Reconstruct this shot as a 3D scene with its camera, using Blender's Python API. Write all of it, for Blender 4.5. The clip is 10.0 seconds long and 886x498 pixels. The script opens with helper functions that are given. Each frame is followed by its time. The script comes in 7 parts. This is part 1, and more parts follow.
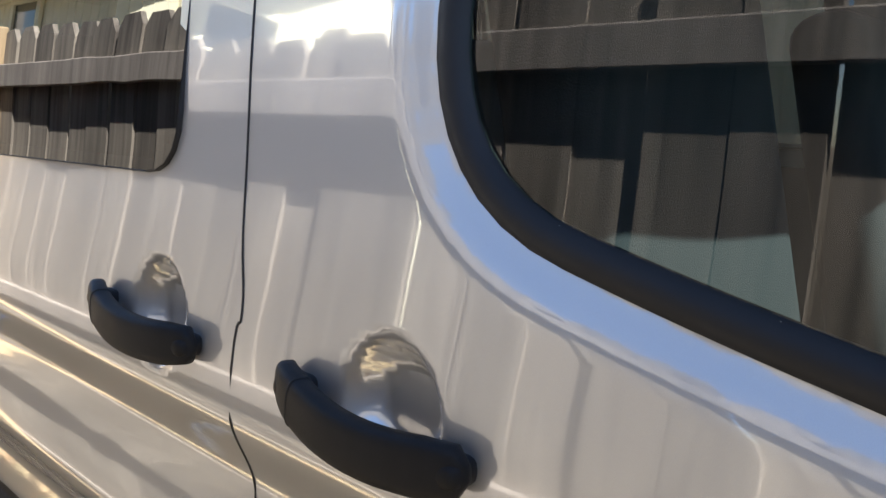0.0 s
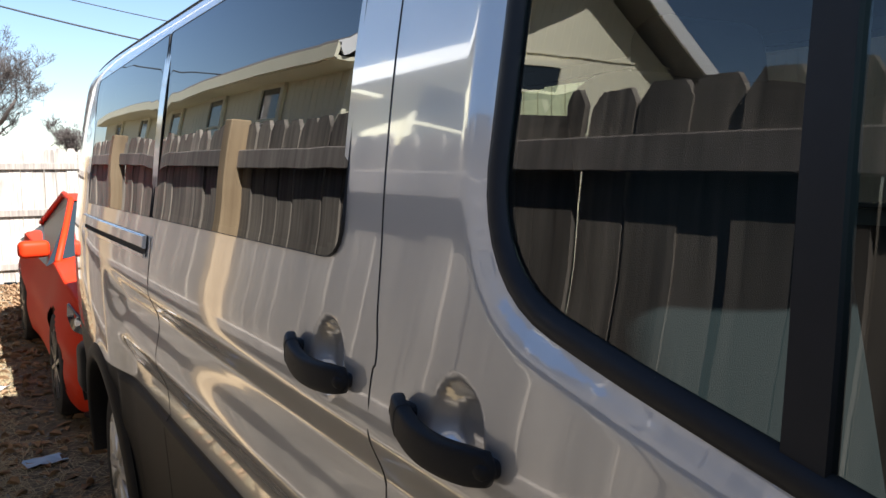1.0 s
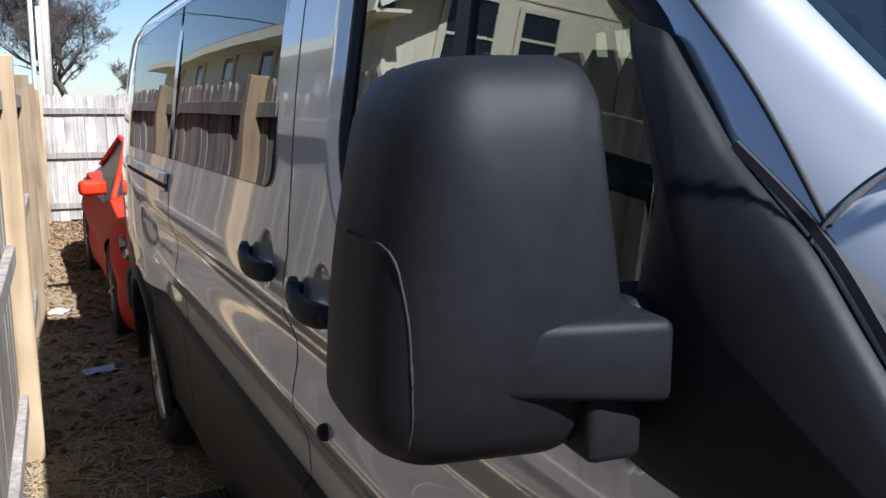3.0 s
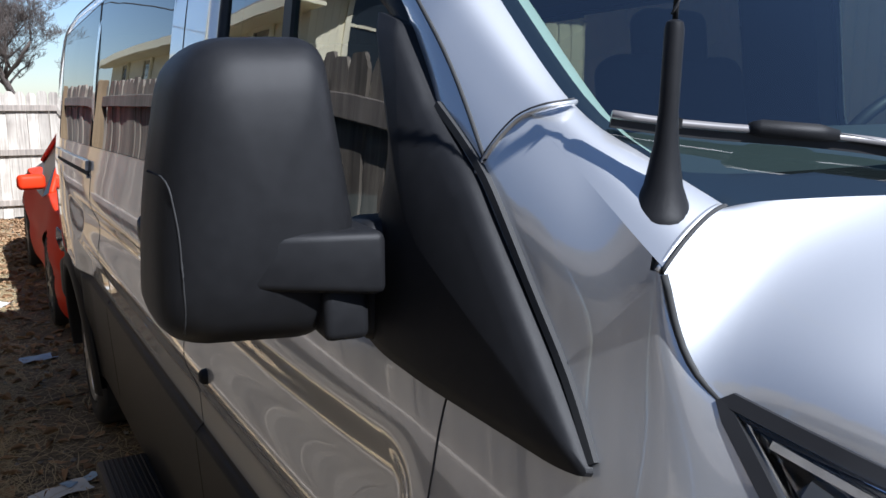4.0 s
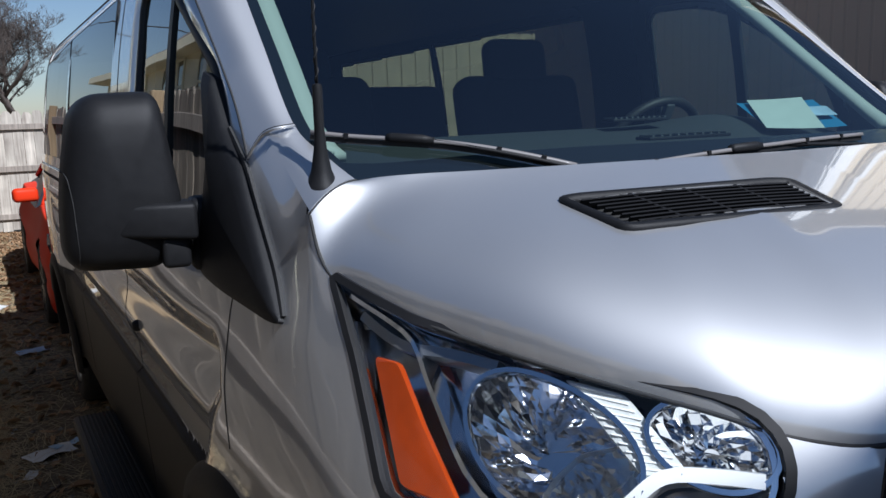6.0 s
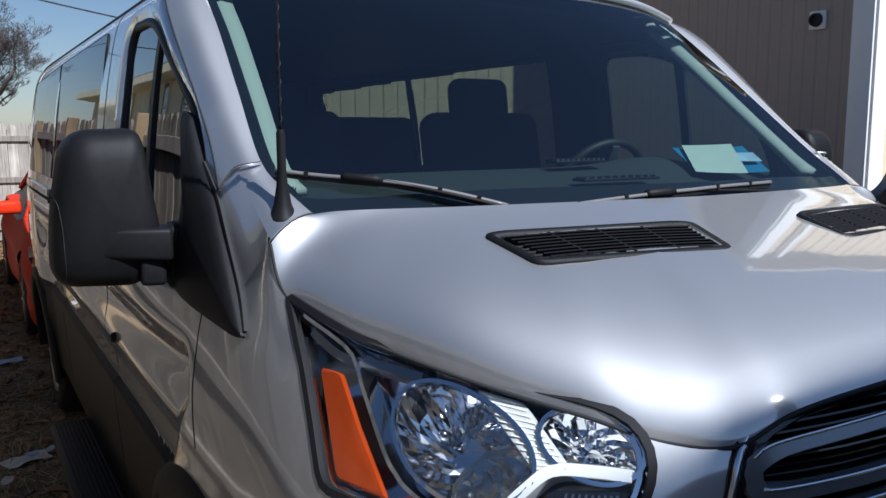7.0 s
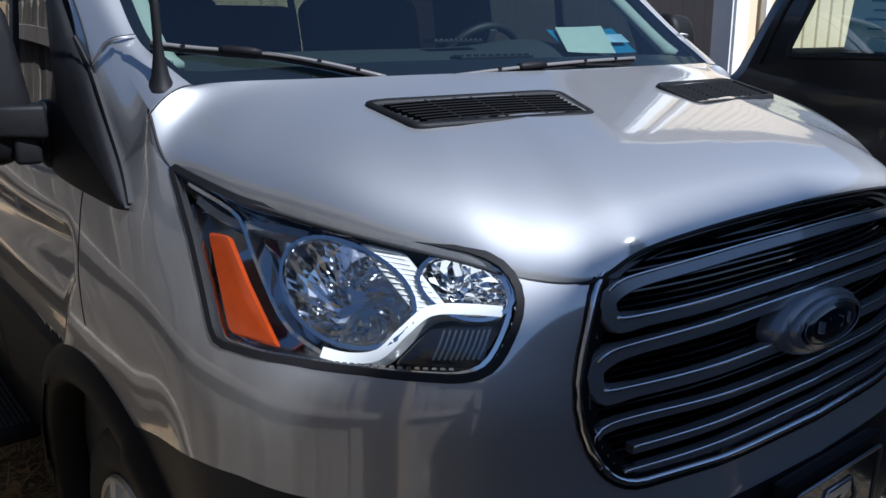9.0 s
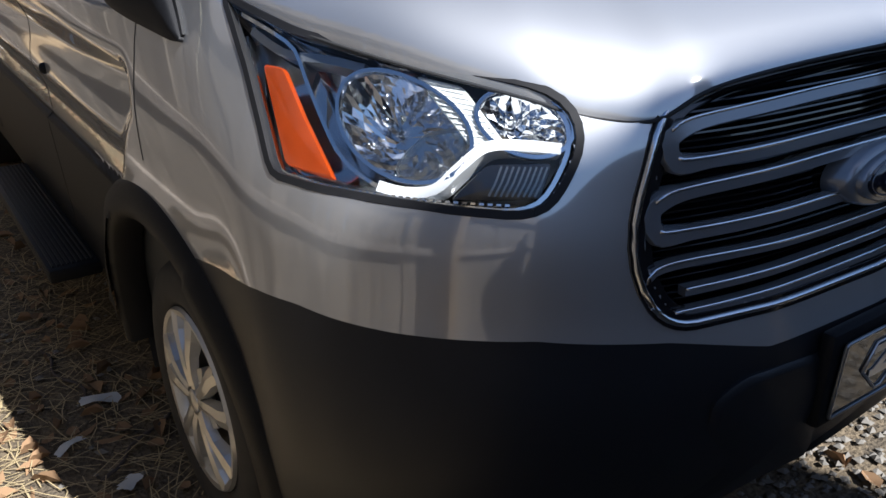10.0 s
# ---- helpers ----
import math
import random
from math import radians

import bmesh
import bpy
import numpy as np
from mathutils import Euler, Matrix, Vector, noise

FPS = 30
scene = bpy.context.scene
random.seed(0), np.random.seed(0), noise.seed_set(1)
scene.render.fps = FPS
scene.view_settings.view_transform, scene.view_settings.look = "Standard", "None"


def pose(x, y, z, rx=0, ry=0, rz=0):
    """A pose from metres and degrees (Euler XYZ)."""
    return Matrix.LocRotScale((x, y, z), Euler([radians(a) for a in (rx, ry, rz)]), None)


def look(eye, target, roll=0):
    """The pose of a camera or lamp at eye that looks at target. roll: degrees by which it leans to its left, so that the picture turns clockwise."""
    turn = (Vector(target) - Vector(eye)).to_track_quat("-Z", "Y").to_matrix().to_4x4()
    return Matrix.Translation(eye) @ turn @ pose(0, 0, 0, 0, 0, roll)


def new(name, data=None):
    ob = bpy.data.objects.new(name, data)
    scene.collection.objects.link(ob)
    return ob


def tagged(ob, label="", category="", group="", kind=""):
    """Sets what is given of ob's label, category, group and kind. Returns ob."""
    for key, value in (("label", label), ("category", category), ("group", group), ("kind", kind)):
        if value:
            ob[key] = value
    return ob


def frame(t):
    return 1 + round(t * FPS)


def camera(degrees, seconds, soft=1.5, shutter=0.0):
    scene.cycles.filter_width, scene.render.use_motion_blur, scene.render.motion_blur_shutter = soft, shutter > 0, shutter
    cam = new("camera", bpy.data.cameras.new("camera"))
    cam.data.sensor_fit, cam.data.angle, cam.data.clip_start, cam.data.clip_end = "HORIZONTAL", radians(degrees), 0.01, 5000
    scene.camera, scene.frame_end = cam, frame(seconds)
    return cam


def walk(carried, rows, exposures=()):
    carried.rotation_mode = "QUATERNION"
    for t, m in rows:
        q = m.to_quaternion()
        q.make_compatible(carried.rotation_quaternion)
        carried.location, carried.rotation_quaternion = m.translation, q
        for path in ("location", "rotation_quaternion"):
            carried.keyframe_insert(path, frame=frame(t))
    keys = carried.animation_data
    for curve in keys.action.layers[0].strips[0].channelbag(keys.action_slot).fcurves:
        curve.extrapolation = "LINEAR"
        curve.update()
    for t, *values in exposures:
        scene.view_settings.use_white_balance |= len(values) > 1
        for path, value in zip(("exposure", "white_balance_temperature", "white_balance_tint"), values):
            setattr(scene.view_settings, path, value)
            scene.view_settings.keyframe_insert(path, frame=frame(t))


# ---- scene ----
cam = camera(56.0, 10.0)
PATH = [
    (0, (-1.442, 1.515, 1.547), (-0.038, 2.905, 1.238), 1.2),
    (0.5, (-1.497, 1.308, 1.62), (-0.403, 2.953, 1.309), -1.5),
    (1, (-1.519, 1.176, 1.629), (-0.506, 2.889, 1.424), -0.3),
    (1.5, (-1.512, 1.024, 1.7), (-0.487, 2.74, 1.621), 1.2),
    (2, (-1.511, 0.918, 1.725), (-0.515, 2.652, 1.69), 0.1),
    (2.5, (-1.496, 0.754, 1.668), (-0.58, 2.516, 1.431), 0.6),
    (2.7, (-1.493, 0.671, 1.663), (-0.621, 2.446, 1.363), 0.1),
    (3.8, (-1.421, 0.36, 1.618), (-0.498, 2.096, 1.251), -1.4),
    (4, (-1.41, 0.268, 1.621), (-0.444, 1.987, 1.283), -0.2),
    (4.5, (-1.362, 0.072, 1.643), (-0.328, 1.754, 1.328), -0.4),
    (5, (-1.337, -0.153, 1.645), (-0.402, 1.589, 1.342), -1.3),
    (5.5, (-1.369, -0.364, 1.648), (-0.486, 1.4, 1.32), -3.1),
    (5.7, (-1.383, -0.419, 1.633), (-0.459, 1.324, 1.299), -2.6),
    (6.8, (-1.38, -0.668, 1.68), (-0.386, 1.04, 1.376), -1.1),
    (7, (-1.416, -0.704, 1.684), (-0.415, 1.006, 1.409), -0.1),
    (7.5, (-1.465, -0.78, 1.71), (-0.441, 0.929, 1.532), 0.7),
    (8, (-1.458, -0.789, 1.676), (-0.333, 0.849, 1.448), 0.4),
    (8.5, (-1.448, -0.788, 1.65), (-0.229, 0.758, 1.297), -0.1),
    (9, (-1.456, -0.785, 1.626), (-0.26, 0.738, 1.127), -0.2),
    (9.5, (-1.461, -0.777, 1.607), (-0.328, 0.721, 0.919), -0.0),
    (9.8, (-1.469, -0.781, 1.595), (-0.389, 0.715, 0.825), 0.2),
    (10, (-1.472, -0.777, 1.586), (-0.427, 0.722, 0.774), 0.2),
]
EXPOSURES = [(0, 2.8, 6000, 11), (0.5, 2.4, 5950, 11), (1, 1.75, 5900, 12), (1.5, 1.5, 5700, 12), (2, 1.25, 5400, 12), (2.5, 1.18, 5350, 13), (4.0, 1.2, 5500, 13), (5.0, 0.6, 5500, 13), (7.0, 0.45, 5500, 13), (8.5, 0.5, 5400, 13), (9.5, 0.65, 5400, 13), (10, 1.1, 5800, 13)]
walk(cam, [(t, look(eye, target, roll)) for t, eye, target, roll in PATH], exposures=EXPOSURES)

# ---- world, sun ----
SUN = Vector((0.29, -0.93, 1.0)).normalized()   # towards the sun
world = bpy.data.worlds.new("sky")
world.use_nodes = True
scene.world = world
wn = world.node_tree.nodes
sky = wn.new("ShaderNodeTexSky")
sky.sky_type, sky.sun_disc = "NISHITA", False
sky.sun_elevation = math.asin(SUN.z)
sky.sun_rotation = math.atan2(SUN.x, SUN.y)
sky.air_density, sky.dust_density, sky.ozone_density = 1.0, 0.3, 1.3
world.node_tree.links.new(sky.outputs[0], wn["Background"].inputs[0])
wn["Background"].inputs[1].default_value = 0.05
sun = new("sun", bpy.data.lights.new("sun", "SUN"))
sun.data.energy, sun.data.angle, sun.data.color = 5.0, radians(0.53), (1.0, 0.95, 0.86)
sun.matrix_world = look(SUN * 30, (0, 0, 0))

# ---- materials ----
MATS = {}


def node_mat(name):
    m = bpy.data.materials.new(name)
    m.use_nodes = True
    MATS[name] = m
    return m, m.node_tree.nodes, m.node_tree.links, m.node_tree.nodes["Principled BSDF"]


def plain(name, color, rough=0.5, metal=0.0, coat=0.0, noise_scale=0.0, amount=0.15, bump=0.0, bump_scale=200.0, spec=0.5):
    """A surface of one colour with uneven tone and fine relief."""
    m, n, l, p = node_mat(name)
    p.inputs["Base Color"].default_value = (*color, 1)
    p.inputs["Roughness"].default_value = rough
    p.inputs["Metallic"].default_value = metal
    p.inputs["Coat Weight"].default_value = coat
    p.inputs["Coat Roughness"].default_value = 0.03
    p.inputs["Specular IOR Level"].default_value = spec
    co = n.new("ShaderNodeTexCoord")
    if noise_scale:
        t = n.new("ShaderNodeTexNoise")
        t.inputs["Scale"].default_value, t.inputs["Detail"].default_value = noise_scale, 6
        l.new(co.outputs["Object"], t.inputs["Vector"])
        mix = n.new("ShaderNodeMix")
        mix.data_type = "RGBA"
        mix.inputs[6].default_value = (*[c * (1 - amount) for c in color], 1)
        mix.inputs[7].default_value = (*[min(1, c * (1 + amount)) for c in color], 1)
        l.new(t.outputs["Fac"], mix.inputs[0])
        l.new(mix.outputs[2], p.inputs["Base Color"])
    if bump:
        t2 = n.new("ShaderNodeTexNoise")
        t2.inputs["Scale"].default_value, t2.inputs["Detail"].default_value = bump_scale, 4
        l.new(co.outputs["Object"], t2.inputs["Vector"])
        b = n.new("ShaderNodeBump")
        b.inputs["Strength"].default_value, b.inputs["Distance"].default_value = bump, 0.002
        l.new(t2.outputs["Fac"], b.inputs["Height"])
        l.new(b.outputs[0], p.inputs["Normal"])
    return m


def glass(name, tint, ior=1.5, rough=0.0, power=5.0):
    """Thin tinted pane: what is behind it, and a mirror image that grows towards grazing angles."""
    m, n, l, p = node_mat(name)
    n.remove(p)
    tr, gl, lw, pw, fr, mx = (n.new(k) for k in ("ShaderNodeBsdfTransparent", "ShaderNodeBsdfGlossy", "ShaderNodeLayerWeight", "ShaderNodeMath", "ShaderNodeMapRange", "ShaderNodeMixShader"))
    tr.inputs[0].default_value = (*tint, 1)
    gl.inputs["Roughness"].default_value = rough
    # Schlick's curve, alike from both sides
    lw.inputs["Blend"].default_value = 0.5
    pw.operation = "POWER"
    pw.inputs[1].default_value = power
    fr.inputs["To Min"].default_value = ((ior - 1) / (ior + 1)) ** 2
    l.new(lw.outputs["Facing"], pw.inputs[0])
    l.new(pw.outputs[0], fr.inputs["Value"])
    l.new(fr.outputs[0], mx.inputs[0])
    l.new(tr.outputs[0], mx.inputs[1])
    l.new(gl.outputs[0], mx.inputs[2])
    l.new(mx.outputs[0], n["Material Output"].inputs[0])
    return m


def wood(name, light, dark, grain=1.0):
    """Weathered boards, with the grain along z, each board of its own tone."""
    m, n, l, p = node_mat(name)
    co, mp = n.new("ShaderNodeTexCoord"), n.new("ShaderNodeMapping")
    mp.inputs["Scale"].default_value = (34 * grain, 34 * grain, 1.6 * grain)
    info = n.new("ShaderNodeObjectInfo")
    add = n.new("ShaderNodeVectorMath")
    add.operation = "MULTIPLY_ADD"
    l.new(info.outputs["Random"], add.inputs[0])
    add.inputs[1].default_value = (31, 17, 23)
    l.new(co.outputs["Object"], add.inputs[2])
    l.new(add.outputs[0], mp.inputs["Vector"])
    t, big = n.new("ShaderNodeTexNoise"), n.new("ShaderNodeTexNoise")
    t.inputs["Scale"].default_value, t.inputs["Detail"].default_value, t.inputs["Distortion"].default_value = 1.0, 8, 0.6
    big.inputs["Scale"].default_value, big.inputs["Detail"].default_value = 3.0, 3
    l.new(mp.outputs[0], t.inputs["Vector"])
    l.new(add.outputs[0], big.inputs["Vector"])
    ramp = n.new("ShaderNodeValToRGB")
    ramp.color_ramp.elements[0].position, ramp.color_ramp.elements[0].color = 0.3, (*dark, 1)
    ramp.color_ramp.elements[1].position, ramp.color_ramp.elements[1].color = 0.7, (*light, 1)
    mixv = n.new("ShaderNodeMath")
    mixv.operation = "MULTIPLY_ADD"
    l.new(big.outputs["Fac"], mixv.inputs[0])
    mixv.inputs[1].default_value = 0.5
    half = n.new("ShaderNodeMath")
    half.operation = "MULTIPLY_ADD"
    l.new(t.outputs["Fac"], half.inputs[0])
    half.inputs[1].default_value = 0.75
    half.inputs[2].default_value = -0.13
    l.new(half.outputs[0], mixv.inputs[2])
    l.new(mixv.outputs[0], ramp.inputs[0])
    hsv = n.new("ShaderNodeHueSaturation")
    val = n.new("ShaderNodeMapRange")
    val.inputs[3].default_value, val.inputs[4].default_value = 0.72, 1.2
    l.new(info.outputs["Random"], val.inputs[0])
    l.new(val.outputs[0], hsv.inputs["Value"])
    l.new(ramp.outputs[0], hsv.inputs["Color"])
    l.new(hsv.outputs[0], p.inputs["Base Color"])
    p.inputs["Roughness"].default_value = 0.85
    b = n.new("ShaderNodeBump")
    b.inputs["Strength"].default_value, b.inputs["Distance"].default_value = 0.5, 0.003
    l.new(t.outputs["Fac"], b.inputs["Height"])
    l.new(b.outputs[0], p.inputs["Normal"])
    return m


def ground_mat():
    m, n, l, p = node_mat("dry_earth")
    co = n.new("ShaderNodeTexCoord")

    def tex(scale, detail=8, kind="ShaderNodeTexNoise"):
        t = n.new(kind)
        t.inputs["Scale"].default_value = scale
        if kind == "ShaderNodeTexNoise":
            t.inputs["Detail"].default_value = detail
        l.new(co.outputs["Object"], t.inputs["Vector"])
        return t

    a, b, c = tex(0.9), tex(14), tex(70)
    r1, r2 = n.new("ShaderNodeValToRGB"), n.new("ShaderNodeValToRGB")
    e = r1.color_ramp.elements
    e[0].position, e[0].color = 0.35, (0.050, 0.039, 0.028, 1)
    e[1].position, e[1].color = 0.68, (0.22, 0.165, 0.10, 1)
    e = r2.color_ramp.elements
    e[0].position, e[0].color = 0.35, (0.055, 0.045, 0.033, 1)
    e[1].position, e[1].color = 0.7, (0.30, 0.24, 0.155, 1)
    l.new(b.outputs["Fac"], r1.inputs[0])
    l.new(c.outputs["Fac"], r2.inputs[0])
    mx = n.new("ShaderNodeMix")
    mx.data_type = "RGBA"
    l.new(a.outputs["Fac"], mx.inputs[0])
    l.new(r1.outputs[0], mx.inputs[6])
    l.new(r2.outputs[0], mx.inputs[7])
    l.new(mx.outputs[2], p.inputs["Base Color"])
    p.inputs["Roughness"].default_value = 0.95
    bp = n.new("ShaderNodeBump")
    bp.inputs["Strength"].default_value, bp.inputs["Distance"].default_value = 0.9, 0.02
    l.new(c.outputs["Fac"], bp.inputs["Height"])
    l.new(bp.outputs[0], p.inputs["Normal"])
    return m


def metallic_paint():
    """Silver flake paint: a tight and a wide lobe of flakes under one clear coat."""
    m, n, l, p = node_mat("silver_paint")
    co, fine, big = n.new("ShaderNodeTexCoord"), n.new("ShaderNodeTexNoise"), n.new("ShaderNodeTexNoise")
    fine.inputs["Scale"].default_value, big.inputs["Scale"].default_value = 2600, 5
    big.inputs["Detail"].default_value = 5
    l.new(co.outputs["Object"], fine.inputs["Vector"])
    l.new(co.outputs["Object"], big.inputs["Vector"])
    tone, dust = n.new("ShaderNodeMapRange"), n.new("ShaderNodeMapRange")
    tone.inputs[3].default_value, tone.inputs[4].default_value = 0.92, 1.08
    l.new(fine.outputs["Fac"], tone.inputs[0])
    dust.inputs[3].default_value, dust.inputs[4].default_value = 0.012, 0.05
    l.new(big.outputs["Fac"], dust.inputs[0])
    wide = n.new("ShaderNodeBsdfPrincipled")
    for q, base, metal, rough in ((p, 0.26, 1.0, 0.12), (wide, 0.92, 0.97, 0.60)):
        col = n.new("ShaderNodeMix")
        col.data_type, col.blend_type = "RGBA", "MULTIPLY"
        col.inputs[0].default_value = 1.0
        col.inputs[6].default_value = (base, base, base * 0.995, 1)
        l.new(tone.outputs[0], col.inputs[7])
        l.new(col.outputs[2], q.inputs["Base Color"])
        q.inputs["Metallic"].default_value, q.inputs["Roughness"].default_value = metal, rough
        q.inputs["Coat Weight"].default_value, q.inputs["Coat IOR"].default_value = 1.0, 2.1
        l.new(dust.outputs[0], q.inputs["Coat Roughness"])
    mix = n.new("ShaderNodeMixShader")
    mix.inputs[0].default_value = 0.46
    l.new(p.outputs[0], mix.inputs[1])
    l.new(wide.outputs[0], mix.inputs[2])
    l.new(mix.outputs[0], n["Material Output"].inputs[0])
    return m


SILVER = metallic_paint()
BLACK = plain("black_plastic", (0.0098, 0.01, 0.011), rough=0.5, spec=0.17, noise_scale=60, amount=0.3, bump=0.16, bump_scale=2200)
BUMPER = plain("dark_bumper_plastic", (0.010, 0.011, 0.0135), rough=0.42, spec=0.42, noise_scale=9, amount=0.3, bump=0.12, bump_scale=1400)
VENTBLACK = plain("matt_black_slats", (0.008, 0.008, 0.009), rough=0.7, spec=0.15)
RUBBER = plain("black_rubber", (0.012, 0.012, 0.013), rough=0.55, spec=0.32, noise_scale=40, amount=0.2)
TYRE = plain("tyre_rubber", (0.03, 0.029, 0.027), rough=0.8, noise_scale=25, amount=0.4, bump=0.3, bump_scale=120)
GAP = plain("shut_line", (0.02, 0.02, 0.02), rough=0.8)
CHROME = plain("bright_chrome", (0.75, 0.76, 0.78), rough=0.07, metal=1.0)
GREYTRIM = plain("satin_grey_trim", (0.28, 0.29, 0.30), rough=0.28, metal=0.8)
ALLOY = plain("silver_wheel", (0.62, 0.61, 0.58), rough=0.3, metal=0.7, noise_scale=20, amount=0.12)
GLASS = glass("clear_green_glass", (0.70, 0.82, 0.77), ior=2.35)
SIDEGLASS = glass("green_door_glass", (0.66, 0.78, 0.73), ior=1.75, power=3.2)
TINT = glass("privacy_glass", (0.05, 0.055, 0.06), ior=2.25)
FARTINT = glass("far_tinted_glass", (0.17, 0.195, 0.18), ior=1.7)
LENS = glass("lamp_lens", (0.93, 0.95, 0.96), ior=1.45)
AMBER = plain("amber_plastic", (0.36, 0.045, 0.004), rough=0.2, coat=0.6, noise_scale=40, amount=0.2)
DIFFUSE = glass("streaky_clear_plastic", (0.78, 0.80, 0.78), ior=1.9, rough=0.28)
FROST = plain("ribbed_clear_plastic", (0.62, 0.64, 0.61), rough=0.25, bump=0.4, bump_scale=300)
DASH = plain("charcoal_dashboard", (0.028, 0.032, 0.035), rough=0.6, bump=0.2, bump_scale=600)
SEAT = plain("black_seat_cloth", (0.017, 0.0175, 0.02), rough=0.9, spec=0.1, bump=0.4, bump_scale=400)
TRIM = plain("pale_grey_trim", (0.36, 0.38, 0.36), rough=0.7)
PAPER = plain("printed_paper", (0.46, 0.52, 0.49), rough=0.6, noise_scale=30, amount=0.12)
PRINTBLUE = plain("printed_blue", (0.02, 0.16, 0.32), rough=0.5)
RED = plain("orange_red_paint", (0.62, 0.035, 0.006), rough=0.5, metal=0.0, coat=0.0, spec=0.12)
DARKCAR = plain("black_car_paint", (0.012, 0.012, 0.013), rough=0.3, coat=1.0)
# one cedar in two tones: darker for the grazed side fence, sunlight painted into the end fence's
WOOD = wood("weathered_cedar", (0.36, 0.31, 0.245), (0.115, 0.096, 0.077))
SUNLITWOOD = wood("sunlit_cedar", (0.58, 0.53, 0.45), (0.22, 0.19, 0.16))
POSTWOOD = wood("pine_post", (0.42, 0.31, 0.18), (0.22, 0.15, 0.08), 0.6)
RAILWOOD = wood("weathered_rail", (0.36, 0.31, 0.26), (0.14, 0.12, 0.10))
EARTH = ground_mat()
SIDING = plain("cream_siding", (0.82, 0.77, 0.56), rough=0.7, noise_scale=4, amount=0.08)
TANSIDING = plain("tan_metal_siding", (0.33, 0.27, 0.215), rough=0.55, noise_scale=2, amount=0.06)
WHITEP = plain("white_paint", (0.78, 0.77, 0.73), rough=0.6, noise_scale=8, amount=0.05)
SHINGLE = plain("roof_shingle", (0.16, 0.14, 0.12), rough=0.9, noise_scale=12, amount=0.3)
BARK = plain("bare_bark", (0.085, 0.068, 0.058), rough=0.9, noise_scale=6, amount=0.3)
POLEWOOD = plain("pole_wood", (0.45, 0.40, 0.33), rough=0.9, noise_scale=9, amount=0.2)
PIPE = plain("white_conduit", (0.72, 0.72, 0.70), rough=0.5)
WIRE = plain("black_wire", (0.03, 0.03, 0.03), rough=0.7)
DARKGLASS = plain("dark_window", (0.02, 0.025, 0.03), rough=0.05, coat=0.5)
CARGLASS = plain("dull_car_glass", (0.02, 0.03, 0.035), rough=0.35, spec=0.25)
LEAF = plain("dry_leaf", (0.27, 0.165, 0.085), rough=0.85, noise_scale=3, amount=0.5)
LITTER = plain("litter_paper", (0.55, 0.56, 0.55), rough=0.7, noise_scale=12, amount=0.2)
PRINTPALE = plain("pale_blue_print", (0.30, 0.42, 0.55), rough=0.6, noise_scale=18, amount=0.5)
PEBBLE = plain("grey_gravel", (0.20, 0.185, 0.16), rough=0.9, noise_scale=15, amount=0.4)


# ---- mesh tools ----
def spline(xs, ys):
    """Smooth curve through points, without overshoot."""
    xs, ys = np.asarray(xs, float), np.asarray(ys, float)
    h, d = np.diff(xs), np.diff(ys) / np.diff(xs)
    s = np.zeros(len(xs))
    s[1:-1] = np.where(d[1:] * d[:-1] > 0, 3 * (h[1:] + h[:-1]) / np.where(d[1:] * d[:-1] > 0, (2 * h[1:] + h[:-1]) / np.where(d[:-1] == 0, 1, d[:-1]) + (h[1:] + 2 * h[:-1]) / np.where(d[1:] == 0, 1, d[1:]), 1), 0)
    s[0], s[-1] = d[0], d[-1]

    def f(x):
        x = np.asarray(x, float)
        i = np.clip(np.searchsorted(xs, x) - 1, 0, len(h) - 1)
        t = (x - xs[i]) / h[i]
        t = np.clip(t, -0.5, 1.5)
        return (ys[i] * (1 + 2 * t) * (1 - t) ** 2 + ys[i + 1] * t * t * (3 - 2 * t) + h[i] * (s[i] * t * (1 - t) ** 2 - s[i + 1] * t * t * (1 - t)))
    return f


def smooth01(x):
    x = np.clip(x, 0, 1)
    return x * x * (3 - 2 * x)


def ring(points, closed=True, step=0.01):
    """Rounded outline through a few corner points (Catmull-Rom), evenly stepped."""
    p = np.asarray(points, float)
    n = len(p)
    out = []
    for i in range(n if closed else n - 1):
        a, b, c, d = (p[(i + k) % n] if closed else p[min(max(i + k, 0), n - 1)] for k in (-1, 0, 1, 2))
        m = max(2, int(np.linalg.norm(c - b) / step))
        for t in np.arange(m) / m:
            out.append(0.5 * (2 * b + (c - a) * t + (2 * a - 5 * b + 4 * c - d) * t * t + (3 * b - a - 3 * c + d) * t ** 3))
    if not closed:
        out.append(p[-1])
    return np.array(out)


def rounded(points, r, seg=5):
    """Polygon with its corners rounded by r (one number, or one a corner)."""
    p = np.asarray(points, float)
    n, out = len(p), []
    for i in range(n):
        rr = r[i] if hasattr(r, "__len__") else r
        a, b, c = p[i - 1], p[i], p[(i + 1) % n]
        u, v = (a - b) / np.linalg.norm(a - b), (c - b) / np.linalg.norm(c - b)
        for t in np.linspace(0, 1, seg):
            out.append((1 - t) ** 2 * (b + u * rr) + 2 * t * (1 - t) * b + t * t * (b + v * rr))
    return np.array(out)


def inside(poly, a, b):
    """Which of the points (a, b) lie inside the polygon."""
    a, b = np.asarray(a), np.asarray(b)
    hit = np.zeros(a.shape, bool)
    for (x0, y0), (x1, y1) in zip(poly, np.roll(poly, -1, 0)):
        cross = (y0 > b) != (y1 > b)
        hit ^= cross & (a < (x1 - x0) * (b - y0) / (y1 - y0 if y1 != y0 else 1e-9) + x0)
    return hit


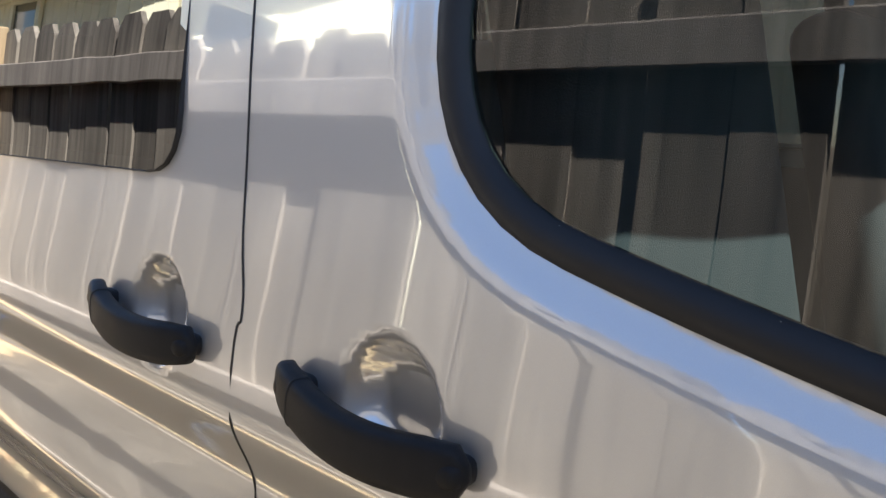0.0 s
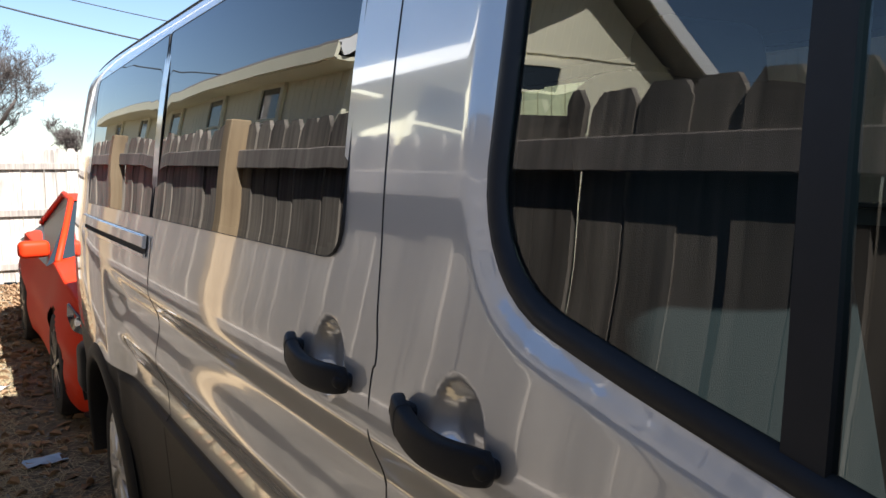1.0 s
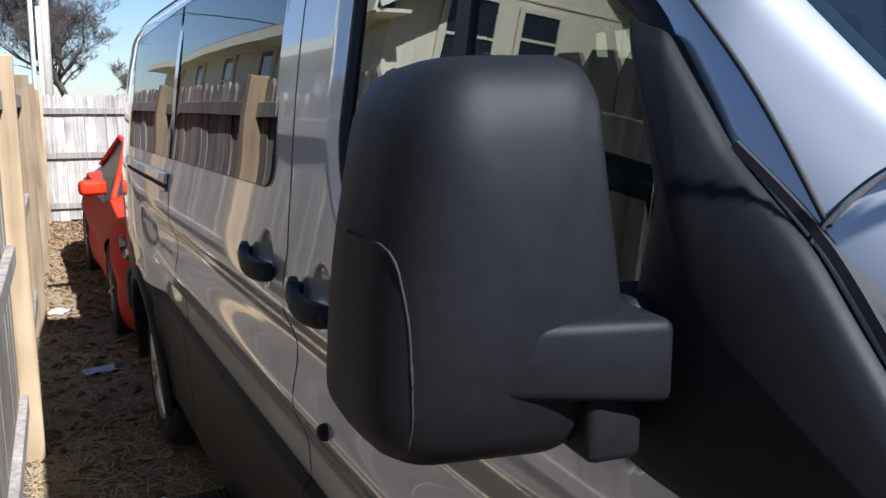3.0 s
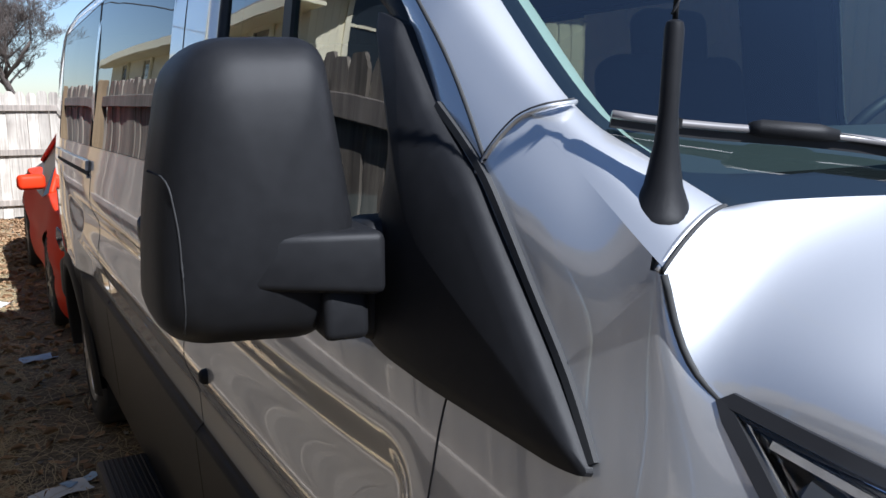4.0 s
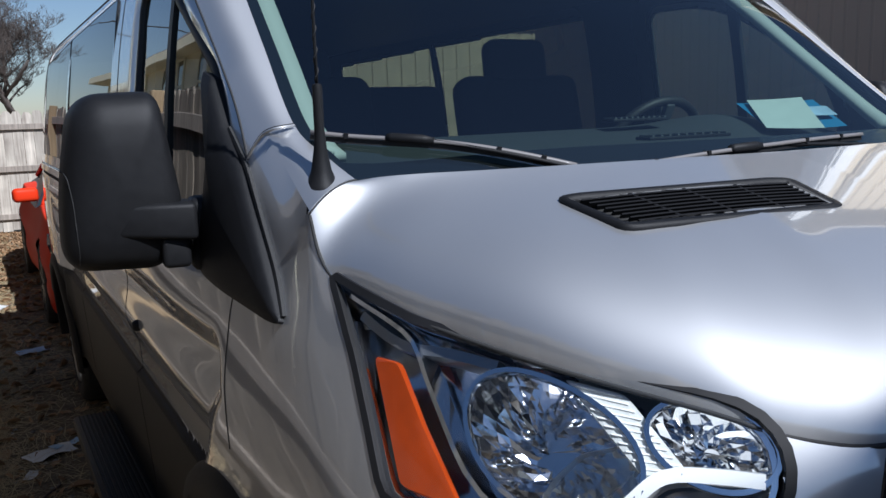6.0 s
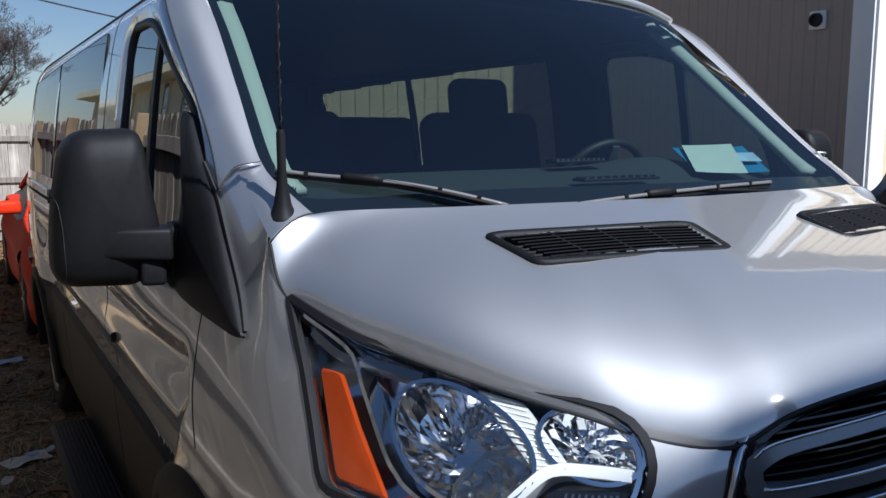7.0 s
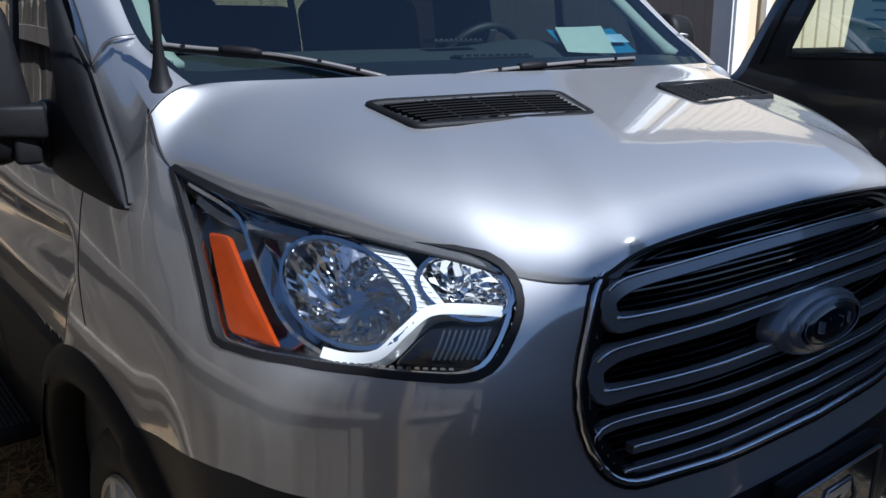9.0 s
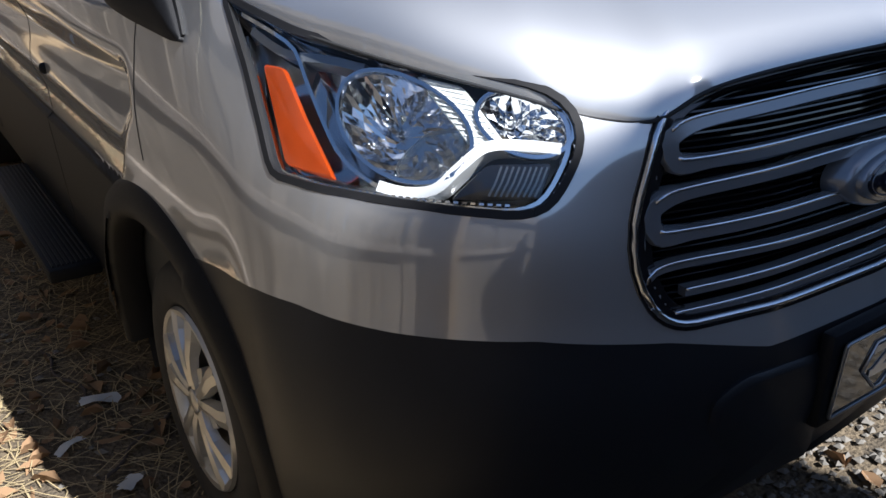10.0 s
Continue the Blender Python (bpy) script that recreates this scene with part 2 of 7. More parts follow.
def distance(poly, a, b):
    """Signed distance to the polygon, negative inside."""
    a, b = np.asarray(a), np.asarray(b)
    best = np.full(a.shape, 1e9)
    for (x0, y0), (x1, y1) in zip(poly, np.roll(poly, -1, 0)):
        dx, dy = x1 - x0, y1 - y0
        t = np.clip(((a - x0) * dx + (b - y0) * dy) / (dx * dx + dy * dy + 1e-12), 0, 1)
        best = np.minimum(best, np.hypot(a - x0 - t * dx, b - y0 - t * dy))
    return np.where(inside(poly, a, b), -best, best)


def mesh_ob(name, verts, faces, mat, parent=None, label="", smooth=True, normals=None):
    me = bpy.data.meshes.new(name)
    me.from_pydata([tuple(map(float, v)) for v in verts], [], [tuple(map(int, f)) for f in faces])
    me.materials.append(mat)
    if smooth:
        me.shade_smooth()
    if normals is not None:
        me.normals_split_custom_set_from_vertices([tuple(map(float, v)) for v in normals])
    ob = new(name, me)
    if parent:
        ob.parent = parent
    if label:
        tagged(ob, label)
    return ob


def part(name, bm, mat, parent=None, label="", smooth=False, sharp=35):
    me = bpy.data.meshes.new(name)
    bm.normal_update()
    bm.to_mesh(me)
    bm.free()
    me.materials.append(mat)
    if smooth:
        me.shade_smooth()
        me.set_sharp_from_angle(angle=radians(sharp))
    ob = new(name, me)
    if parent:
        ob.parent = parent
    if label:
        tagged(ob, label)
    return ob


def box(bm, size, m, bevel=0.0, seg=2):
    """A bevelled box of that size into bm at the pose m."""
    made = bmesh.ops.create_cube(bm, size=1, matrix=m @ Matrix.Diagonal((*size, 1)))["verts"]
    if bevel:
        edges = list({e for v in made for e in v.link_edges})
        bmesh.ops.bevel(bm, geom=edges, offset=bevel, segments=seg, profile=0.5, affect="EDGES")
    return bm


def box_ob(name, size, m, mat, parent=None, bevel=0.0, label="", seg=2):
    return part(name, box(bmesh.new(), size, m, bevel, seg), mat, parent, label, smooth=bevel > 0)


def sweep(points, section, up=(0, 0, 1), closed=False, scale=None):
    """Vertices and faces of a section (list of side, up offsets) carried along points."""
    p = [Vector(q) for q in points]
    n, k = len(p), len(section)
    verts, faces = [], []
    for i, q in enumerate(p):
        a, b = (p[i - 1], p[(i + 1) % n]) if closed else (p[max(i - 1, 0)], p[min(i + 1, n - 1)])
        t = (b - a).normalized()
        side = t.cross(Vector(up))
        side = side.normalized() if side.length > 1e-6 else Vector((1, 0, 0))
        top = side.cross(t).normalized()
        f = scale[i] if scale is not None else 1
        verts += [q + side * s * f + top * u * f for s, u in section]
    for i in range(n if closed else n - 1):
        for j in range(k):
            a, b = i * k + j, i * k + (j + 1) % k
            c, d = ((i + 1) % n) * k + (j + 1) % k, ((i + 1) % n) * k + j
            faces.append((a, b, c, d))
    if not closed:
        faces += [tuple(range(k))[::-1], tuple(range((n - 1) * k, n * k))]
    return verts, faces


def circle(r, k=8):
    return [(r * math.cos(2 * math.pi * i / k), r * math.sin(2 * math.pi * i / k)) for i in range(k)]


def tube(name, points, r, mat, parent=None, k=8, label="", closed=False, scale=None, up=(0, 0, 1)):
    v, f = sweep(points, circle(r, k), up=up, closed=closed, scale=scale)
    return mesh_ob(name, v, f, mat, parent, label)


def lathe(name, profile, m, mat, parent=None, k=48, label="", sharp=40):
    """Turns (radius, height) pairs round the local z axis."""
    verts = [m @ Vector((r * math.cos(2 * math.pi * i / k), r * math.sin(2 * math.pi * i / k), h)) for r, h in profile for i in range(k)]
    faces = [(a * k + i, a * k + (i + 1) % k, (a + 1) * k + (i + 1) % k, (a + 1) * k + i) for a in range(len(profile) - 1) for i in range(k)]
    ob = mesh_ob(name, verts, faces, mat, parent, label)
    ob.data.set_sharp_from_angle(angle=radians(sharp))
    return ob


# ---- the van's surfaces ----
# x is across (the near side is negative), y runs from the nose at 0 to the tail, z is up.
half_width = spline([0.35, 0.6, 0.88, 1.10, 1.27, 1.40, 1.50, 1.60, 1.75, 1.95, 2.03, 2.075, 2.10, 2.112],
                    [0.985, 1.005, 1.025, 1.034, 1.031, 1.017, 1.005, 0.996, 0.978, 0.943, 0.922, 0.892, 0.85, 0.80])
taper = spline([0.3, 0.9, 1.12, 1.26, 1.4, 1.5, 1.7, 2.1], [0.03, 0.03, 0.04, 0.075, 0.116, 0.125, 0.185, 0.20])
DOOR_WINDOW = rounded([(1.955, 1.50), (1.965, 1.985), (1.645, 1.98), (1.225, 1.735), (1.135, 1.60), (1.11, 1.385), (1.36, 1.374), (1.74, 1.449)],
                      [0.125, 0.05, 0.16, 0.03, 0.06, 0.04, 0.1, 0.06], 9)
SIDE_WINDOW = rounded([(2.345, 1.482), (2.345, 2.025), (3.705, 2.012), (3.71, 1.474)], [0.07, 0.06, 0.012, 0.012], 6)
REAR_WINDOW = rounded([(3.735, 1.474), (3.73, 2.012), (5.06, 1.985), (5.03, 1.468)], [0.012, 0.012, 0.06, 0.05], 6)
FRONT_HUB, REAR_HUB = (1.045, 0.37), (4.78, 0.355)


def pressing(y, z):
    """Depth of the pressed flutes along the doors."""
    front = smooth01((y - 1.03 - 0.9 * np.clip(1.12 - z, 0, 1)) / 0.10) * smooth01((4.55 - y) / 0.35)
    upper = smooth01((1.262 - z) / 0.095) * 0.031
    shelf = -0.014 * smooth01((1.15 - z) / 0.10)
    lower = smooth01((1.045 - z) / 0.10) * 0.028
    step = -0.022 * smooth01((0.868 - z) / 0.016)
    return front * (upper + shelf + lower) + smooth01((y - 1.25) / 0.1) * smooth01((4.45 - y) / 0.1) * step


def side_x(y, z):
    """Half width of the body at y, z."""
    y, z = np.asarray(y, float), np.asarray(z, float)
    x = half_width(z) - taper(z) * np.clip(1.6 - y, 0, 2) ** 2 - 0.035 * np.clip(y - 4.6, 0, 2) ** 2
    x = x - pressing(y, z)
    d = distance(DOOR_WINDOW, y, z)
    x = x - 0.015 * smooth01((0.062 - d) / 0.05)
    # finger cups behind the handles
    for cy, cz, r in ((1.985, 1.318, 0.064), (2.37, 1.329, 0.066)):
        x = x - 0.034 * smooth01((r - np.hypot(y - cy, z - cz)) / 0.034)
    # swollen lips round the wheels
    for cy, cz in (FRONT_HUB, REAR_HUB):
        r = np.hypot(y - cy, z - cz)
        x = x + 0.012 * np.exp(-((r - 0.50) / 0.05) ** 2) * (z < 1.1)
    return x


U = [0, 0.25, 0.5, 0.67, 0.86, 1.04, 1.2]
LOWER = {
    0.40: ((0, 0.02), (0.25, 0.03), (0.5, 0.07), (0.67, 0.12), (0.83, 0.23), (0.93, 0.36), (0.975, 0.52)),
    0.62: ((0, -0.095), (0.25, -0.085), (0.5, -0.04), (0.69, 0.03), (0.86, 0.15), (0.955, 0.30), (0.995, 0.48)),
    0.80: ((0, -0.105), (0.25, -0.095), (0.5, -0.045), (0.69, 0.025), (0.86, 0.15), (0.96, 0.31), (1.0, 0.49)),
}
UPPER = {
    0.93: ((0, -0.075), (0.25, -0.065), (0.5, -0.02), (0.68, 0.045), (0.85, 0.175), (0.955, 0.33), (1.0, 0.51)),
    1.12: ((0, -0.05), (0.25, -0.04), (0.5, 0.005), (0.67, 0.065), (0.84, 0.205), (0.95, 0.375), (0.99, 0.55)),
    1.26: ((0, -0.01), (0.25, 0.0), (0.5, 0.035), (0.66, 0.13), (0.82, 0.32), (0.91, 0.48), (0.95, 0.62)),
    1.42: ((0, 0.12), (0.25, 0.13), (0.5, 0.18), (0.64, 0.29), (0.785, 0.48), (0.87, 0.61), (0.905, 0.72)),
}
LEVELS = {**LOWER, **UPPER}
U_END = [1.42, 1.65]


NOSE_CURVES = []
for k, level in LEVELS.items():
    xs = [p[0] for p in level] + [float(half_width(k) - taper(k) * (1.6 - y) ** 2) for y in (0.78, 0.98)]
    NOSE_CURVES.append((spline(U + U_END, xs), spline(U + U_END, [p[1] for p in level] + [0.78, 0.98])))


def nose(u, z):
    """Point of the front skin: u runs from the middle round to the wing, z is the height."""
    u, z = np.asarray(u, float), np.asarray(z, float)
    rows = [(fx(u), fy(u)) for fx, fy in NOSE_CURVES]
    zs = list(LEVELS)
    out = []
    for c in (0, 1):
        v = np.array([r[c] for r in rows])
        # smooth blend between the levels
        s = np.gradient(v, zs, axis=0)
        i = np.clip(np.searchsorted(zs, z) - 1, 0, len(zs) - 2)
        h = np.diff(zs)[i]
        t = (z - np.array(zs)[i]) / h
        take = lambda q, j: np.take_along_axis(q, np.broadcast_to(j, u.shape)[None], 0)[0]
        out.append(take(v, i) * (1 + 2 * t) * (1 - t) ** 2 + take(v, i + 1) * t * t * (3 - 2 * t)
                   + h * (take(s, i) * t * (1 - t) ** 2 - take(s, i + 1) * t * t * (1 - t)))
    w = smooth01((u - 1.18) / 0.2)
    x, far = np.array(out[0], float), w > 0
    if np.any(far):
        zz = np.broadcast_to(z, u.shape)
        x[far] = x[far] * (1 - w[far]) + w[far] * side_x(out[1][far], zz[far])
    return np.stack([-x, out[1], np.broadcast_to(z, u.shape)], -1)


def side(y, z, proud=0.0):
    """Point of the near flank, proud metres outside it."""
    y, z = np.broadcast_arrays(np.asarray(y, float), np.asarray(z, float))
    return np.stack([-side_x(y, z) - proud, y, z], -1)


def normals_of(f, a, b, flip=1, e=0.004):
    n = np.cross(f(a + e, b) - f(a - e, b), f(a, b + e) - f(a, b - e)) * flip
    return n / np.linalg.norm(n, axis=-1, keepdims=True)


# hood edge: from the middle of the grille, over the lamp, to the corner at the wing
HOOD_EDGE = ring([(0, -0.005, 1.325), (-0.25, 0.0, 1.318), (-0.43, 0.012, 1.30), (-0.52, 0.04, 1.258), (-0.60, 0.105, 1.262), (-0.66, 0.165, 1.285), (-0.78, 0.33, 1.322),
                  (-0.87, 0.54, 1.358), (-0.912, 0.715, 1.395), (-0.922, 0.765, 1.485)], closed=False, step=0.02)
COWL = ring([(0, 0.60, 1.545), (-0.3, 0.625, 1.545), (-0.6, 0.69, 1.542), (-0.74, 0.74, 1.54), (-0.80, 0.775, 1.536), (-0.83, 0.785, 1.532)], closed=False, step=0.02)


def along(line):
    d = np.r_[0, np.cumsum(np.linalg.norm(np.diff(line, axis=0), axis=1))]
    return lambda t: np.stack([np.interp(np.asarray(t) * d[-1], d, line[:, k]) for k in range(3)], -1)


HOOD_RISE = spline([0, 0.25, 0.42, 0.6, 0.8, 1], [0.068, 0.08, 0.15, 0.145, 0.098, 0.05])


def hood(u, v):
    """Point of the bonnet: u from the middle to the corner, v from the front edge to the windscreen."""
    a, b = along(HOOD_EDGE)(u), along(COWL)(u)
    u = np.asarray(u, float)
    rise = np.stack([0 * u, 0.03 + 0 * u, HOOD_RISE(u)], -1)
    back = (b - a) * np.array([1, 1, 0]) * 0.42
    back[..., 2] = 0.075 - 0.02 * smooth01((u - 0.5) / 0.4)
    w = smooth01((u - 0.86) / 0.14)[..., None]
    ns = np.array([-0.55, -0.5, 0.65])
    p1 = (a + rise) * (1 - w) + (a + (b - a) * 0.35 + ns * 0.018) * w
    p2 = (b - back) * (1 - w) + (a + (b - a) * 0.75 + ns * 0.02) * w
    v = np.asarray(v)[..., None]
    return a * (1 - v) ** 3 + 3 * p1 * v * (1 - v) ** 2 + 3 * p2 * v * v * (1 - v) + b * v ** 3


def patch(f, us, vs, flip=1):
    """A grid of a surface: points, normals and quads."""
    g = np.meshgrid(us, vs, indexing="ij")
    p, n = f(*g).reshape(-1, 3), normals_of(f, *g, flip=flip).reshape(-1, 3)
    k = len(vs)
    i, j = np.meshgrid(np.arange(len(us) - 1), np.arange(k - 1), indexing="ij")
    a = (i * k + j).ravel()
    q = np.stack([a, a + k, a + k + 1, a + 1], -1)
    if flip < 0:
        q = q[:, ::-1]
    return p, n, q, (g[0].ravel(), g[1].ravel())


def skin(name, p, n, q, mat, parent, label="", mirror=False):
    """Part of a surface grid as a mesh, with its own normals."""
    used, idx = np.unique(q, return_inverse=True)
    q = idx.reshape(q.shape)
    p, n = p[used].copy(), n[used].copy()
    if mirror:
        p[:, 0], n[:, 0], q = -p[:, 0], -n[:, 0], q[:, ::-1]
    return mesh_ob(name, p, q, mat, parent, label, normals=n)


# ---- ground ----
def make_ground():
    bm = bmesh.new()
    bmesh.ops.create_grid(bm, x_segments=60, y_segments=60, size=6, matrix=pose(-0.5, 3, 0))
    for v in bm.verts:
        edge = min(6 - abs(v.co.x + 0.5), 6 - abs(v.co.y - 3))
        v.co.z = 0.012 * noise.noise(v.co * 2.2) * min(1, edge)
    outer = [bm.verts.new(c) for c in ((-900, -900, 0), (900, -900, 0), (900, 900, 0), (-900, 900, 0))]
    bm.verts.ensure_lookup_table()
    rim = [e for e in bm.edges if e.is_boundary]
    loops = {}
    for e in rim:
        for v in e.verts:
            loops.setdefault(v, []).append(e)
    corners = [min(loops, key=lambda v: (v.co - c.co).length) for c in outer]
    for k in range(4):
        a, b = corners[k], corners[(k + 1) % 4]
        on = [v for v in loops if abs((b.co - a.co).normalized().cross(v.co - a.co).z) < 1e-3]
        on.sort(key=lambda v: (v.co - a.co).length)
        bm.faces.new([outer[k], outer[(k + 1) % 4]] + on[::-1])
    bmesh.ops.recalc_face_normals(bm, faces=bm.faces)
    ob = part("ground", bm, EARTH, smooth=True)
    return tagged(ob, "dry earth yard with straw, leaves and gravel", "ground", kind="structure")


make_ground()

# ---- the van ----
van = tagged(new("passenger_van"), "silver passenger van with black plastic lower trim, parked beside the fence", "van")

PILLAR_OUT = ring([(0.765, 1.487), (0.91, 1.585), (1.005, 1.64), (1.14, 1.745), (1.315, 1.895), (1.46, 2.015), (1.575, 2.085), (1.68, 2.108)], closed=False, step=0.02)
PILLAR_IN = ring([(-0.83, 0.785, 1.532), (-0.853, 0.86, 1.572), (-0.873, 0.96, 1.628), (-0.858, 1.15, 1.778), (-0.842, 1.34, 1.93), (-0.827, 1.53, 2.072), (-0.78, 1.56, 2.105)],
                 closed=False, step=0.02)
ARCHES = ((FRONT_HUB[0], 0.39, 0.47, 0.565), (REAR_HUB[0], 0.375, 0.45, 0.53))


def side_top(y):
    return np.where(y < 1.68, np.interp(y, PILLAR_OUT[:, 0], PILLAR_OUT[:, 1]), 2.112)


def side_grid(y, s):
    z0 = 0.40
    return side(y, z0 + s * (side_top(y) - z0))


SIDE_Y = np.r_[np.linspace(0.78, 1.85, 70), np.linspace(1.86, 2.48, 70), np.linspace(2.50, 5.72, 140)]
SIDE_S = np.linspace(0, 1, 190)


def pillar_face(t, v):
    """Point of the screen pillar: t up its length, v from the flank to the screen."""
    b = PILLAR_OUT
    s = along(np.stack([-side_x(b[:, 0], b[:, 1]), b[:, 0], b[:, 1]], -1))(t)
    e = along(PILLAR_IN)(t)
    ns = np.array([-0.55, -0.5, 0.65])
    c1, c2 = s + (e - s) * 0.35 + ns * 0.010, s + (e - s) * 0.75 + ns * 0.010
    v = np.asarray(v)[..., None]
    return s * (1 - v) ** 3 + 3 * c1 * v * (1 - v) ** 2 + 3 * c2 * v * v * (1 - v) + e * v ** 3


def edge_normals():
    """Outward normals where flank and pillar meet, halfway between both."""
    t = np.linspace(0.02, 0.98, 40)
    b = pillar_face(t, np.full(40, 0.0))
    n1 = normals_of(pillar_face, t, np.full(40, 0.4))
    n1 = n1 * np.sign(np.sum(n1 * [-0.55, -0.5, 0.65], -1, keepdims=True))
    n2 = normals_of(lambda y, z: side(y, z), b[:, 1], b[:, 2] - 0.05)
    n2 = n2 * np.sign(np.sum(n2 * [-1, 0, 0], -1, keepdims=True))
    return b[:, 1], (n1 + n2) / np.linalg.norm(n1 + n2, axis=1, keepdims=True)


EDGE_Y, EDGE_N = edge_normals()


def shoulder(y):
    return np.stack([np.interp(y, EDGE_Y, EDGE_N[:, k]) for k in range(3)], -1)


def build_side(mirror=False):
    p, n, q, (a, b) = patch(side_grid, SIDE_Y, SIDE_S, flip=1)
    n = normals_of(lambda y, z: side(y, z), p[:, 1], p[:, 2], flip=1)
    # the wing is one calm sweep
    calm = smooth01((1.12 - p[:, 1]) / 0.12)[:, None]
    n = n * (1 - calm) + calm * normals_of(lambda y, z: side(y, z), p[:, 1], p[:, 2], flip=1, e=0.03)
    # the flank rolls over into the screen pillar
    roll = smooth01((p[:, 2] - side_top(p[:, 1]) + 0.12) / 0.12) * (p[:, 1] < 1.66) * smooth01((p[:, 1] - 0.785) / 0.10)
    n = n * (1 - roll[:, None]) + roll[:, None] * shoulder(p[:, 1]) * -1
    n /= np.linalg.norm(n, axis=1, keepdims=True)
    c = p[q].mean(1)
    cy, cz = c[:, 1], c[:, 2]
    keep = np.ones(len(q), bool)
    for w in (DOOR_WINDOW, SIDE_WINDOW, REAR_WINDOW):
        keep &= distance(w, cy, cz) > (0.004 if w is DOOR_WINDOW else -0.018)
    for hy, hz, r, _ in ARCHES:
        keep &= np.hypot(cy - hy, cz - hz) > r + 0.02
    clad = (cz < 0.868) & (cy > 1.2)
    door = (cy > 1.0) & (cy < 2.21) & (cz > 0.45) & ~((cy < 1.15) & (cz < 0.9))
    slide = (cy >= 2.21) & (cy < 3.71) & (cz < 2.06)
    sets = [("lower_cladding", clad, BLACK), ("front_door", door & ~clad, SILVER), ("sliding_door", slide & ~clad, SILVER),
            ("front_wing", ~clad & ~door & ~slide & (cy < 2.21), SILVER), ("rear_quarter", ~clad & ~door & ~slide & (cy >= 2.21), SILVER)]
    return {k: skin(k, p, n, q[keep & m], mat, van, mirror=mirror) for k, m, mat in sets}


def pane(name, poly, mat, parent, proud, mirror=False, step=0.03, grow=0.0):
    """A curved pane over a window outline, following the flank."""
    c = poly.mean(0)
    rings = [c + (poly - c) * s for s in (1, 0.995, 0.9, 0.75, 0.55, 0.3, 0.05)]
    k = len(poly)
    pts = np.concatenate(rings)
    flat = lambda y, z: np.stack([-(half_width(z) - taper(z) * np.clip(1.6 - y, 0, 2) ** 2 - 0.035 * np.clip(y - 4.6, 0, 2) ** 2) - proud, y + 0 * z, z + 0 * y], -1)
    v = flat(pts[:, 0], pts[:, 1])
    n = normals_of(flat, pts[:, 0], pts[:, 1], flip=-1)
    n = n * [1, 0.25, 1] + [0, 0, -0.075]
    n /= np.linalg.norm(n, axis=1, keepdims=True)
    v[:k, 0] += 0.006
    area = np.sum(poly[:, 0] * np.roll(poly[:, 1], -1) - np.roll(poly[:, 0], -1) * poly[:, 1])
    f = [(r * k + i, r * k + (i + 1) % k, (r + 1) * k + (i + 1) % k, (r + 1) * k + i) for r in range(len(rings) - 1) for i in range(k)]
    f.append(tuple((len(rings) - 1) * k + i for i in range(k)))
    if area > 0:
        f = [t[::-1] for t in f]
    if mirror:
        v[:, 0], n[:, 0], f = -v[:, 0], -n[:, 0], [t[::-1] for t in f]
    return mesh_ob(name, v, f, mat, parent, normals=n)


def band(name, poly, inner, outer, mat, parent, proud, mirror=False, dip=0.0):
    """A strip along an outline on the flank, from inner to outer metres off it."""
    t = np.roll(poly, -1, 0) - np.roll(poly, 1, 0)
    t /= np.linalg.norm(t, axis=1, keepdims=True) + 1e-9
    area = np.sum(poly[:, 0] * np.roll(poly[:, 1], -1) - np.roll(poly[:, 0], -1) * poly[:, 1])
    nrm = np.stack([t[:, 1], -t[:, 0]], 1) * np.sign(area)
    k, v = len(poly), []
    steps = [(inner, -0.012), (inner + 0.003, 0.0), ((inner + outer) / 2, 0.003), (outer - 0.003, 0.0), (outer, -0.012)]
    flat = lambda y, z: half_width(z) - taper(z) * np.clip(1.6 - y, 0, 2) ** 2 - 0.035 * np.clip(y - 4.6, 0, 2) ** 2
    for d, h in steps:
        r = poly + nrm * d
        v.append(np.stack([-flat(r[:, 0], r[:, 1]) - proud - h, r[:, 0], r[:, 1]], -1))
    v = np.concatenate(v)
    f = [(r * k + i, (r + 1) * k + i, (r + 1) * k + (i + 1) % k, r * k + (i + 1) % k) for r in range(len(steps) - 1) for i in range(k)]
    if area < 0:
        f = [t[::-1] for t in f]
    if mirror:
        v[:, 0], f = -v[:, 0], [t[::-1] for t in f]
    return mesh_ob(name, v, f, mat, parent)


def arch_lip(cy, cz, r0, r1, parent, mirror=False, front=False):
    """Black wheel-arch lip, bulging from the flank."""
    ang = np.radians(np.linspace(-8, 188, 60))
    v, cols = [], ((r0, -0.06), (r0, 0.012), (r0 + 0.02, 0.024), ((r0 + r1) / 2, 0.022), (r1 - 0.012, 0.012), (r1, -0.004))
    for r, h in cols:
        y, z = cy + r * np.cos(ang), np.maximum(cz + r * np.sin(ang), 0.3)
        x = -half_width(z) + taper(z) * np.clip(1.6 - y, 0, 2) ** 2
        if front:
            x = np.where(y < 0.8, skin_x(y, z), x)
        v.append(np.stack([x - h, y, z], -1))
    v = np.concatenate(v)
    k = len(ang)
    f = [(c * k + i, (c + 1) * k + i, (c + 1) * k + i + 1, c * k + i + 1) for c in range(len(cols) - 1) for i in range(k - 1)]
    if mirror:
        v[:, 0], f = -v[:, 0], [t[::-1] for t in f]
    return mesh_ob("wheel_arch_lip", v, f, BLACK, parent)


NOSE_TABLE_U = np.linspace(0.5, 1.65, 120)


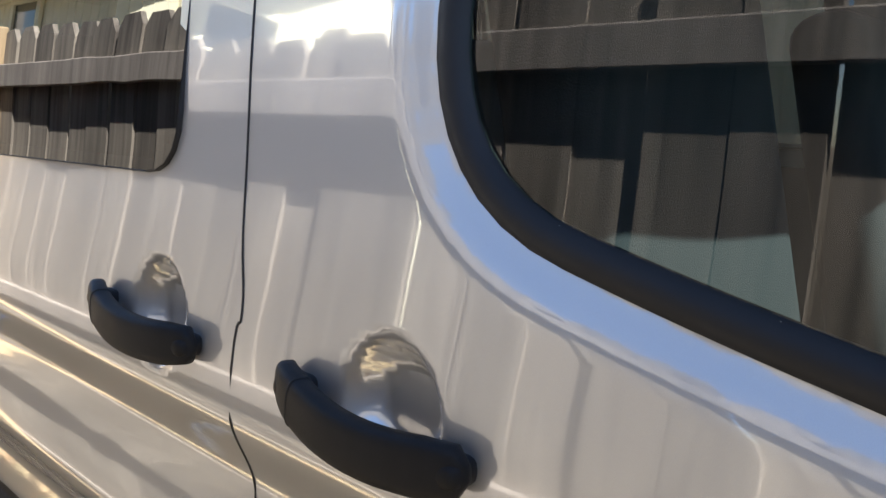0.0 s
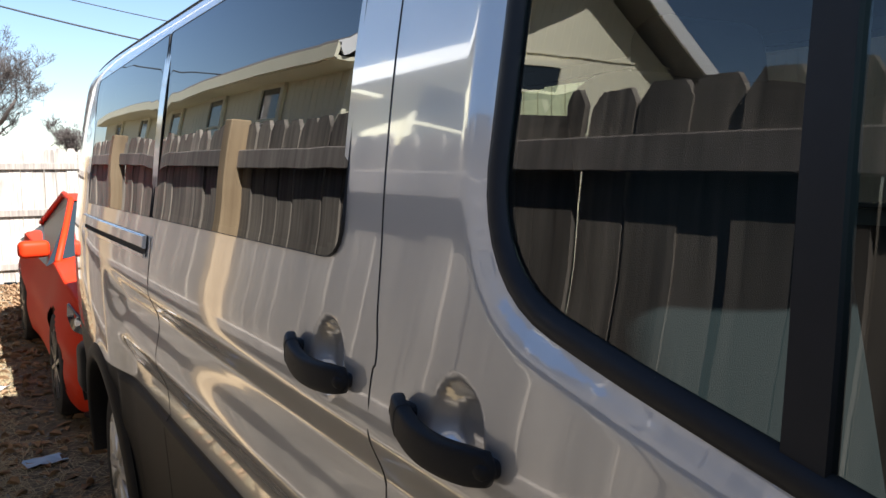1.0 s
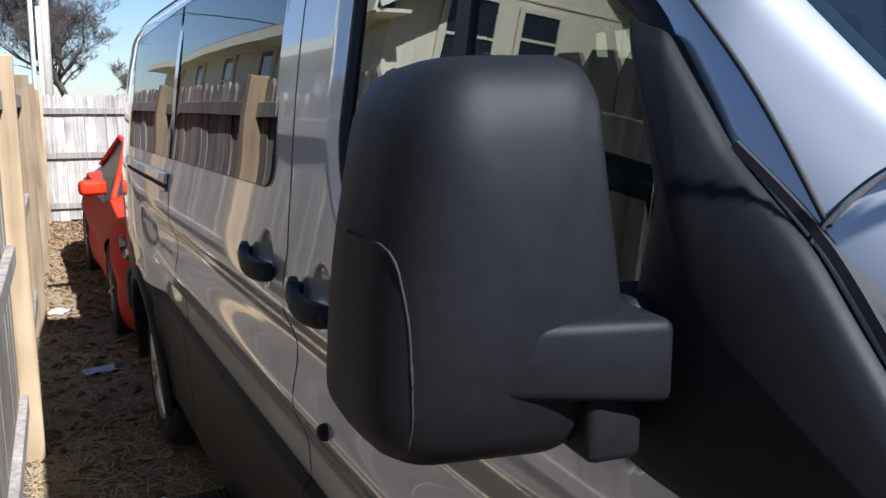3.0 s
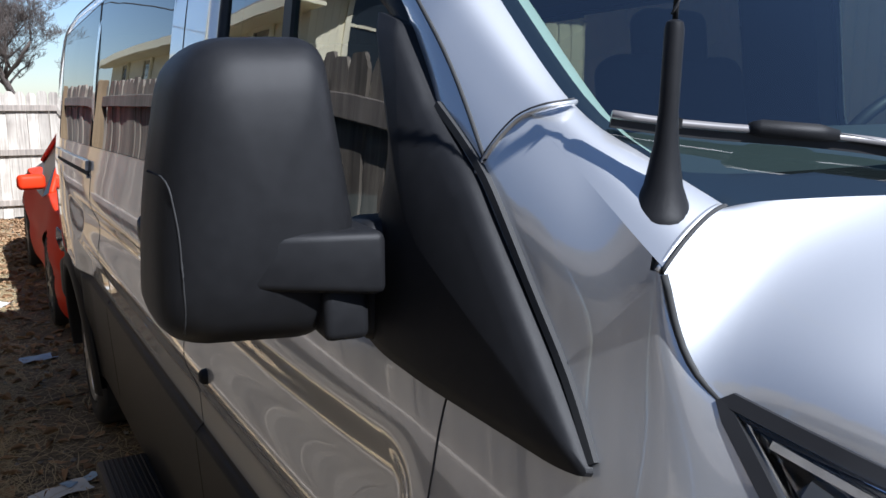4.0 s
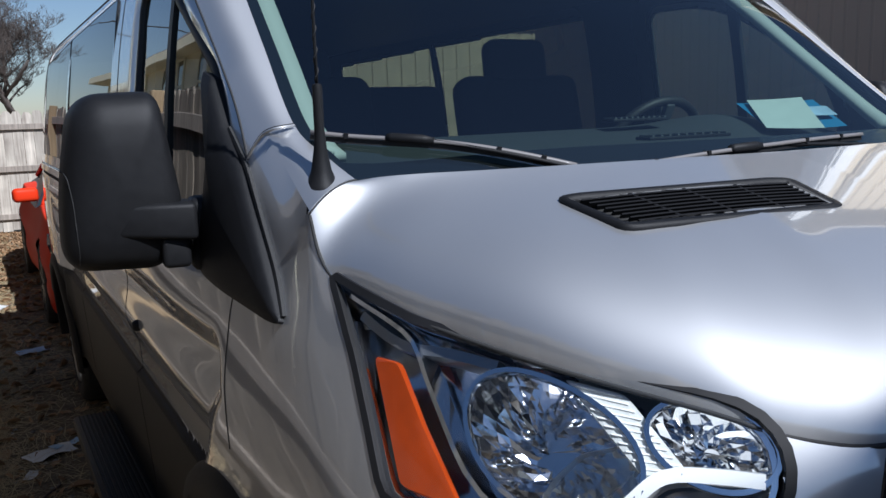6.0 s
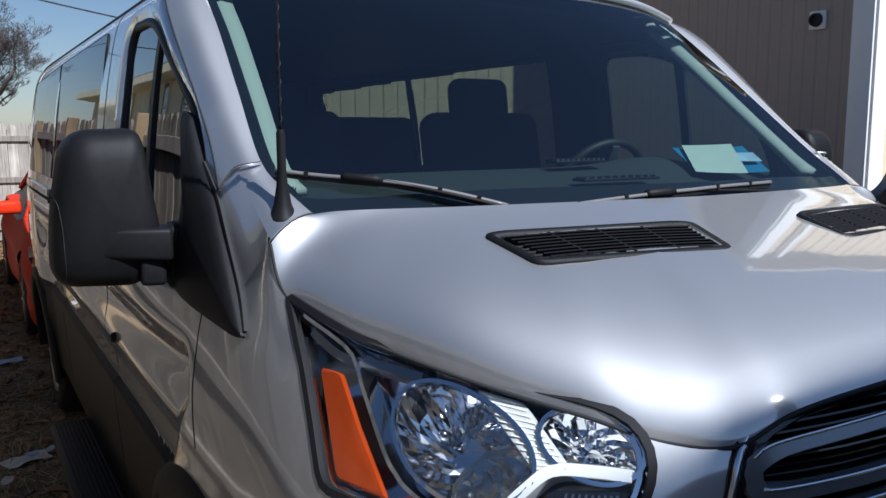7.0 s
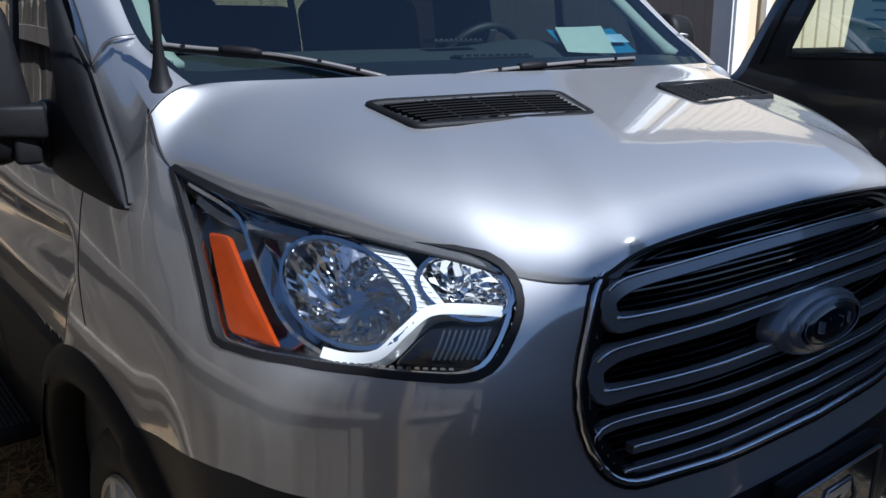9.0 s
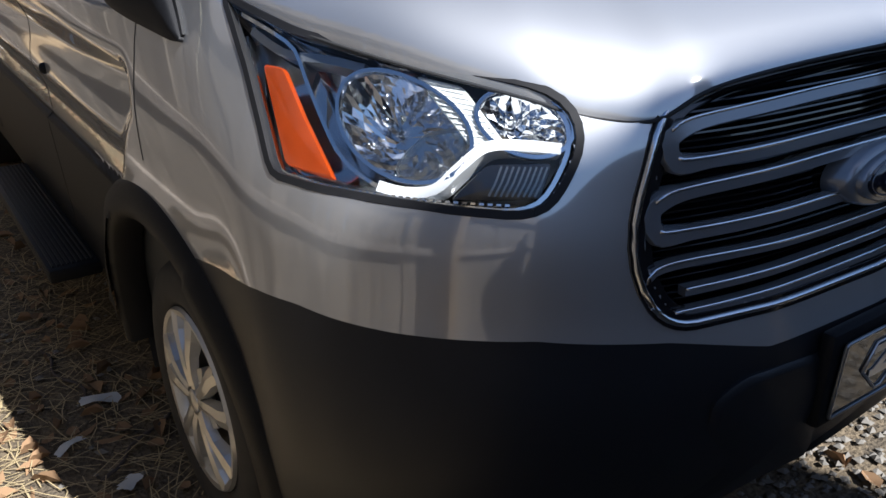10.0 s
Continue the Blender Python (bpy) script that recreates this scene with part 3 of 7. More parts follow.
def skin_x(y, z):
    """x of the front skin where it passes y at the height z."""
    y, z = np.asarray(y, float), np.asarray(z, float)
    out = np.empty(y.shape)
    for i, (a, b) in enumerate(zip(y.ravel(), z.ravel())):
        t = nose(NOSE_TABLE_U, np.full(NOSE_TABLE_U.shape, b))
        out.ravel()[i] = np.interp(a, t[:, 1], t[:, 0])
    return out


HE = HOOD_EDGE


def nose_top(u):
    """Height at which the front skin meets the bonnet."""
    z = np.full(np.shape(u), 1.3)
    for _ in range(25):
        x = -nose(u, z)[..., 0]
        z = 0.6 * z + 0.4 * np.interp(x, -HE[:, 0], HE[:, 2])
    return z


# headlamp outline on the skin, as u and height
LAMP = rounded([(1.205, 1.395), (1.098, 1.377), (0.985, 1.353), (0.842, 1.331), (0.748, 1.318), (0.672, 1.305), (0.636, 1.288), (0.626, 1.255), (0.636, 1.215), (0.665, 1.168),
                (0.69, 1.14), (0.725, 1.130), (0.80, 1.134), (0.90, 1.140), (1.0, 1.143), (1.092, 1.145), (1.112, 1.205), (1.147, 1.298)], 0.018, 3)
GRILLE = rounded([(0, 1.318), (0.40, 1.305), (0.512, 1.265), (0.578, 1.05), (0.50, 0.927), (0.25, 0.925), (0, 0.925)], [0.001, 0.08, 0.05, 0.10, 0.05, 0.05, 0.001], 6)


def bumper_line(u):
    """Height of the joint between paint and black bumper."""
    return np.interp(u, [0, 0.3, 0.5, 0.7, 0.9, 1.08, 1.17, 1.31, 1.5], [0.853, 0.853, 0.9, 0.93, 0.931, 0.939, 0.931, 0.905, 0.86])


def nose_grid(u, s):
    top, mid = nose_top(u), bumper_line(u)
    return nose(u, np.where(s < 0.5, 0.40 + 2 * s * (mid - 0.40), mid + (2 * s - 1) * (top - mid)))


def build_nose(mirror=False):
    us, ss = np.linspace(0, 1.42, 150), np.linspace(0, 1, 141)
    p, n, q, (a, b) = patch(nose_grid, us, ss, flip=-1)
    n = normals_of(nose, a, p[:, 2], flip=-1, e=0.03)
    c, cu = p[q].mean(1), a[q].mean(1)
    keep = (distance(LAMP, cu, c[:, 2]) > 0.0) & (distance(np.r_[GRILLE, (GRILLE * [-1, 1])[::-1]], -c[:, 0], c[:, 2]) > -0.012)
    hy, hz, r, _ = ARCHES[0]
    keep &= np.hypot(c[:, 1] - hy, c[:, 2] - hz) > r + 0.02
    black = b[q].mean(1) < 0.5
    skin("front_panel", p, n, q[keep & ~black], SILVER, van, mirror=mirror)
    return skin("front_bumper", p, n, q[keep & black], BUMPER, van, "black textured plastic bumper", mirror=mirror)


def build_hood():
    us, vs = np.linspace(0, 1, 130), np.linspace(0, 1, 90)
    p, n, q, (a, b) = patch(hood, us, vs, flip=-1)
    n = normals_of(hood, a, b, flip=-1, e=0.03)
    vent = np.array([(-0.578, 0.538), (-0.562, 0.424), (-0.190, 0.368), (-0.180, 0.456)])
    c = p[q].mean(1)
    q = q[~inside(vent, c[:, 0], c[:, 1])]
    m, mn = p * [-1, 1, 1], n * [-1, 1, 1]
    k = len(p)
    return skin("bonnet", np.r_[p, m], np.r_[n, mn], np.r_[q, q[:, ::-1] + k], SILVER, van)


def build_pillar(mirror=False):
    f = pillar_face
    p, n, q, (t, v) = patch(f, np.linspace(0.003, 0.997, 90), np.linspace(0, 1, 14), flip=1)
    out = n * np.sign(np.sum(n * [-0.55, -0.5, 0.65], -1, keepdims=True))
    w = smooth01((0.75 - v) / 0.75)[:, None] * (p[:, 1] < 1.62)[:, None]
    out = out * (1 - w) + w * shoulder(p[:, 1])
    n = out / np.linalg.norm(out, axis=1, keepdims=True) * np.sign(np.sum(n * out, -1, keepdims=True))
    return skin("windscreen_pillar", p, n, q, SILVER, van, mirror=mirror)


SCREEN_EDGE = along(PILLAR_IN[PILLAR_IN[:, 2] < 2.08])


def screen(u, v, plain_curve=False):
    """Point of the windscreen: u from the middle to the side, v from the cowl to the roof."""
    low = along(ring([(0, 0.605, 1.522), (-0.3, 0.632, 1.522), (-0.6, 0.70, 1.521), (-0.76, 0.768, 1.524), (-0.835, 0.80, 1.54)], closed=False, step=0.02))(u)
    high = along(ring([(0, 1.375, 2.115), (-0.3, 1.395, 2.112), (-0.6, 1.455, 2.10), (-0.83, 1.54, 2.077)], closed=False, step=0.02))(u)
    # the side edge leaves the cowl corner, then follows the pillar
    v = np.asarray(v)
    bow = 0.03 * np.sin(np.pi * v)
    p = low + (high - low) * v[..., None]
    p[..., 1] -= bow
    p[..., 2] += bow * 0.5
    # the side edge lies on the pillar
    at = SCREEN_EDGE(v)
    rim = np.array([-0.835, 0.80, 1.54]) + np.array([0.005, 0.74, 0.537]) * v[..., None]
    rim[..., 1] -= bow
    rim[..., 2] += bow * 0.5
    return p if plain_curve else p + (at - rim) * (np.clip(u - 0.45, 0, 1) / 0.55)[..., None] ** 2


def build_screen():
    p, n, q, (a, b) = patch(screen, np.linspace(0, 1, 40), np.linspace(0, 1, 40), flip=-1)
    # nearly flat across, so that the edges mirror the sky
    n = normals_of(lambda u, v: screen(u, v, True), a, b, flip=-1) * [0.3, 1, 1]
    n /= np.linalg.norm(n, axis=1, keepdims=True)
    k = len(p)
    skin("windscreen", np.r_[p, p * [-1, 1, 1]], np.r_[n, n * [-1, 1, 1]], np.r_[q, q[:, ::-1] + k], GLASS, van, "clear green-tinted windscreen")


def roof(x, y):
    z = 2.112 + 0.045 * (1 - (x / 0.80) ** 2) - 0.05 * np.clip((1.75 - y) / 0.38, 0, 1) ** 2 * 0.9 - 0.06 * np.clip((y - 5.3) / 0.5, 0, 1) ** 2
    return np.stack([x, y, z], -1)


def build_roof():
    def f(s, t):
        x = 0.80 * s
        y0 = 1.375 + 0.165 * s * s
        return roof(x, y0 + t * (5.75 - y0))
    p, n, q, _ = patch(f, np.linspace(-1, 1, 60), np.linspace(0, 1, 60), flip=1)
    skin("roof", p, n, q, SILVER, van)


def lamp_point(pts, proud=0.0):
    p = nose(pts[:, 0], pts[:, 1])
    n = normals_of(nose, pts[:, 0], pts[:, 1], flip=-1)
    return p + n * proud, n


for flipped in (False, True):
    parts = build_side(flipped)
    build_nose(flipped)
    build_pillar(flipped)
    tagged(parts["lower_cladding"], "black plastic lower cladding")
    pane("window_glass", DOOR_WINDOW, SIDEGLASS, parts["front_door"], -0.020, flipped)
    band("window_seal", DOOR_WINDOW, -0.003, 0.025, RUBBER, parts["front_door"], -0.010, flipped)
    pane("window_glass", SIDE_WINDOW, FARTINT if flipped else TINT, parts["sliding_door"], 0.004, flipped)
    band("window_edge", SIDE_WINDOW, -0.004, 0.0035, RUBBER, parts["sliding_door"], 0.003, flipped)
    band("window_edge", REAR_WINDOW, -0.004, 0.0035, RUBBER, parts["rear_quarter"], 0.003, flipped)
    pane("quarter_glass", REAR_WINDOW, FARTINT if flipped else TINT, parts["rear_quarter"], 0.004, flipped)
    for cy, cz, r0, r1 in ARCHES:
        arch_lip(cy, cz, r0, r1, van, flipped, front=cy < 2)
build_hood()
build_screen()
build_roof()
lip = screen(np.linspace(0, 1, 40), np.ones(40)) + [0, -0.004, 0.010]
tube("roof_lip", np.r_[lip[:0:-1] * [-1, 1, 1], lip], 0.013, SILVER, van, k=10)

# ---- the van's details ----
FAR = np.array([-1, 1, 1])


def flank(y, z, proud=0.0):
    """Flank without pressings, for things laid on it."""
    y, z = np.broadcast_arrays(np.asarray(y, float), np.asarray(z, float))
    return np.stack([-(half_width(z) - taper(z) * np.clip(1.6 - y, 0, 2) ** 2 - 0.035 * np.clip(y - 4.6, 0, 2) ** 2) - proud, y, z], -1)


def out_of(f, a, b):
    """Outward normals of a near-side surface."""
    n = normals_of(f, a, b)
    c = f(a, b) - np.array([0, 2.0, 0.9])
    return n * np.sign(np.sum(n * c, -1, keepdims=True))


def sheet(name, f, poly, mat, parent, proud=0.0, thick=0.008, dome=0.0, mirror=False, label="", rings=6, edge=0.004, smooth=True):
    """A plate cut to an outline on a surface, with thickness and a rounded rim."""
    c = poly.mean(0)
    steps = [(1.0, -thick), (1.0, -edge), (1 - edge / 0.1, 0.0)] + [(s, dome * (1 - s * s)) for s in np.linspace(0.9, 0.08, rings)]
    k, vs = len(poly), []
    for s, h in steps:
        p = c + (poly - c) * s
        vs.append(f(p[:, 0], p[:, 1]) + out_of(f, p[:, 0], p[:, 1]) * (proud + h))
    v = np.concatenate(vs)
    fc = [(r * k + i, r * k + (i + 1) % k, (r + 1) * k + (i + 1) % k, (r + 1) * k + i) for r in range(len(steps) - 1) for i in range(k)]
    fc.append(tuple((len(steps) - 1) * k + i for i in range(k)))
    a, b, d = v[fc[len(fc) // 2][0]], v[fc[len(fc) // 2][1]], v[fc[len(fc) // 2][2]]
    mid = f(c[:1], c[1:])
    if np.dot(np.cross(b - a, d - b), out_of(f, c[:1], c[1:])[0]) < 0:
        fc = [t[::-1] for t in fc]
    if mirror:
        v, fc = v * FAR, [t[::-1] for t in fc]
    ob = mesh_ob(name, v, fc, mat, parent, label, smooth=smooth)
    ob.data.set_sharp_from_angle(angle=radians(50))
    return ob


def strip(name, f, path, half, mat, parent, proud=0.0, thick=0.006, mirror=False, both=False, closed=False, label=""):
    """A bar of the width 2 * half along a path on a surface."""
    path = np.asarray(path, float)
    p, n = f(path[:, 0], path[:, 1]), out_of(f, path[:, 0], path[:, 1])
    half = np.broadcast_to(half, (len(p),))
    if both:
        # the far half follows the near one: one bar across, or a closed loop where the path comes back to the middle
        n[np.abs(path[:, 0]) < 1e-3, 0] = 0
        n /= np.linalg.norm(n, axis=1, keepdims=True)
        closed = abs(path[-1, 0]) < 0.02
        last = -1 if closed else None
        p, n, half = np.r_[p[:0:-1] * FAR, p[:last]], np.r_[n[:0:-1] * FAR, n[:last]], np.r_[half[:0:-1], half[:last]]
        if closed:
            p[0] = p[0] * [0, 1, 1]
    t = (np.roll(p, -1, 0) - np.roll(p, 1, 0)) if closed else np.gradient(p, axis=0)
    t /= np.linalg.norm(t, axis=1, keepdims=True) + 1e-12
    b = np.cross(n, t)
    h = half[:, None]
    prof = [(-1, -thick), (-1, -0.25 * thick), (-0.8, 0), (0.8, 0), (1, -0.25 * thick), (1, -thick)]
    v = np.concatenate([p + b * h * s + n * (proud + q) for s, q in prof])
    k, m = len(p), len(prof)
    fc = [(c * k + i, ((c + 1) % m) * k + i, ((c + 1) % m) * k + (i + 1) % k, c * k + (i + 1) % k) for c in range(m) for i in range(k if closed else k - 1)]
    if not closed:
        fc += [tuple(c * k for c in range(m))[::-1], tuple(c * k + k - 1 for c in range(m))]
    if mirror:
        v, fc = v * FAR, [q[::-1] for q in fc]
    ob = mesh_ob(name, v, fc, mat, parent, label)
    ob.data.set_sharp_from_angle(angle=radians(40))
    return ob


def headlamp(mirror):
    lamp = skin_base = None
    c = LAMP.mean(0)
    # housing: a walled tray behind the lens
    k, vs = len(LAMP), []
    for s, h in ((1.0, 0.0), (0.985, -0.035), (0.95, -0.06), (0.6, -0.075), (0.3, -0.08), (0.02, -0.08)):
        p = c + (LAMP - c) * s
        vs.append(nose(p[:, 0], p[:, 1]) + out_of(nose, p[:, 0], p[:, 1]) * h)
    v = np.concatenate(vs)
    fc = [(r * k + i, r * k + (i + 1) % k, (r + 1) * k + (i + 1) % k, (r + 1) * k + i) for r in range(5) for i in range(k)]
    lamp = mesh_ob("headlamp", v * FAR if mirror else v, [q[::-1] for q in fc] if mirror else fc, LAMPGREY, van, "clear headlamp with chrome bowls and an amber side reflector")
    m = mirror
    strip("lamp_seal", nose, c + (LAMP - c) * 1.012, 0.0075, RUBBER, lamp, proud=0.002, thick=0.02, mirror=m, closed=True)
    inner = c + (LAMP - c) * 0.955
    strip("lamp_bezel", nose, inner, 0.0045, CHROME, lamp, proud=-0.008, thick=0.02, mirror=m, closed=True, label="chrome bezel")
    lens = sheet("lens", nose, c + (LAMP - c) * 0.985, LENS, lamp, proud=0.003, thick=0.001, dome=0.006, mirror=m, label="clear plastic lens")
    lens.visible_shadow = False
    amber = rounded([(1.108, 1.302), (1.052, 1.302), (1.022, 1.245), (0.974, 1.158), (1.072, 1.162)], 0.008, 3)
    sheet("amber_reflector", nose, amber, AMBER, lamp, proud=-0.012, thick=0.012, mirror=m, label="amber side reflector")
    strip("lamp_ridge", nose, ring([(1.16, 1.372), (1.06, 1.35), (1.012, 1.33), (0.998, 1.29), (0.962, 1.20), (0.93, 1.17), (0.90, 1.155)], closed=False, step=0.02), 0.004, CHROME, lamp, proud=-0.012, thick=0.05, mirror=m)
    strip("lamp_ridge", nose, ring([(1.14, 1.35), (1.05, 1.325), (0.95, 1.325), (0.88, 1.318)], closed=False, step=0.02), 0.009, GREYTRIM, lamp, proud=-0.02, thick=0.04, mirror=m)
    # faceted bowls
    for cu, cz, ru, rz, depth, nseg, nring in ((0.852, 1.24, 0.092, 0.073, 0.075, 30, 6), (0.69, 1.256, 0.058, 0.045, 0.06, 20, 5)):
        vs = []
        for r in range(nring + 1):
            s = 1 - r / nring * 0.86
            a = np.linspace(0, 2 * np.pi, nseg, endpoint=False) 
            wob = 1.0
            uu, zz = cu + ru * s * np.cos(a) * wob, cz + rz * s * np.sin(a) * wob
            dep = -0.012 - depth * (1 - s * s) + 0.0035 * np.sin(a * 9 + r * 2)
            vs.append(nose(uu, zz) + out_of(nose, uu, zz) * dep[:, None])
        v = np.concatenate(vs)
        fc = [(r * nseg + i, r * nseg + (i + 1) % nseg, (r + 1) * nseg + (i + 1) % nseg, (r + 1) * nseg + i) for r in range(nring) for i in range(nseg)]
        fc.append(tuple(nring * nseg + i for i in range(nseg)))
        if not mirror:
            fc = [q[::-1] for q in fc]
        bowl = mesh_ob("reflector_bowl", v * FAR if mirror else v, fc, CHROME, lamp, "faceted chrome reflector", smooth=False)
        a = np.linspace(0, 2 * np.pi, 40, endpoint=False)
        strip("bowl_rim", nose, np.stack([cu + ru * np.cos(a), cz + rz * np.sin(a)], 1), 0.004, CHROME, lamp, proud=-0.006, thick=0.02, mirror=m, closed=True)
        bu, bz = cu + 0.02, cz + 0.012
        p0 = nose(np.array([bu]), np.array([bz]))[0]
        n0 = out_of(nose, np.array([bu]), np.array([bz]))[0]
        q0, q1 = p0 - n0 * 0.075, p0 - n0 * 0.03
        if mirror:
            q0, q1 = q0 * FAR, q1 * FAR
        tube("bulb", [q0, q0 * 0.5 + q1 * 0.5, q1, q1 * 1.04 - q0 * 0.04], 0.009, LAMPGREY, lamp, k=10, scale=[1, 1, 0.8, 0.2])
    # ribbed light strip, lower diffuser, pale bar, dark corner
    sheet("light_strip", nose, rounded([(0.805, 1.312), (0.752, 1.302), (0.722, 1.225), (0.765, 1.22)], 0.006, 3), FROST, lamp, proud=-0.010, thick=0.05, mirror=m, label="ribbed clear light strip")
    for i in range(11):
        t = i / 10
        a, b = np.array([0.80 - 0.036 * t, 1.306 - 0.078 * t]), np.array([0.756 - 0.03 * t, 1.298 - 0.07 * t])
        strip("rib", nose, np.stack([a, (a + b) / 2, b]), 0.0012, PALEBAR, lamp, proud=-0.0085, thick=0.003, mirror=m)
    sheet("diffuser", nose, rounded([(0.872, 1.172), (0.832, 1.178), (0.795, 1.205), (0.755, 1.236), (0.775, 1.25), (0.815, 1.238), (0.855, 1.208), (0.878, 1.186)], 0.008, 3), DIFFUSE, lamp, proud=-0.020, thick=0.03, mirror=m, label="streaky clear diffuser")
    strip("pale_bar", nose, ring([(0.905, 1.158), (0.87, 1.153), (0.825, 1.160), (0.785, 1.192), (0.745, 1.222), (0.70, 1.226), (0.655, 1.222)], closed=False, step=0.01), 0.0105, PALEBAR, lamp, proud=-0.006, thick=0.05, mirror=m, label="pale grey light bar")
    corner = rounded([(0.752, 1.200), (0.668, 1.205), (0.692, 1.152), (0.81, 1.148)], 0.008, 3)
    sheet("dark_corner", nose, corner, GLOSSBLACK, lamp, proud=-0.016, thick=0.03, mirror=m, label="black ribbed corner")
    for i in range(9):
        t = i / 8
        uu = 0.735 - 0.058 * t
        strip("rib", nose, np.array([(uu, 1.198), (uu + 0.012, 1.175), (uu + 0.024, 1.156)]), 0.0015, GREYTRIM, lamp, proud=-0.0135, thick=0.004, mirror=m)
    for i in range(30):
        uu = 0.735 + i * 0.0105
        strip("bead", nose, np.array([(uu, 1.1435 + 0.006 * i / 34), (uu + 0.006, 1.1435 + 0.006 * i / 34)]), 0.0022, CHROME, lamp, proud=-0.004, thick=0.01, mirror=m)


LAMPGREY = plain("lamp_housing_chrome", (0.62, 0.63, 0.64), rough=0.13, metal=1.0)
GLOSSBLACK = plain("gloss_black", (0.012, 0.012, 0.014), rough=0.12, coat=0.5)
PALEBAR = plain("pale_clear_bar", (0.92, 0.93, 0.90), rough=0.25, coat=0.5)
BARGREY = plain("dark_satin_bar", (0.24, 0.25, 0.27), rough=0.25, metal=0.5, coat=0.3)
EDGE = plain("bright_bar_edge", (0.75, 0.77, 0.80), rough=0.2, metal=1.0)
for flipped in (False, True):
    headlamp(flipped)


def bead(name, path, r, mat, parent, proud):
    """Round bright line across both halves of the front."""
    path = np.asarray(path, float)
    p = nose(path[:, 0], path[:, 1]) + out_of(nose, path[:, 0], path[:, 1]) * proud
    closed = abs(path[-1, 0]) < 0.02
    p = np.r_[p[:0:-1] * FAR, p[:-1 if closed else None]]
    return tube(name, p, r, mat, parent, k=6, closed=closed)


def grille():
    back = GRILLE
    full = np.r_[back, (back * [-1, 1])[::-1]]
    v = nose(np.abs(full[:, 0]), full[:, 1])
    v[:, 0] = np.where(full[:, 0] < 0, -v[:, 0], v[:, 0])
    c = v.mean(0)
    k = len(v)
    deep = v + [0, 0.05, 0]
    verts = np.r_[v, deep, [c + [0, 0.045, 0]]]
    fc = [(i, (i + 1) % k, k + (i + 1) % k, k + i) for i in range(k)] + [(k + i, k + (i + 1) % k, 2 * k) for i in range(k)]
    g = mesh_ob("grille", verts, fc, GLOSSBLACK, van, "black grille with dark satin bars and bright edges")
    edge = np.r_[[(0.0, 1.318)], GRILLE[GRILLE[:, 0] > 0.004], [(0.0, 0.925)]]
    strip("grille_surround", nose, edge, 0.017, GLOSSBLACK, g, proud=0.003, thick=0.03, both=True)
    bead("grille_frame", edge + [0.004, 0.0], 0.0065, EDGE, g, 0.003)
    strip("grille_lining", nose, np.stack([edge[:, 0] * 0.965, (edge[:, 1] - 1.12) * 0.955 + 1.12], 1), 0.012, GLOSSBLACK, g, proud=-0.006, thick=0.03, both=True)
    for z in np.arange(0.945, 1.30, 0.0125):
        half = np.interp(z, [0.92, 0.98, 1.05, 1.24, 1.30], [0.47, 0.54, 0.57, 0.52, 0.42])
        strip("grille_slat", nose, np.stack([np.linspace(0, half, 8), np.full(8, z)], 1), 0.002, GLOSSBLACK, g, proud=-0.034, thick=0.018, both=True)

    def loop(top, low, end, turn):
        return ring([(0, top), (0.2, top - 0.003), (end - 0.09, top - 0.012), (end - 0.02, top - 0.022), (end, (top + low) / 2 - 0.004), (end - 0.012, low + 0.004), (end - 0.07, low), (0.2, low + 0.004), (0, low + 0.006)],
                    closed=False, step=0.015)

    for top, low, end in ((1.262, 1.188, 0.502), (1.158, 1.078, 0.533)):
        path = loop(top, low, end, 0)
        wide = 0.0115 + 0.006 * smooth01((path[:, 0] - end + 0.08) / 0.07)
        bar = strip("grille_bar", nose, path, wide, BARGREY, g, proud=0.004, thick=0.022, both=True)
        half = len(path) // 2
        for seg in (path[:half], path[:half + 1:-1]):
            bead("bright_edge", seg + [0, 0.009], 0.0032, EDGE, bar, 0.004)
    for pts, w in ((((0, 1.028), (0.2, 1.027), (0.45, 1.03), (0.525, 1.022), (0.54, 1.0)), 0.008), (((0, 0.986), (0.2, 0.984), (0.47, 0.98)), 0.008), (((0, 0.949), (0.3, 0.946), (0.49, 0.943)), 0.008)):
        bar = strip("grille_bar", nose, ring([(a, b) for a, b in pts], closed=False, step=0.02), w, BARGREY, g, proud=0.0, thick=0.02, both=True)
        bead("bright_edge", ring([(a, b + 0.006) for a, b in pts], closed=False, step=0.02), 0.0032, EDGE, bar, 0.001)
    # oval badge on its carrier
    m = pose(0, -0.052, 1.108, 90 - 6, 0, 0)
    carrier = mesh_ob("badge_carrier", [m @ Vector((x, z, h)) for h, s in ((-0.03, 1.12), (0.012, 1.1), (0.02, 1.0)) for x, z in
                      [(0.128 * s * math.cos(a), 0.053 * s * math.sin(a)) for a in np.linspace(0, 2 * np.pi, 48, endpoint=False)]],
                      [(r * 48 + i, r * 48 + (i + 1) % 48, (r + 1) * 48 + (i + 1) % 48, (r + 1) * 48 + i) for r in range(2) for i in range(48)] + [tuple(range(96, 144))], BARGREY, g, "dark satin badge carrier")
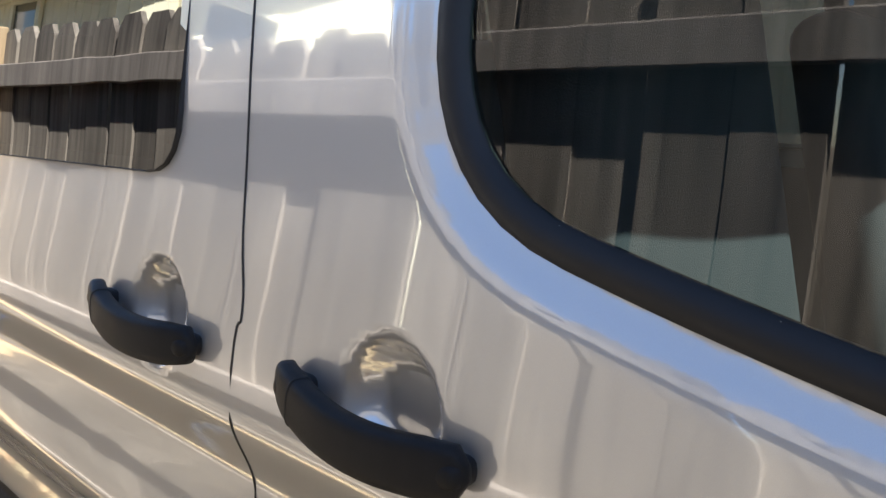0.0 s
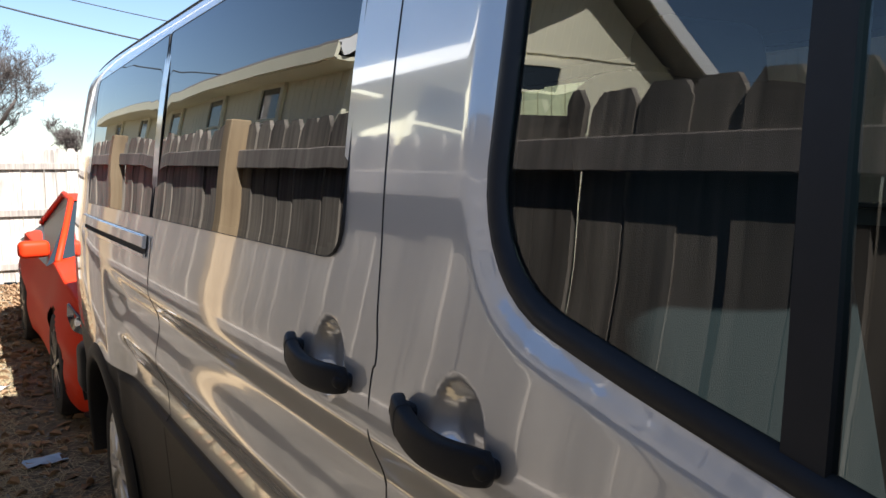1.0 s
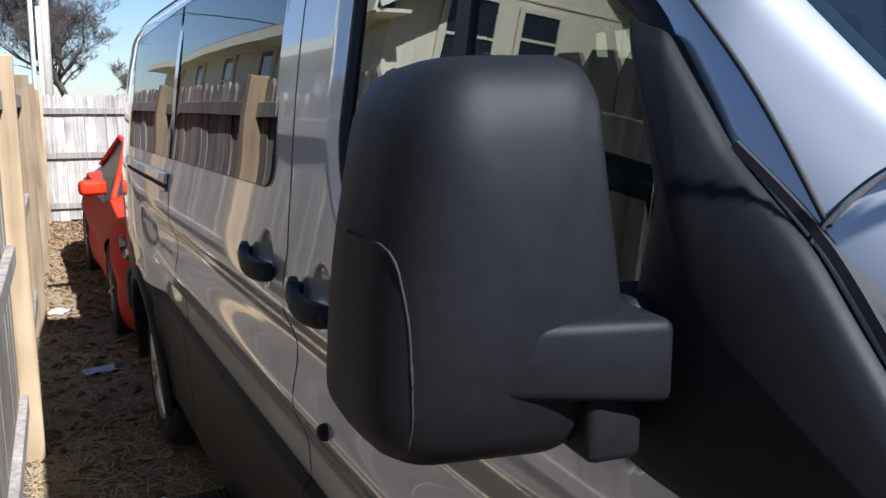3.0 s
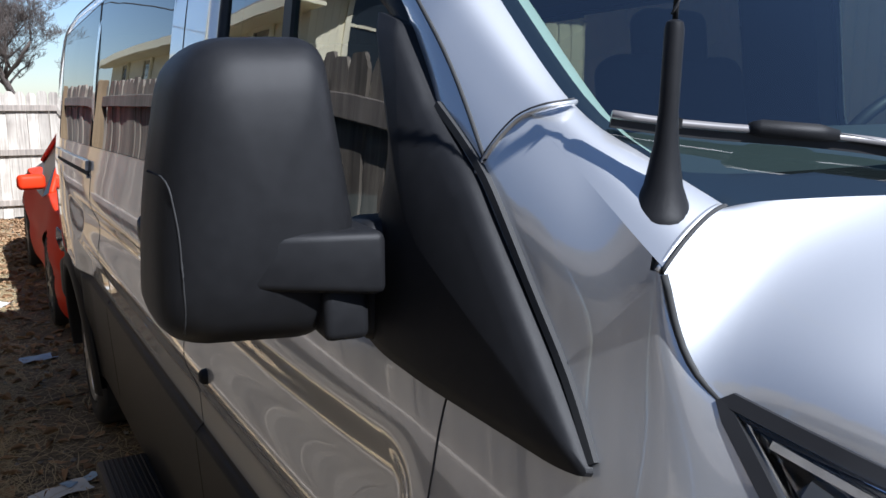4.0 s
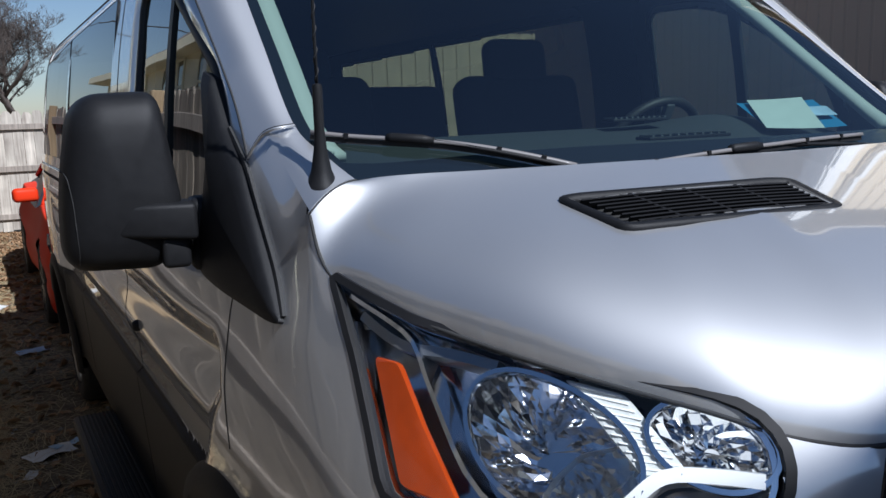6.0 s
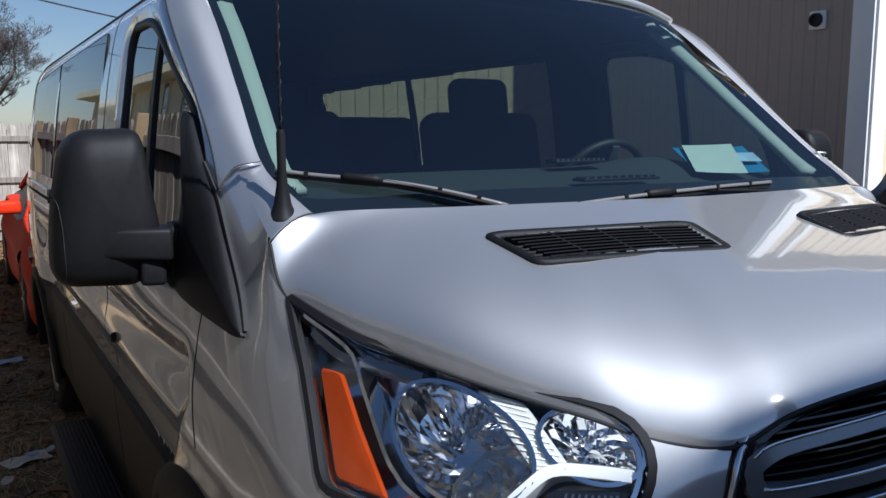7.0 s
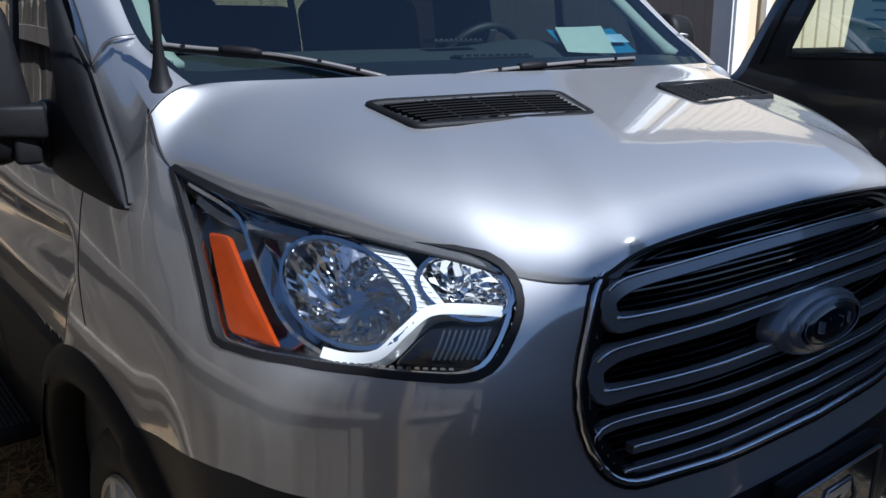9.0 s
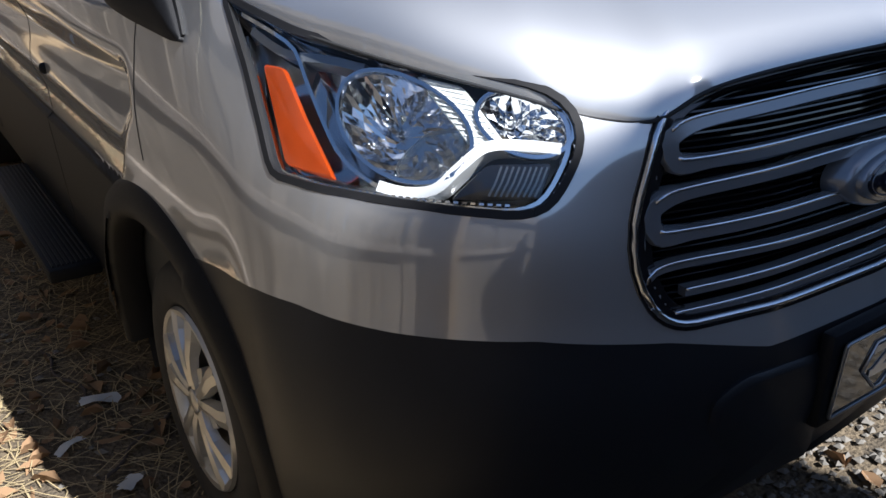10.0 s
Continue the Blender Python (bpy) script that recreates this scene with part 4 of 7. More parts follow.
    for rx, rz, h0, h1, mat, nm in ((0.118, 0.047, 0.018, 0.034, BARGREY, "badge_rim"), (0.108, 0.041, 0.030, 0.037, BADGE, "badge_face")):
        ell = [(rx * math.cos(a), rz * math.sin(a)) for a in np.linspace(0, 2 * np.pi, 48, endpoint=False)]
        rows = [(1, h0), (1, h1 - 0.004), (0.96, h1), (0.5, h1 + 0.004), (0.05, h1 + 0.005)]
        mesh_ob(nm, [m @ Vector((x * s, z * s, h)) for s, h in rows for x, z in ell],
                [(r * 48 + i, r * 48 + (i + 1) % 48, (r + 1) * 48 + (i + 1) % 48, (r + 1) * 48 + i) for r in range(4) for i in range(48)] + [tuple(range(192, 240))], mat, g)
    tube("badge_line", [m @ Vector((0.098 * math.cos(a), 0.036 * math.sin(a), 0.0385)) for a in np.linspace(0, 2 * np.pi, 48, endpoint=False)], 0.0012, BARGREY, g, k=5, closed=True)
    for x, w in ((-0.045, 0.024), (-0.012, 0.018), (0.02, 0.022), (0.052, 0.014)):
        box_ob("badge_mark", (w, 0.022, 0.002), m @ pose(x, 0, 0.0405, 0, 0, -18), BARGREY, g, 0.0008, seg=1)


BADGE = plain("dark_blue_badge", (0.008, 0.010, 0.02), rough=0.15, coat=1.0)
grille()


def seam(name, pts, parent, r=0.0015, mat=None):
    return tube(name, pts, r, mat or GAP, parent, k=6)


def shut_lines():
    for ends in (((2.212, 0.47), (2.212, 1.25), (2.20, 1.36), (2.213, 1.46), (2.222, 1.75), (2.225, 2.085)), ((1.0, 1.335), (1.006, 1.25), (1.012, 1.15), (1.0, 1.03)), ((3.712, 0.47), (3.712, 1.415))):
        p = ring(ends, closed=False, step=0.015)
        for f in (1, -1):
            seam("shut_line", side(p[:, 0], p[:, 1]) * [f, 1, 1], van)
    # roof gutter
    y = np.linspace(1.70, 5.6, 60)
    for f in (1, -1):
        seam("roof_gutter", side(y, np.full(60, 2.082), 0.001) * [f, 1, 1], van, 0.005)
    p = along(HOOD_EDGE)(np.linspace(0.0, 1, 120))
    for f in (1, -1):
        seam("bonnet_gap", (p + [-0.002, -0.002, -0.001]) * [f, 1, 1], van, 0.0032)
    u1 = hood(np.full(20, 1.0), np.linspace(0, 1, 20))
    for f in (1, -1):
        seam("bonnet_gap", u1 * [f, 1, 1] + [0, 0.002, 0.001], van, 0.002)
        tube("wing_corner", (np.array([(-0.908, 0.782, 1.455), (-0.908, 0.782, 1.478), (-0.898, 0.788, 1.496), (-0.875, 0.79, 1.508)])) * [f, 1, 1], 0.012, SILVER, van, k=10)
        bright = tube("wing_flange", (u1 + [0, 0.008, 0.0]) * [f, 1, 1], 0.003, SILVER, van, k=8)
    # joint between wing top and screen pillar
    low = side(*ring([(1.013, 1.548), (1.0, 1.570), (0.985, 1.590), (0.966, 1.608), (0.948, 1.616)], closed=False, step=0.006).T, 0.0005)
    joint = np.r_[low, ring([tuple(low[-1]), (-0.917, 0.935, 1.6205), (-0.900, 0.931, 1.623), (-0.878, 0.942, 1.625)], closed=False, step=0.006)[1:]]
    for f in (1, -1):
        tube("wing_joint", joint * [f, 1, 1], 0.0028, SILVER, van, k=6)
        seam("wing_joint_gap", (joint + [0.0, 0.003, 0.003]) * [f, 1, 1], van, 0.0012)
    # door edge up the pillar
    p = ring([(1.0, 1.565), (1.115, 1.70), (1.26, 1.835), (1.435, 1.965), (1.545, 2.035), (1.66, 2.068), (1.9, 2.075), (2.22, 2.075)], closed=False, step=0.02)
    for f in (1, -1):
        seam("shut_line", side(p[:, 0], p[:, 1]) * [f, 1, 1], van, 0.003)
    # cladding joint
    p = np.stack([np.full(20, 2.212), np.linspace(0.5, 0.86, 20)], 1)
    # slide rail in the rear quarter
    y = np.linspace(3.76, 5.10, 30)
    rail = strip("slide_rail", flank, np.stack([y, np.full(30, 1.385)], 1), 0.036, GAP, van, proud=0.004, thick=0.02, label="silver sliding door rail with dark slot")
    strip("rail_cover", flank, np.stack([y, np.full(30, 1.398)], 1), 0.020, SILVER, rail, proud=0.016, thick=0.02)
    strip("rail_lip", flank, np.stack([y, np.full(30, 1.356)], 1), 0.007, CHROME, rail, proud=0.010, thick=0.014)


shut_lines()


def handle(y0, y1, z0, z1, parent, mirror=False):
    """Black pull handle, bowed out from the door, with an end cap."""
    t = np.linspace(0, 1, 26)
    y, z = y0 + (y1 - y0) * t, z0 + (z1 - z0) * t - 0.012 * np.sin(np.pi * t)
    bow = 0.010 + 0.021 * np.sin(np.pi * np.clip(t * 1.06 - 0.03, 0, 1)) ** 0.7
    p = flank(y, z) - np.stack([bow, 0 * bow, 0 * bow], -1)
    sec = [(0.012 * math.copysign(abs(math.cos(a)) ** 0.6, math.cos(a)), 0.0225 * math.copysign(abs(math.sin(a)) ** 0.6, math.sin(a))) for a in np.linspace(0, 2 * np.pi, 20, endpoint=False)]
    sc = 0.72 + 0.28 * np.minimum(1, np.minimum(t, 1 - t) / 0.16) ** 0.5
    sc[0] = sc[-1] = 0.3
    v, f = sweep(p * ([-1, 1, 1] if mirror else 1), sec, scale=sc)
    h = mesh_ob("handle", v, f, BLACK, parent, "black plastic pull handle")
    # feet against the door, and the joint of the end cap
    for a in (0.10, 0.90):
        c = flank(y0 + (y1 - y0) * a, z0 + (z1 - z0) * a - 0.004, 0.010)
        bm = box(bmesh.new(), (0.034, 0.034 if a < 0.5 else 0.044, 0.022), Matrix.Translation(c * ([-1, 1, 1] if mirror else 1)), 0.009, 3)
        part("handle_foot", bm, BLACK, h, smooth=True)
    i = 5
    ringp = [Vector(q) for q in v[i * 20:(i + 1) * 20]]
    mid = sum(ringp, Vector()) / 20
    tube("cap_joint", [mid + (q - mid) * 1.01 for q in ringp], 0.0008, GAP, h, k=4, closed=True)
    return h


def by_name(stem, n):
    obs = [o for o in van.children if o.name.split(".")[0] == stem]
    return obs[n]


for n in (0, 1):
    handle(2.112, 1.884, 1.322, 1.304, by_name("front_door", n), mirror=bool(n))
    handle(2.505, 2.265, 1.334, 1.315, by_name("sliding_door", n), mirror=bool(n))
    # small round plug low on the door, and the window bar
    p = side(np.array([2.0]), np.array([1.056]))[0] * ([-1, 1, 1] if n else 1)
    lathe("door_plug", [(0.0, 0.016), (0.010, 0.015), (0.016, 0.009), (0.018, -0.004)], Matrix.Translation(p) @ pose(0, 0, 0, 0, 90 if n else -90, 0), BLACK, by_name("front_door", n), k=20)
    zz = np.linspace(1.40, 1.985, 12)
    bar = flank(1.545 + 0.02 * (zz - 1.4) / 0.5, zz, -0.022) * ([-1, 1, 1] if n else 1)
    v, f = sweep(bar, [(-0.019, -0.008), (0.019, -0.008), (0.019, 0.008), (-0.019, 0.008)], up=(1, 0, 0))
    mesh_ob("window_bar", v, f, RUBBER, by_name("front_door", n), "black window divider", smooth=False)


def door_mirror(mirror):
    f = np.array([-1, 1, 1]) if mirror else np.array([1, 1, 1])
    root = by_name("front_door", int(mirror))
    # sail panel on the door corner
    sail = rounded([(1.225, 1.735), (1.18, 1.72), (1.095, 1.62), (1.005, 1.548), (0.786, 1.306), (0.82, 1.303), (1.03, 1.322), (1.13, 1.335), (1.20, 1.36), (1.165, 1.46), (1.155, 1.58)], [0.008, 0.01, 0.02, 0.02, 0.012, 0.02, 0.02, 0.03, 0.03, 0.03, 0.03], 4)
    base = sheet("mirror_base", flank, sail, BLACK, van, proud=0.016, thick=0.045, dome=0.018, mirror=mirror, label="black plastic door mirror on a triangular base", edge=0.006)
    crest = ring([(1.10, 1.62), (1.0, 1.545), (0.90, 1.43), (0.80, 1.315)], closed=False, step=0.02)
    strip("base_gasket", flank, crest - [0.008, -0.002], 0.005, GAP, base, proud=0.006, thick=0.02, mirror=mirror)
    # head: rounded shell, wider below, hollow rim behind
    outline = rounded([(-1.243, 1.692), (-1.066, 1.697), (-1.021, 1.484), (-1.024, 1.41), (-1.06, 1.345), (-1.238, 1.352), (-1.252, 1.50)], [0.062, 0.036, 0.02, 0.02, 0.03, 0.05, 0.06], 8)
    k = len(outline)
    c = np.array([-1.14, 1.52])
    rows = [(0.04, 1.095), (0.35, 1.097), (0.62, 1.103), (0.80, 1.113), (0.91, 1.128), (0.97, 1.148), (0.995, 1.175), (1.0, 1.21), (0.995, 1.26), (0.975, 1.315), (0.955, 1.325), (0.93, 1.318), (0.92, 1.29), (0.03, 1.285)]

    def place(x, y, z):
        zs = 1.52 + (z - 1.52) * 0.955
        d = (x + 1.14) * 0.895 * (1 + 0.45 * (1.52 - zs)) - 0.085 * (1.52 - zs)
        return np.stack([-1.1475 + d, 1.0945 + (y - 1.095) * 0.70 - 0.085 * d + 0.02 * (zs - 1.5) + 0.6 * np.clip(zs - 1.60, 0, 1) ** 2 + 0.5 * np.clip(1.50 - zs, 0, 1) ** 2 + 2.0 * np.clip(-d - 0.02, 0, 1) ** 2, zs + 0.008], -1) * f

    v = []
    for s, y in rows:
        p = c + (outline - c) * s
        v.append(place(p[:, 0], y + 0 * p[:, 0], p[:, 1]))
    v = np.concatenate(v)
    fc = [(r * k + i, r * k + (i + 1) % k, (r + 1) * k + (i + 1) % k, (r + 1) * k + i) for r in range(len(rows) - 1) for i in range(k)]
    fc += [tuple(range(k))[::-1], tuple(range((len(rows) - 1) * k, len(rows) * k))]
    if mirror:
        fc = [q[::-1] for q in fc]
    head = mesh_ob("mirror_head", v, fc, BLACK, base)
    head.data.set_sharp_from_angle(angle=radians(50))

    ang = np.arctan2(outline[:, 1] - c[1], outline[:, 0] - c[0])
    order = np.argsort(ang)
    reach = np.hypot(outline[:, 0] - c[0], outline[:, 1] - c[1])[order]

    def front(x, z):
        s = np.hypot(x - c[0], z - c[1]) / np.interp(np.arctan2(z - c[1], x - c[0]), ang[order], reach, period=2 * np.pi)
        return np.interp(s, [r[0] for r in rows[:9]], [r[1] for r in rows[:9]])

    # cover joint low on the outer side
    cov = ring([(-1.2505, 1.545), (-1.248, 1.543), (-1.243, 1.532), (-1.238, 1.512), (-1.231, 1.480), (-1.224, 1.432), (-1.218, 1.396), (-1.215, 1.368)], closed=False, step=0.008)
    pts = place(cov[:, 0], front(cov[:, 0], cov[:, 1]) + 0.002, cov[:, 1])
    seam("cover_joint", pts, base, 0.0016)
    tube("cover_lip", pts + np.array([0.003, -0.0005, 0.0025]) * f, 0.0022, BLACK, base, k=6)
    # arm, let into the head, and its hinge
    arms = (((-1.098, 1.124, 1.455), (0.146, 0.105, 0.070), 0.010), ((-1.062, 1.148, 1.398), (0.052, 0.12, 0.062), 0.010), ((-0.992, 1.165, 1.42), (0.075, 0.085, 0.145), 0.02))
    for (x, y, z), size, bv in arms:
        bm = box(bmesh.new(), size, Matrix.Identity(4), bv, 3)
        for q in bm.verts:
            # the outer end dies away into the head
            if size[0] > 0.1 and q.co.x < 0:
                q.co.y += 0.52 * (-q.co.x / size[0]) * size[1] * (1 if q.co.y < 0 else 0)
                q.co.z += 0.3 * (-q.co.x / size[0]) * size[2] * (1 if q.co.z < 0 else 0)
        m = Matrix.Translation(Vector(np.array((x, y, z)) * f)) @ pose(0, 0, 0, 0, 0, (6 if mirror else -6))
        if mirror:
            m = m @ Matrix.Diagonal((-1, 1, 1, 1))
        bm.transform(m)
        if mirror:
            bmesh.ops.reverse_faces(bm, faces=bm.faces)
        part("mirror_arm", bm, BLACK, base, smooth=True)
    g = c + (outline - c) * 0.9
    gl = place(g[:, 0], 1.305 + 0 * g[:, 0], g[:, 1])
    order = tuple(range(k)) if not mirror else tuple(range(k))[::-1]
    mesh_ob("mirror_glass", gl, [order], CHROME, base, "mirror glass", smooth=False)


for flipped in (False, True):
    door_mirror(flipped)


def bonnet_vent(f):
    a, b, c, d = (np.array(q) * f for q in ((-0.592, 0.553, 1.496), (-0.574, 0.411, 1.463), (-0.176, 0.354, 1.465), (-0.165, 0.468, 1.502)))
    n = np.cross(c - b, a - b)
    n = n / np.linalg.norm(n) * (1 if n[2] / abs(n[2]) > 0 else -1)
    at = lambda s, t, h=0.0: (a * (1 - s) + d * s) * (1 - t) + (b * (1 - s) + c * s) * t + n * (h + 0.012 * 4 * s * (1 - s) * 0.35)
    fr = [at(s, t, 0.006) for s, t in rounded([(0, 0), (1, 0), (1, 1), (0, 1)], 0.1, 5)]
    v, fc = sweep(fr, [(-0.009, -0.012), (-0.006, 0.003), (0.006, 0.004), (0.010, -0.004), (0.012, -0.012)], up=n, closed=True)
    vent = mesh_ob("bonnet_vent", v, fc, BLACK, van, "black slatted bonnet vent")
    pan = [at(s, t, -0.016) for s, t in rounded([(0.01, 0.03), (0.99, 0.03), (0.99, 0.97), (0.01, 0.97)], 0.1, 4)]
    order = tuple(range(len(pan)))
    mesh_ob("vent_tray", pan, [order], GAP, vent, smooth=False)
    for i in range(8):
        t = 0.14 + 0.72 * i / 7
        pts = [at(s, t, 0.004) for s in np.linspace(0.05 + 0.04 * t, 0.96, 9)]
        v, fc = sweep(pts, [(-0.004, -0.004), (0.001, 0.004), (0.004, 0.003), (0.0, -0.005)], up=n)
        mesh_ob("vent_slat", v, fc, VENTBLACK, vent, smooth=False)
    for s in (0.27, 0.5, 0.73):
        v, fc = sweep([at(s, t, 0.003) for t in np.linspace(0.08, 0.92, 5)], [(-0.003, -0.004), (0.003, -0.004), (0.003, 0.003), (-0.003, 0.003)], up=n)
        mesh_ob("vent_rib", v, fc, VENTBLACK, vent, smooth=False)


for f in ([1, 1, 1], [-1, 1, 1]):
    bonnet_vent(np.array(f))

# aerial
base = Matrix.Translation((-0.88, 0.815, 1.517)) @ pose(0, 0, 0, 4, -1.5, 0)
aerial = lathe("aerial", [(0.0, -0.01), (0.029, -0.01), (0.030, 0.006), (0.026, 0.012), (0.017, 0.035), (0.011, 0.07), (0.0085, 0.10), (0.0085, 0.168), (0.007, 0.174), (0.003, 0.176)], base, BLACK, van, k=24, label="black whip aerial with a rubber foot")
tube("mast", [base @ Vector((0, 0, h)) for h in np.linspace(0.17, 0.80, 12)], 0.0026, BLACK, aerial, k=6)
tube("mast_winding", [base @ Vector((0.003 * math.cos(h * 190), 0.003 * math.sin(h * 190), h)) for h in np.linspace(0.18, 0.79, 220)], 0.0013, RUBBER, aerial, k=4)


def on_screen(u, v, h=0.0):
    p = screen(np.array([abs(u)]), np.array([v]))[0]
    n = normals_of(screen, np.array([abs(u)]), np.array([v]), flip=-1)[0]
    n = n if n[2] > 0 else -n
    p = p + n * h
    return Vector(p * ([1, 1, 1] if u >= 0 else [-1, 1, 1]))


def wiper(ends, joint, foot):
    """Blade in jointed pieces, a bracket and an arm. ends: u and v on the screen."""
    (u0, v0), (u1, v1) = ends
    pts = [on_screen(u0 + (u1 - u0) * t, v0 + (v1 - v0) * t + 0.012 * math.sin(math.pi * t), 0.014) for t in np.linspace(0, 1, 24)]
    v, f = sweep(pts, [(-0.006, -0.003), (-0.004, 0.004), (0.003, 0.005), (0.006, -0.002)])
    w = mesh_ob("wiper", v, f, GREYBLADE, van, "black windscreen wiper with a pale dusty blade")
    low = [p - Vector((0, -0.002, 0.007)) for p in pts]
    v, f = sweep(low, [(-0.003, -0.005), (-0.003, 0.004), (0.003, 0.004), (0.003, -0.005)])
    mesh_ob("blade_rubber", v, f, RUBBER, w, smooth=False)
    for t in (3, 7, 16, 20):
        d = (pts[t + 1] - pts[t]).normalized()
        v, f = sweep([pts[t] - d * 0.004, pts[t] + d * 0.004], [(-0.007, -0.004), (-0.007, 0.006), (0.007, 0.006), (0.007, -0.004)])
        mesh_ob("blade_clip", v, f, BLACK, w, smooth=False)
    i = int(joint * 23)
    d = (pts[i + 1] - pts[i]).normalized()
    v, f = sweep([pts[i] - d * 0.035, pts[i] - d * 0.025, pts[i] + d * 0.03, pts[i] + d * 0.05], [(-0.009, -0.007), (-0.008, 0.010), (0.006, 0.011), (0.010, -0.004)], scale=[0.7, 1, 1, 0.6])
    mesh_ob("wiper_bracket", v, f, BLACK, w)
    a, b = pts[i] + Vector((0, 0, 0.005)), on_screen(*foot, 0.016)
    v, f = sweep([a + (b - a) * t + Vector((0, -0.004, 0.004)) * math.sin(math.pi * t) for t in np.linspace(0, 1, 10)], [(-0.005, -0.003), (-0.004, 0.004), (0.004, 0.004), (0.005, -0.003)])
    mesh_ob("wiper_arm", v, f, BLACK, w)


GREYBLADE = plain("dusty_blade", (0.16, 0.15, 0.145), rough=0.35, coat=0.4)
wiper(((0.99, 0.165), (0.54, 0.015)), 0.36, (0.50, -0.012))
wiper(((0.47, 0.0), (-0.36, 0.05)), 0.47, (-0.60, -0.005))

# black cowl tray, screen frit and pale inner pillar trims
for vr, ur in (((0.0, 0.085), (0, 1)), ((0.965, 1.0), (0, 1)), ((0.085, 0.965), (0.972, 1.0))):
    p, n, q, _ = patch(screen, np.linspace(*ur, 24), np.linspace(*vr, 24), flip=-1)
    p = p + np.array([0, 0.006, -0.005])
    for flipped in (False, True):
        skin("screen_border", p, n, q, GLOSSBLACK, van, "black printed screen border", mirror=flipped)
def apron(u, w):
    """Black apron between the bonnet's rear edge and the screen."""
    w = np.asarray(w)[..., None]
    return (along(COWL)(u) + [0, 0, -0.010]) * (1 - w) + (screen(u, np.full(np.shape(u), 0.03)) + [0, 0.008, -0.008]) * w


p, n, q, _ = patch(apron, np.linspace(0, 1, 40), np.linspace(0, 1, 4), flip=-1)
for flipped in (False, True):
    skin("cowl_apron", p, n, q, BLACK, van, "black plastic cowl apron", mirror=flipped)
tray = [np.array(q) for q in ring([(0.0, 0.65, 1.512), (-0.4, 0.685, 1.512), (-0.7, 0.785, 1.508), (-0.80, 0.83, 1.506)], closed=False, step=0.03)]
tray = [q * FAR for q in tray[:0:-1]] + tray
v, f = sweep(tray, [(-0.045, -0.03), (-0.045, -0.012), (0.045, -0.008), (0.045, -0.03)])
mesh_ob("cowl_tray", v, f, BLACK, van, "black plastic cowl tray")
for f in (1, -1):
    p = along(PILLAR_IN)(np.linspace(0.12, 0.95, 30)) + [0.044, 0.030, -0.022]
    v, fc = sweep(p * [f, 1, 1], [(-0.036, -0.01), (-0.03, 0.010), (0.0, 0.018), (0.03, 0.010), (0.036, -0.01)], scale=np.linspace(0.9, 1.1, 30))
    mesh_ob("pillar_trim", v, fc, TRIM, van, "pale grey inner pillar trim")
for u, v, s in ((-0.93, 0.905, 0.045), (-0.89, 0.94, 0.03)):
    c, a, b = on_screen(u, v, -0.012), on_screen(u - 0.03, v, -0.012), on_screen(u, v - 0.02, -0.012)
    du, dv = (a - c).normalized(), (b - c).normalized()
    mesh_ob("screen_sticker", [c + du * i * s + dv * j * s * 0.6 for i, j in ((-1, -1), (1, -1), (1, 1), (-1, 1))], [(0, 1, 2, 3)], PAPER, van, "small white screen sticker", smooth=False)


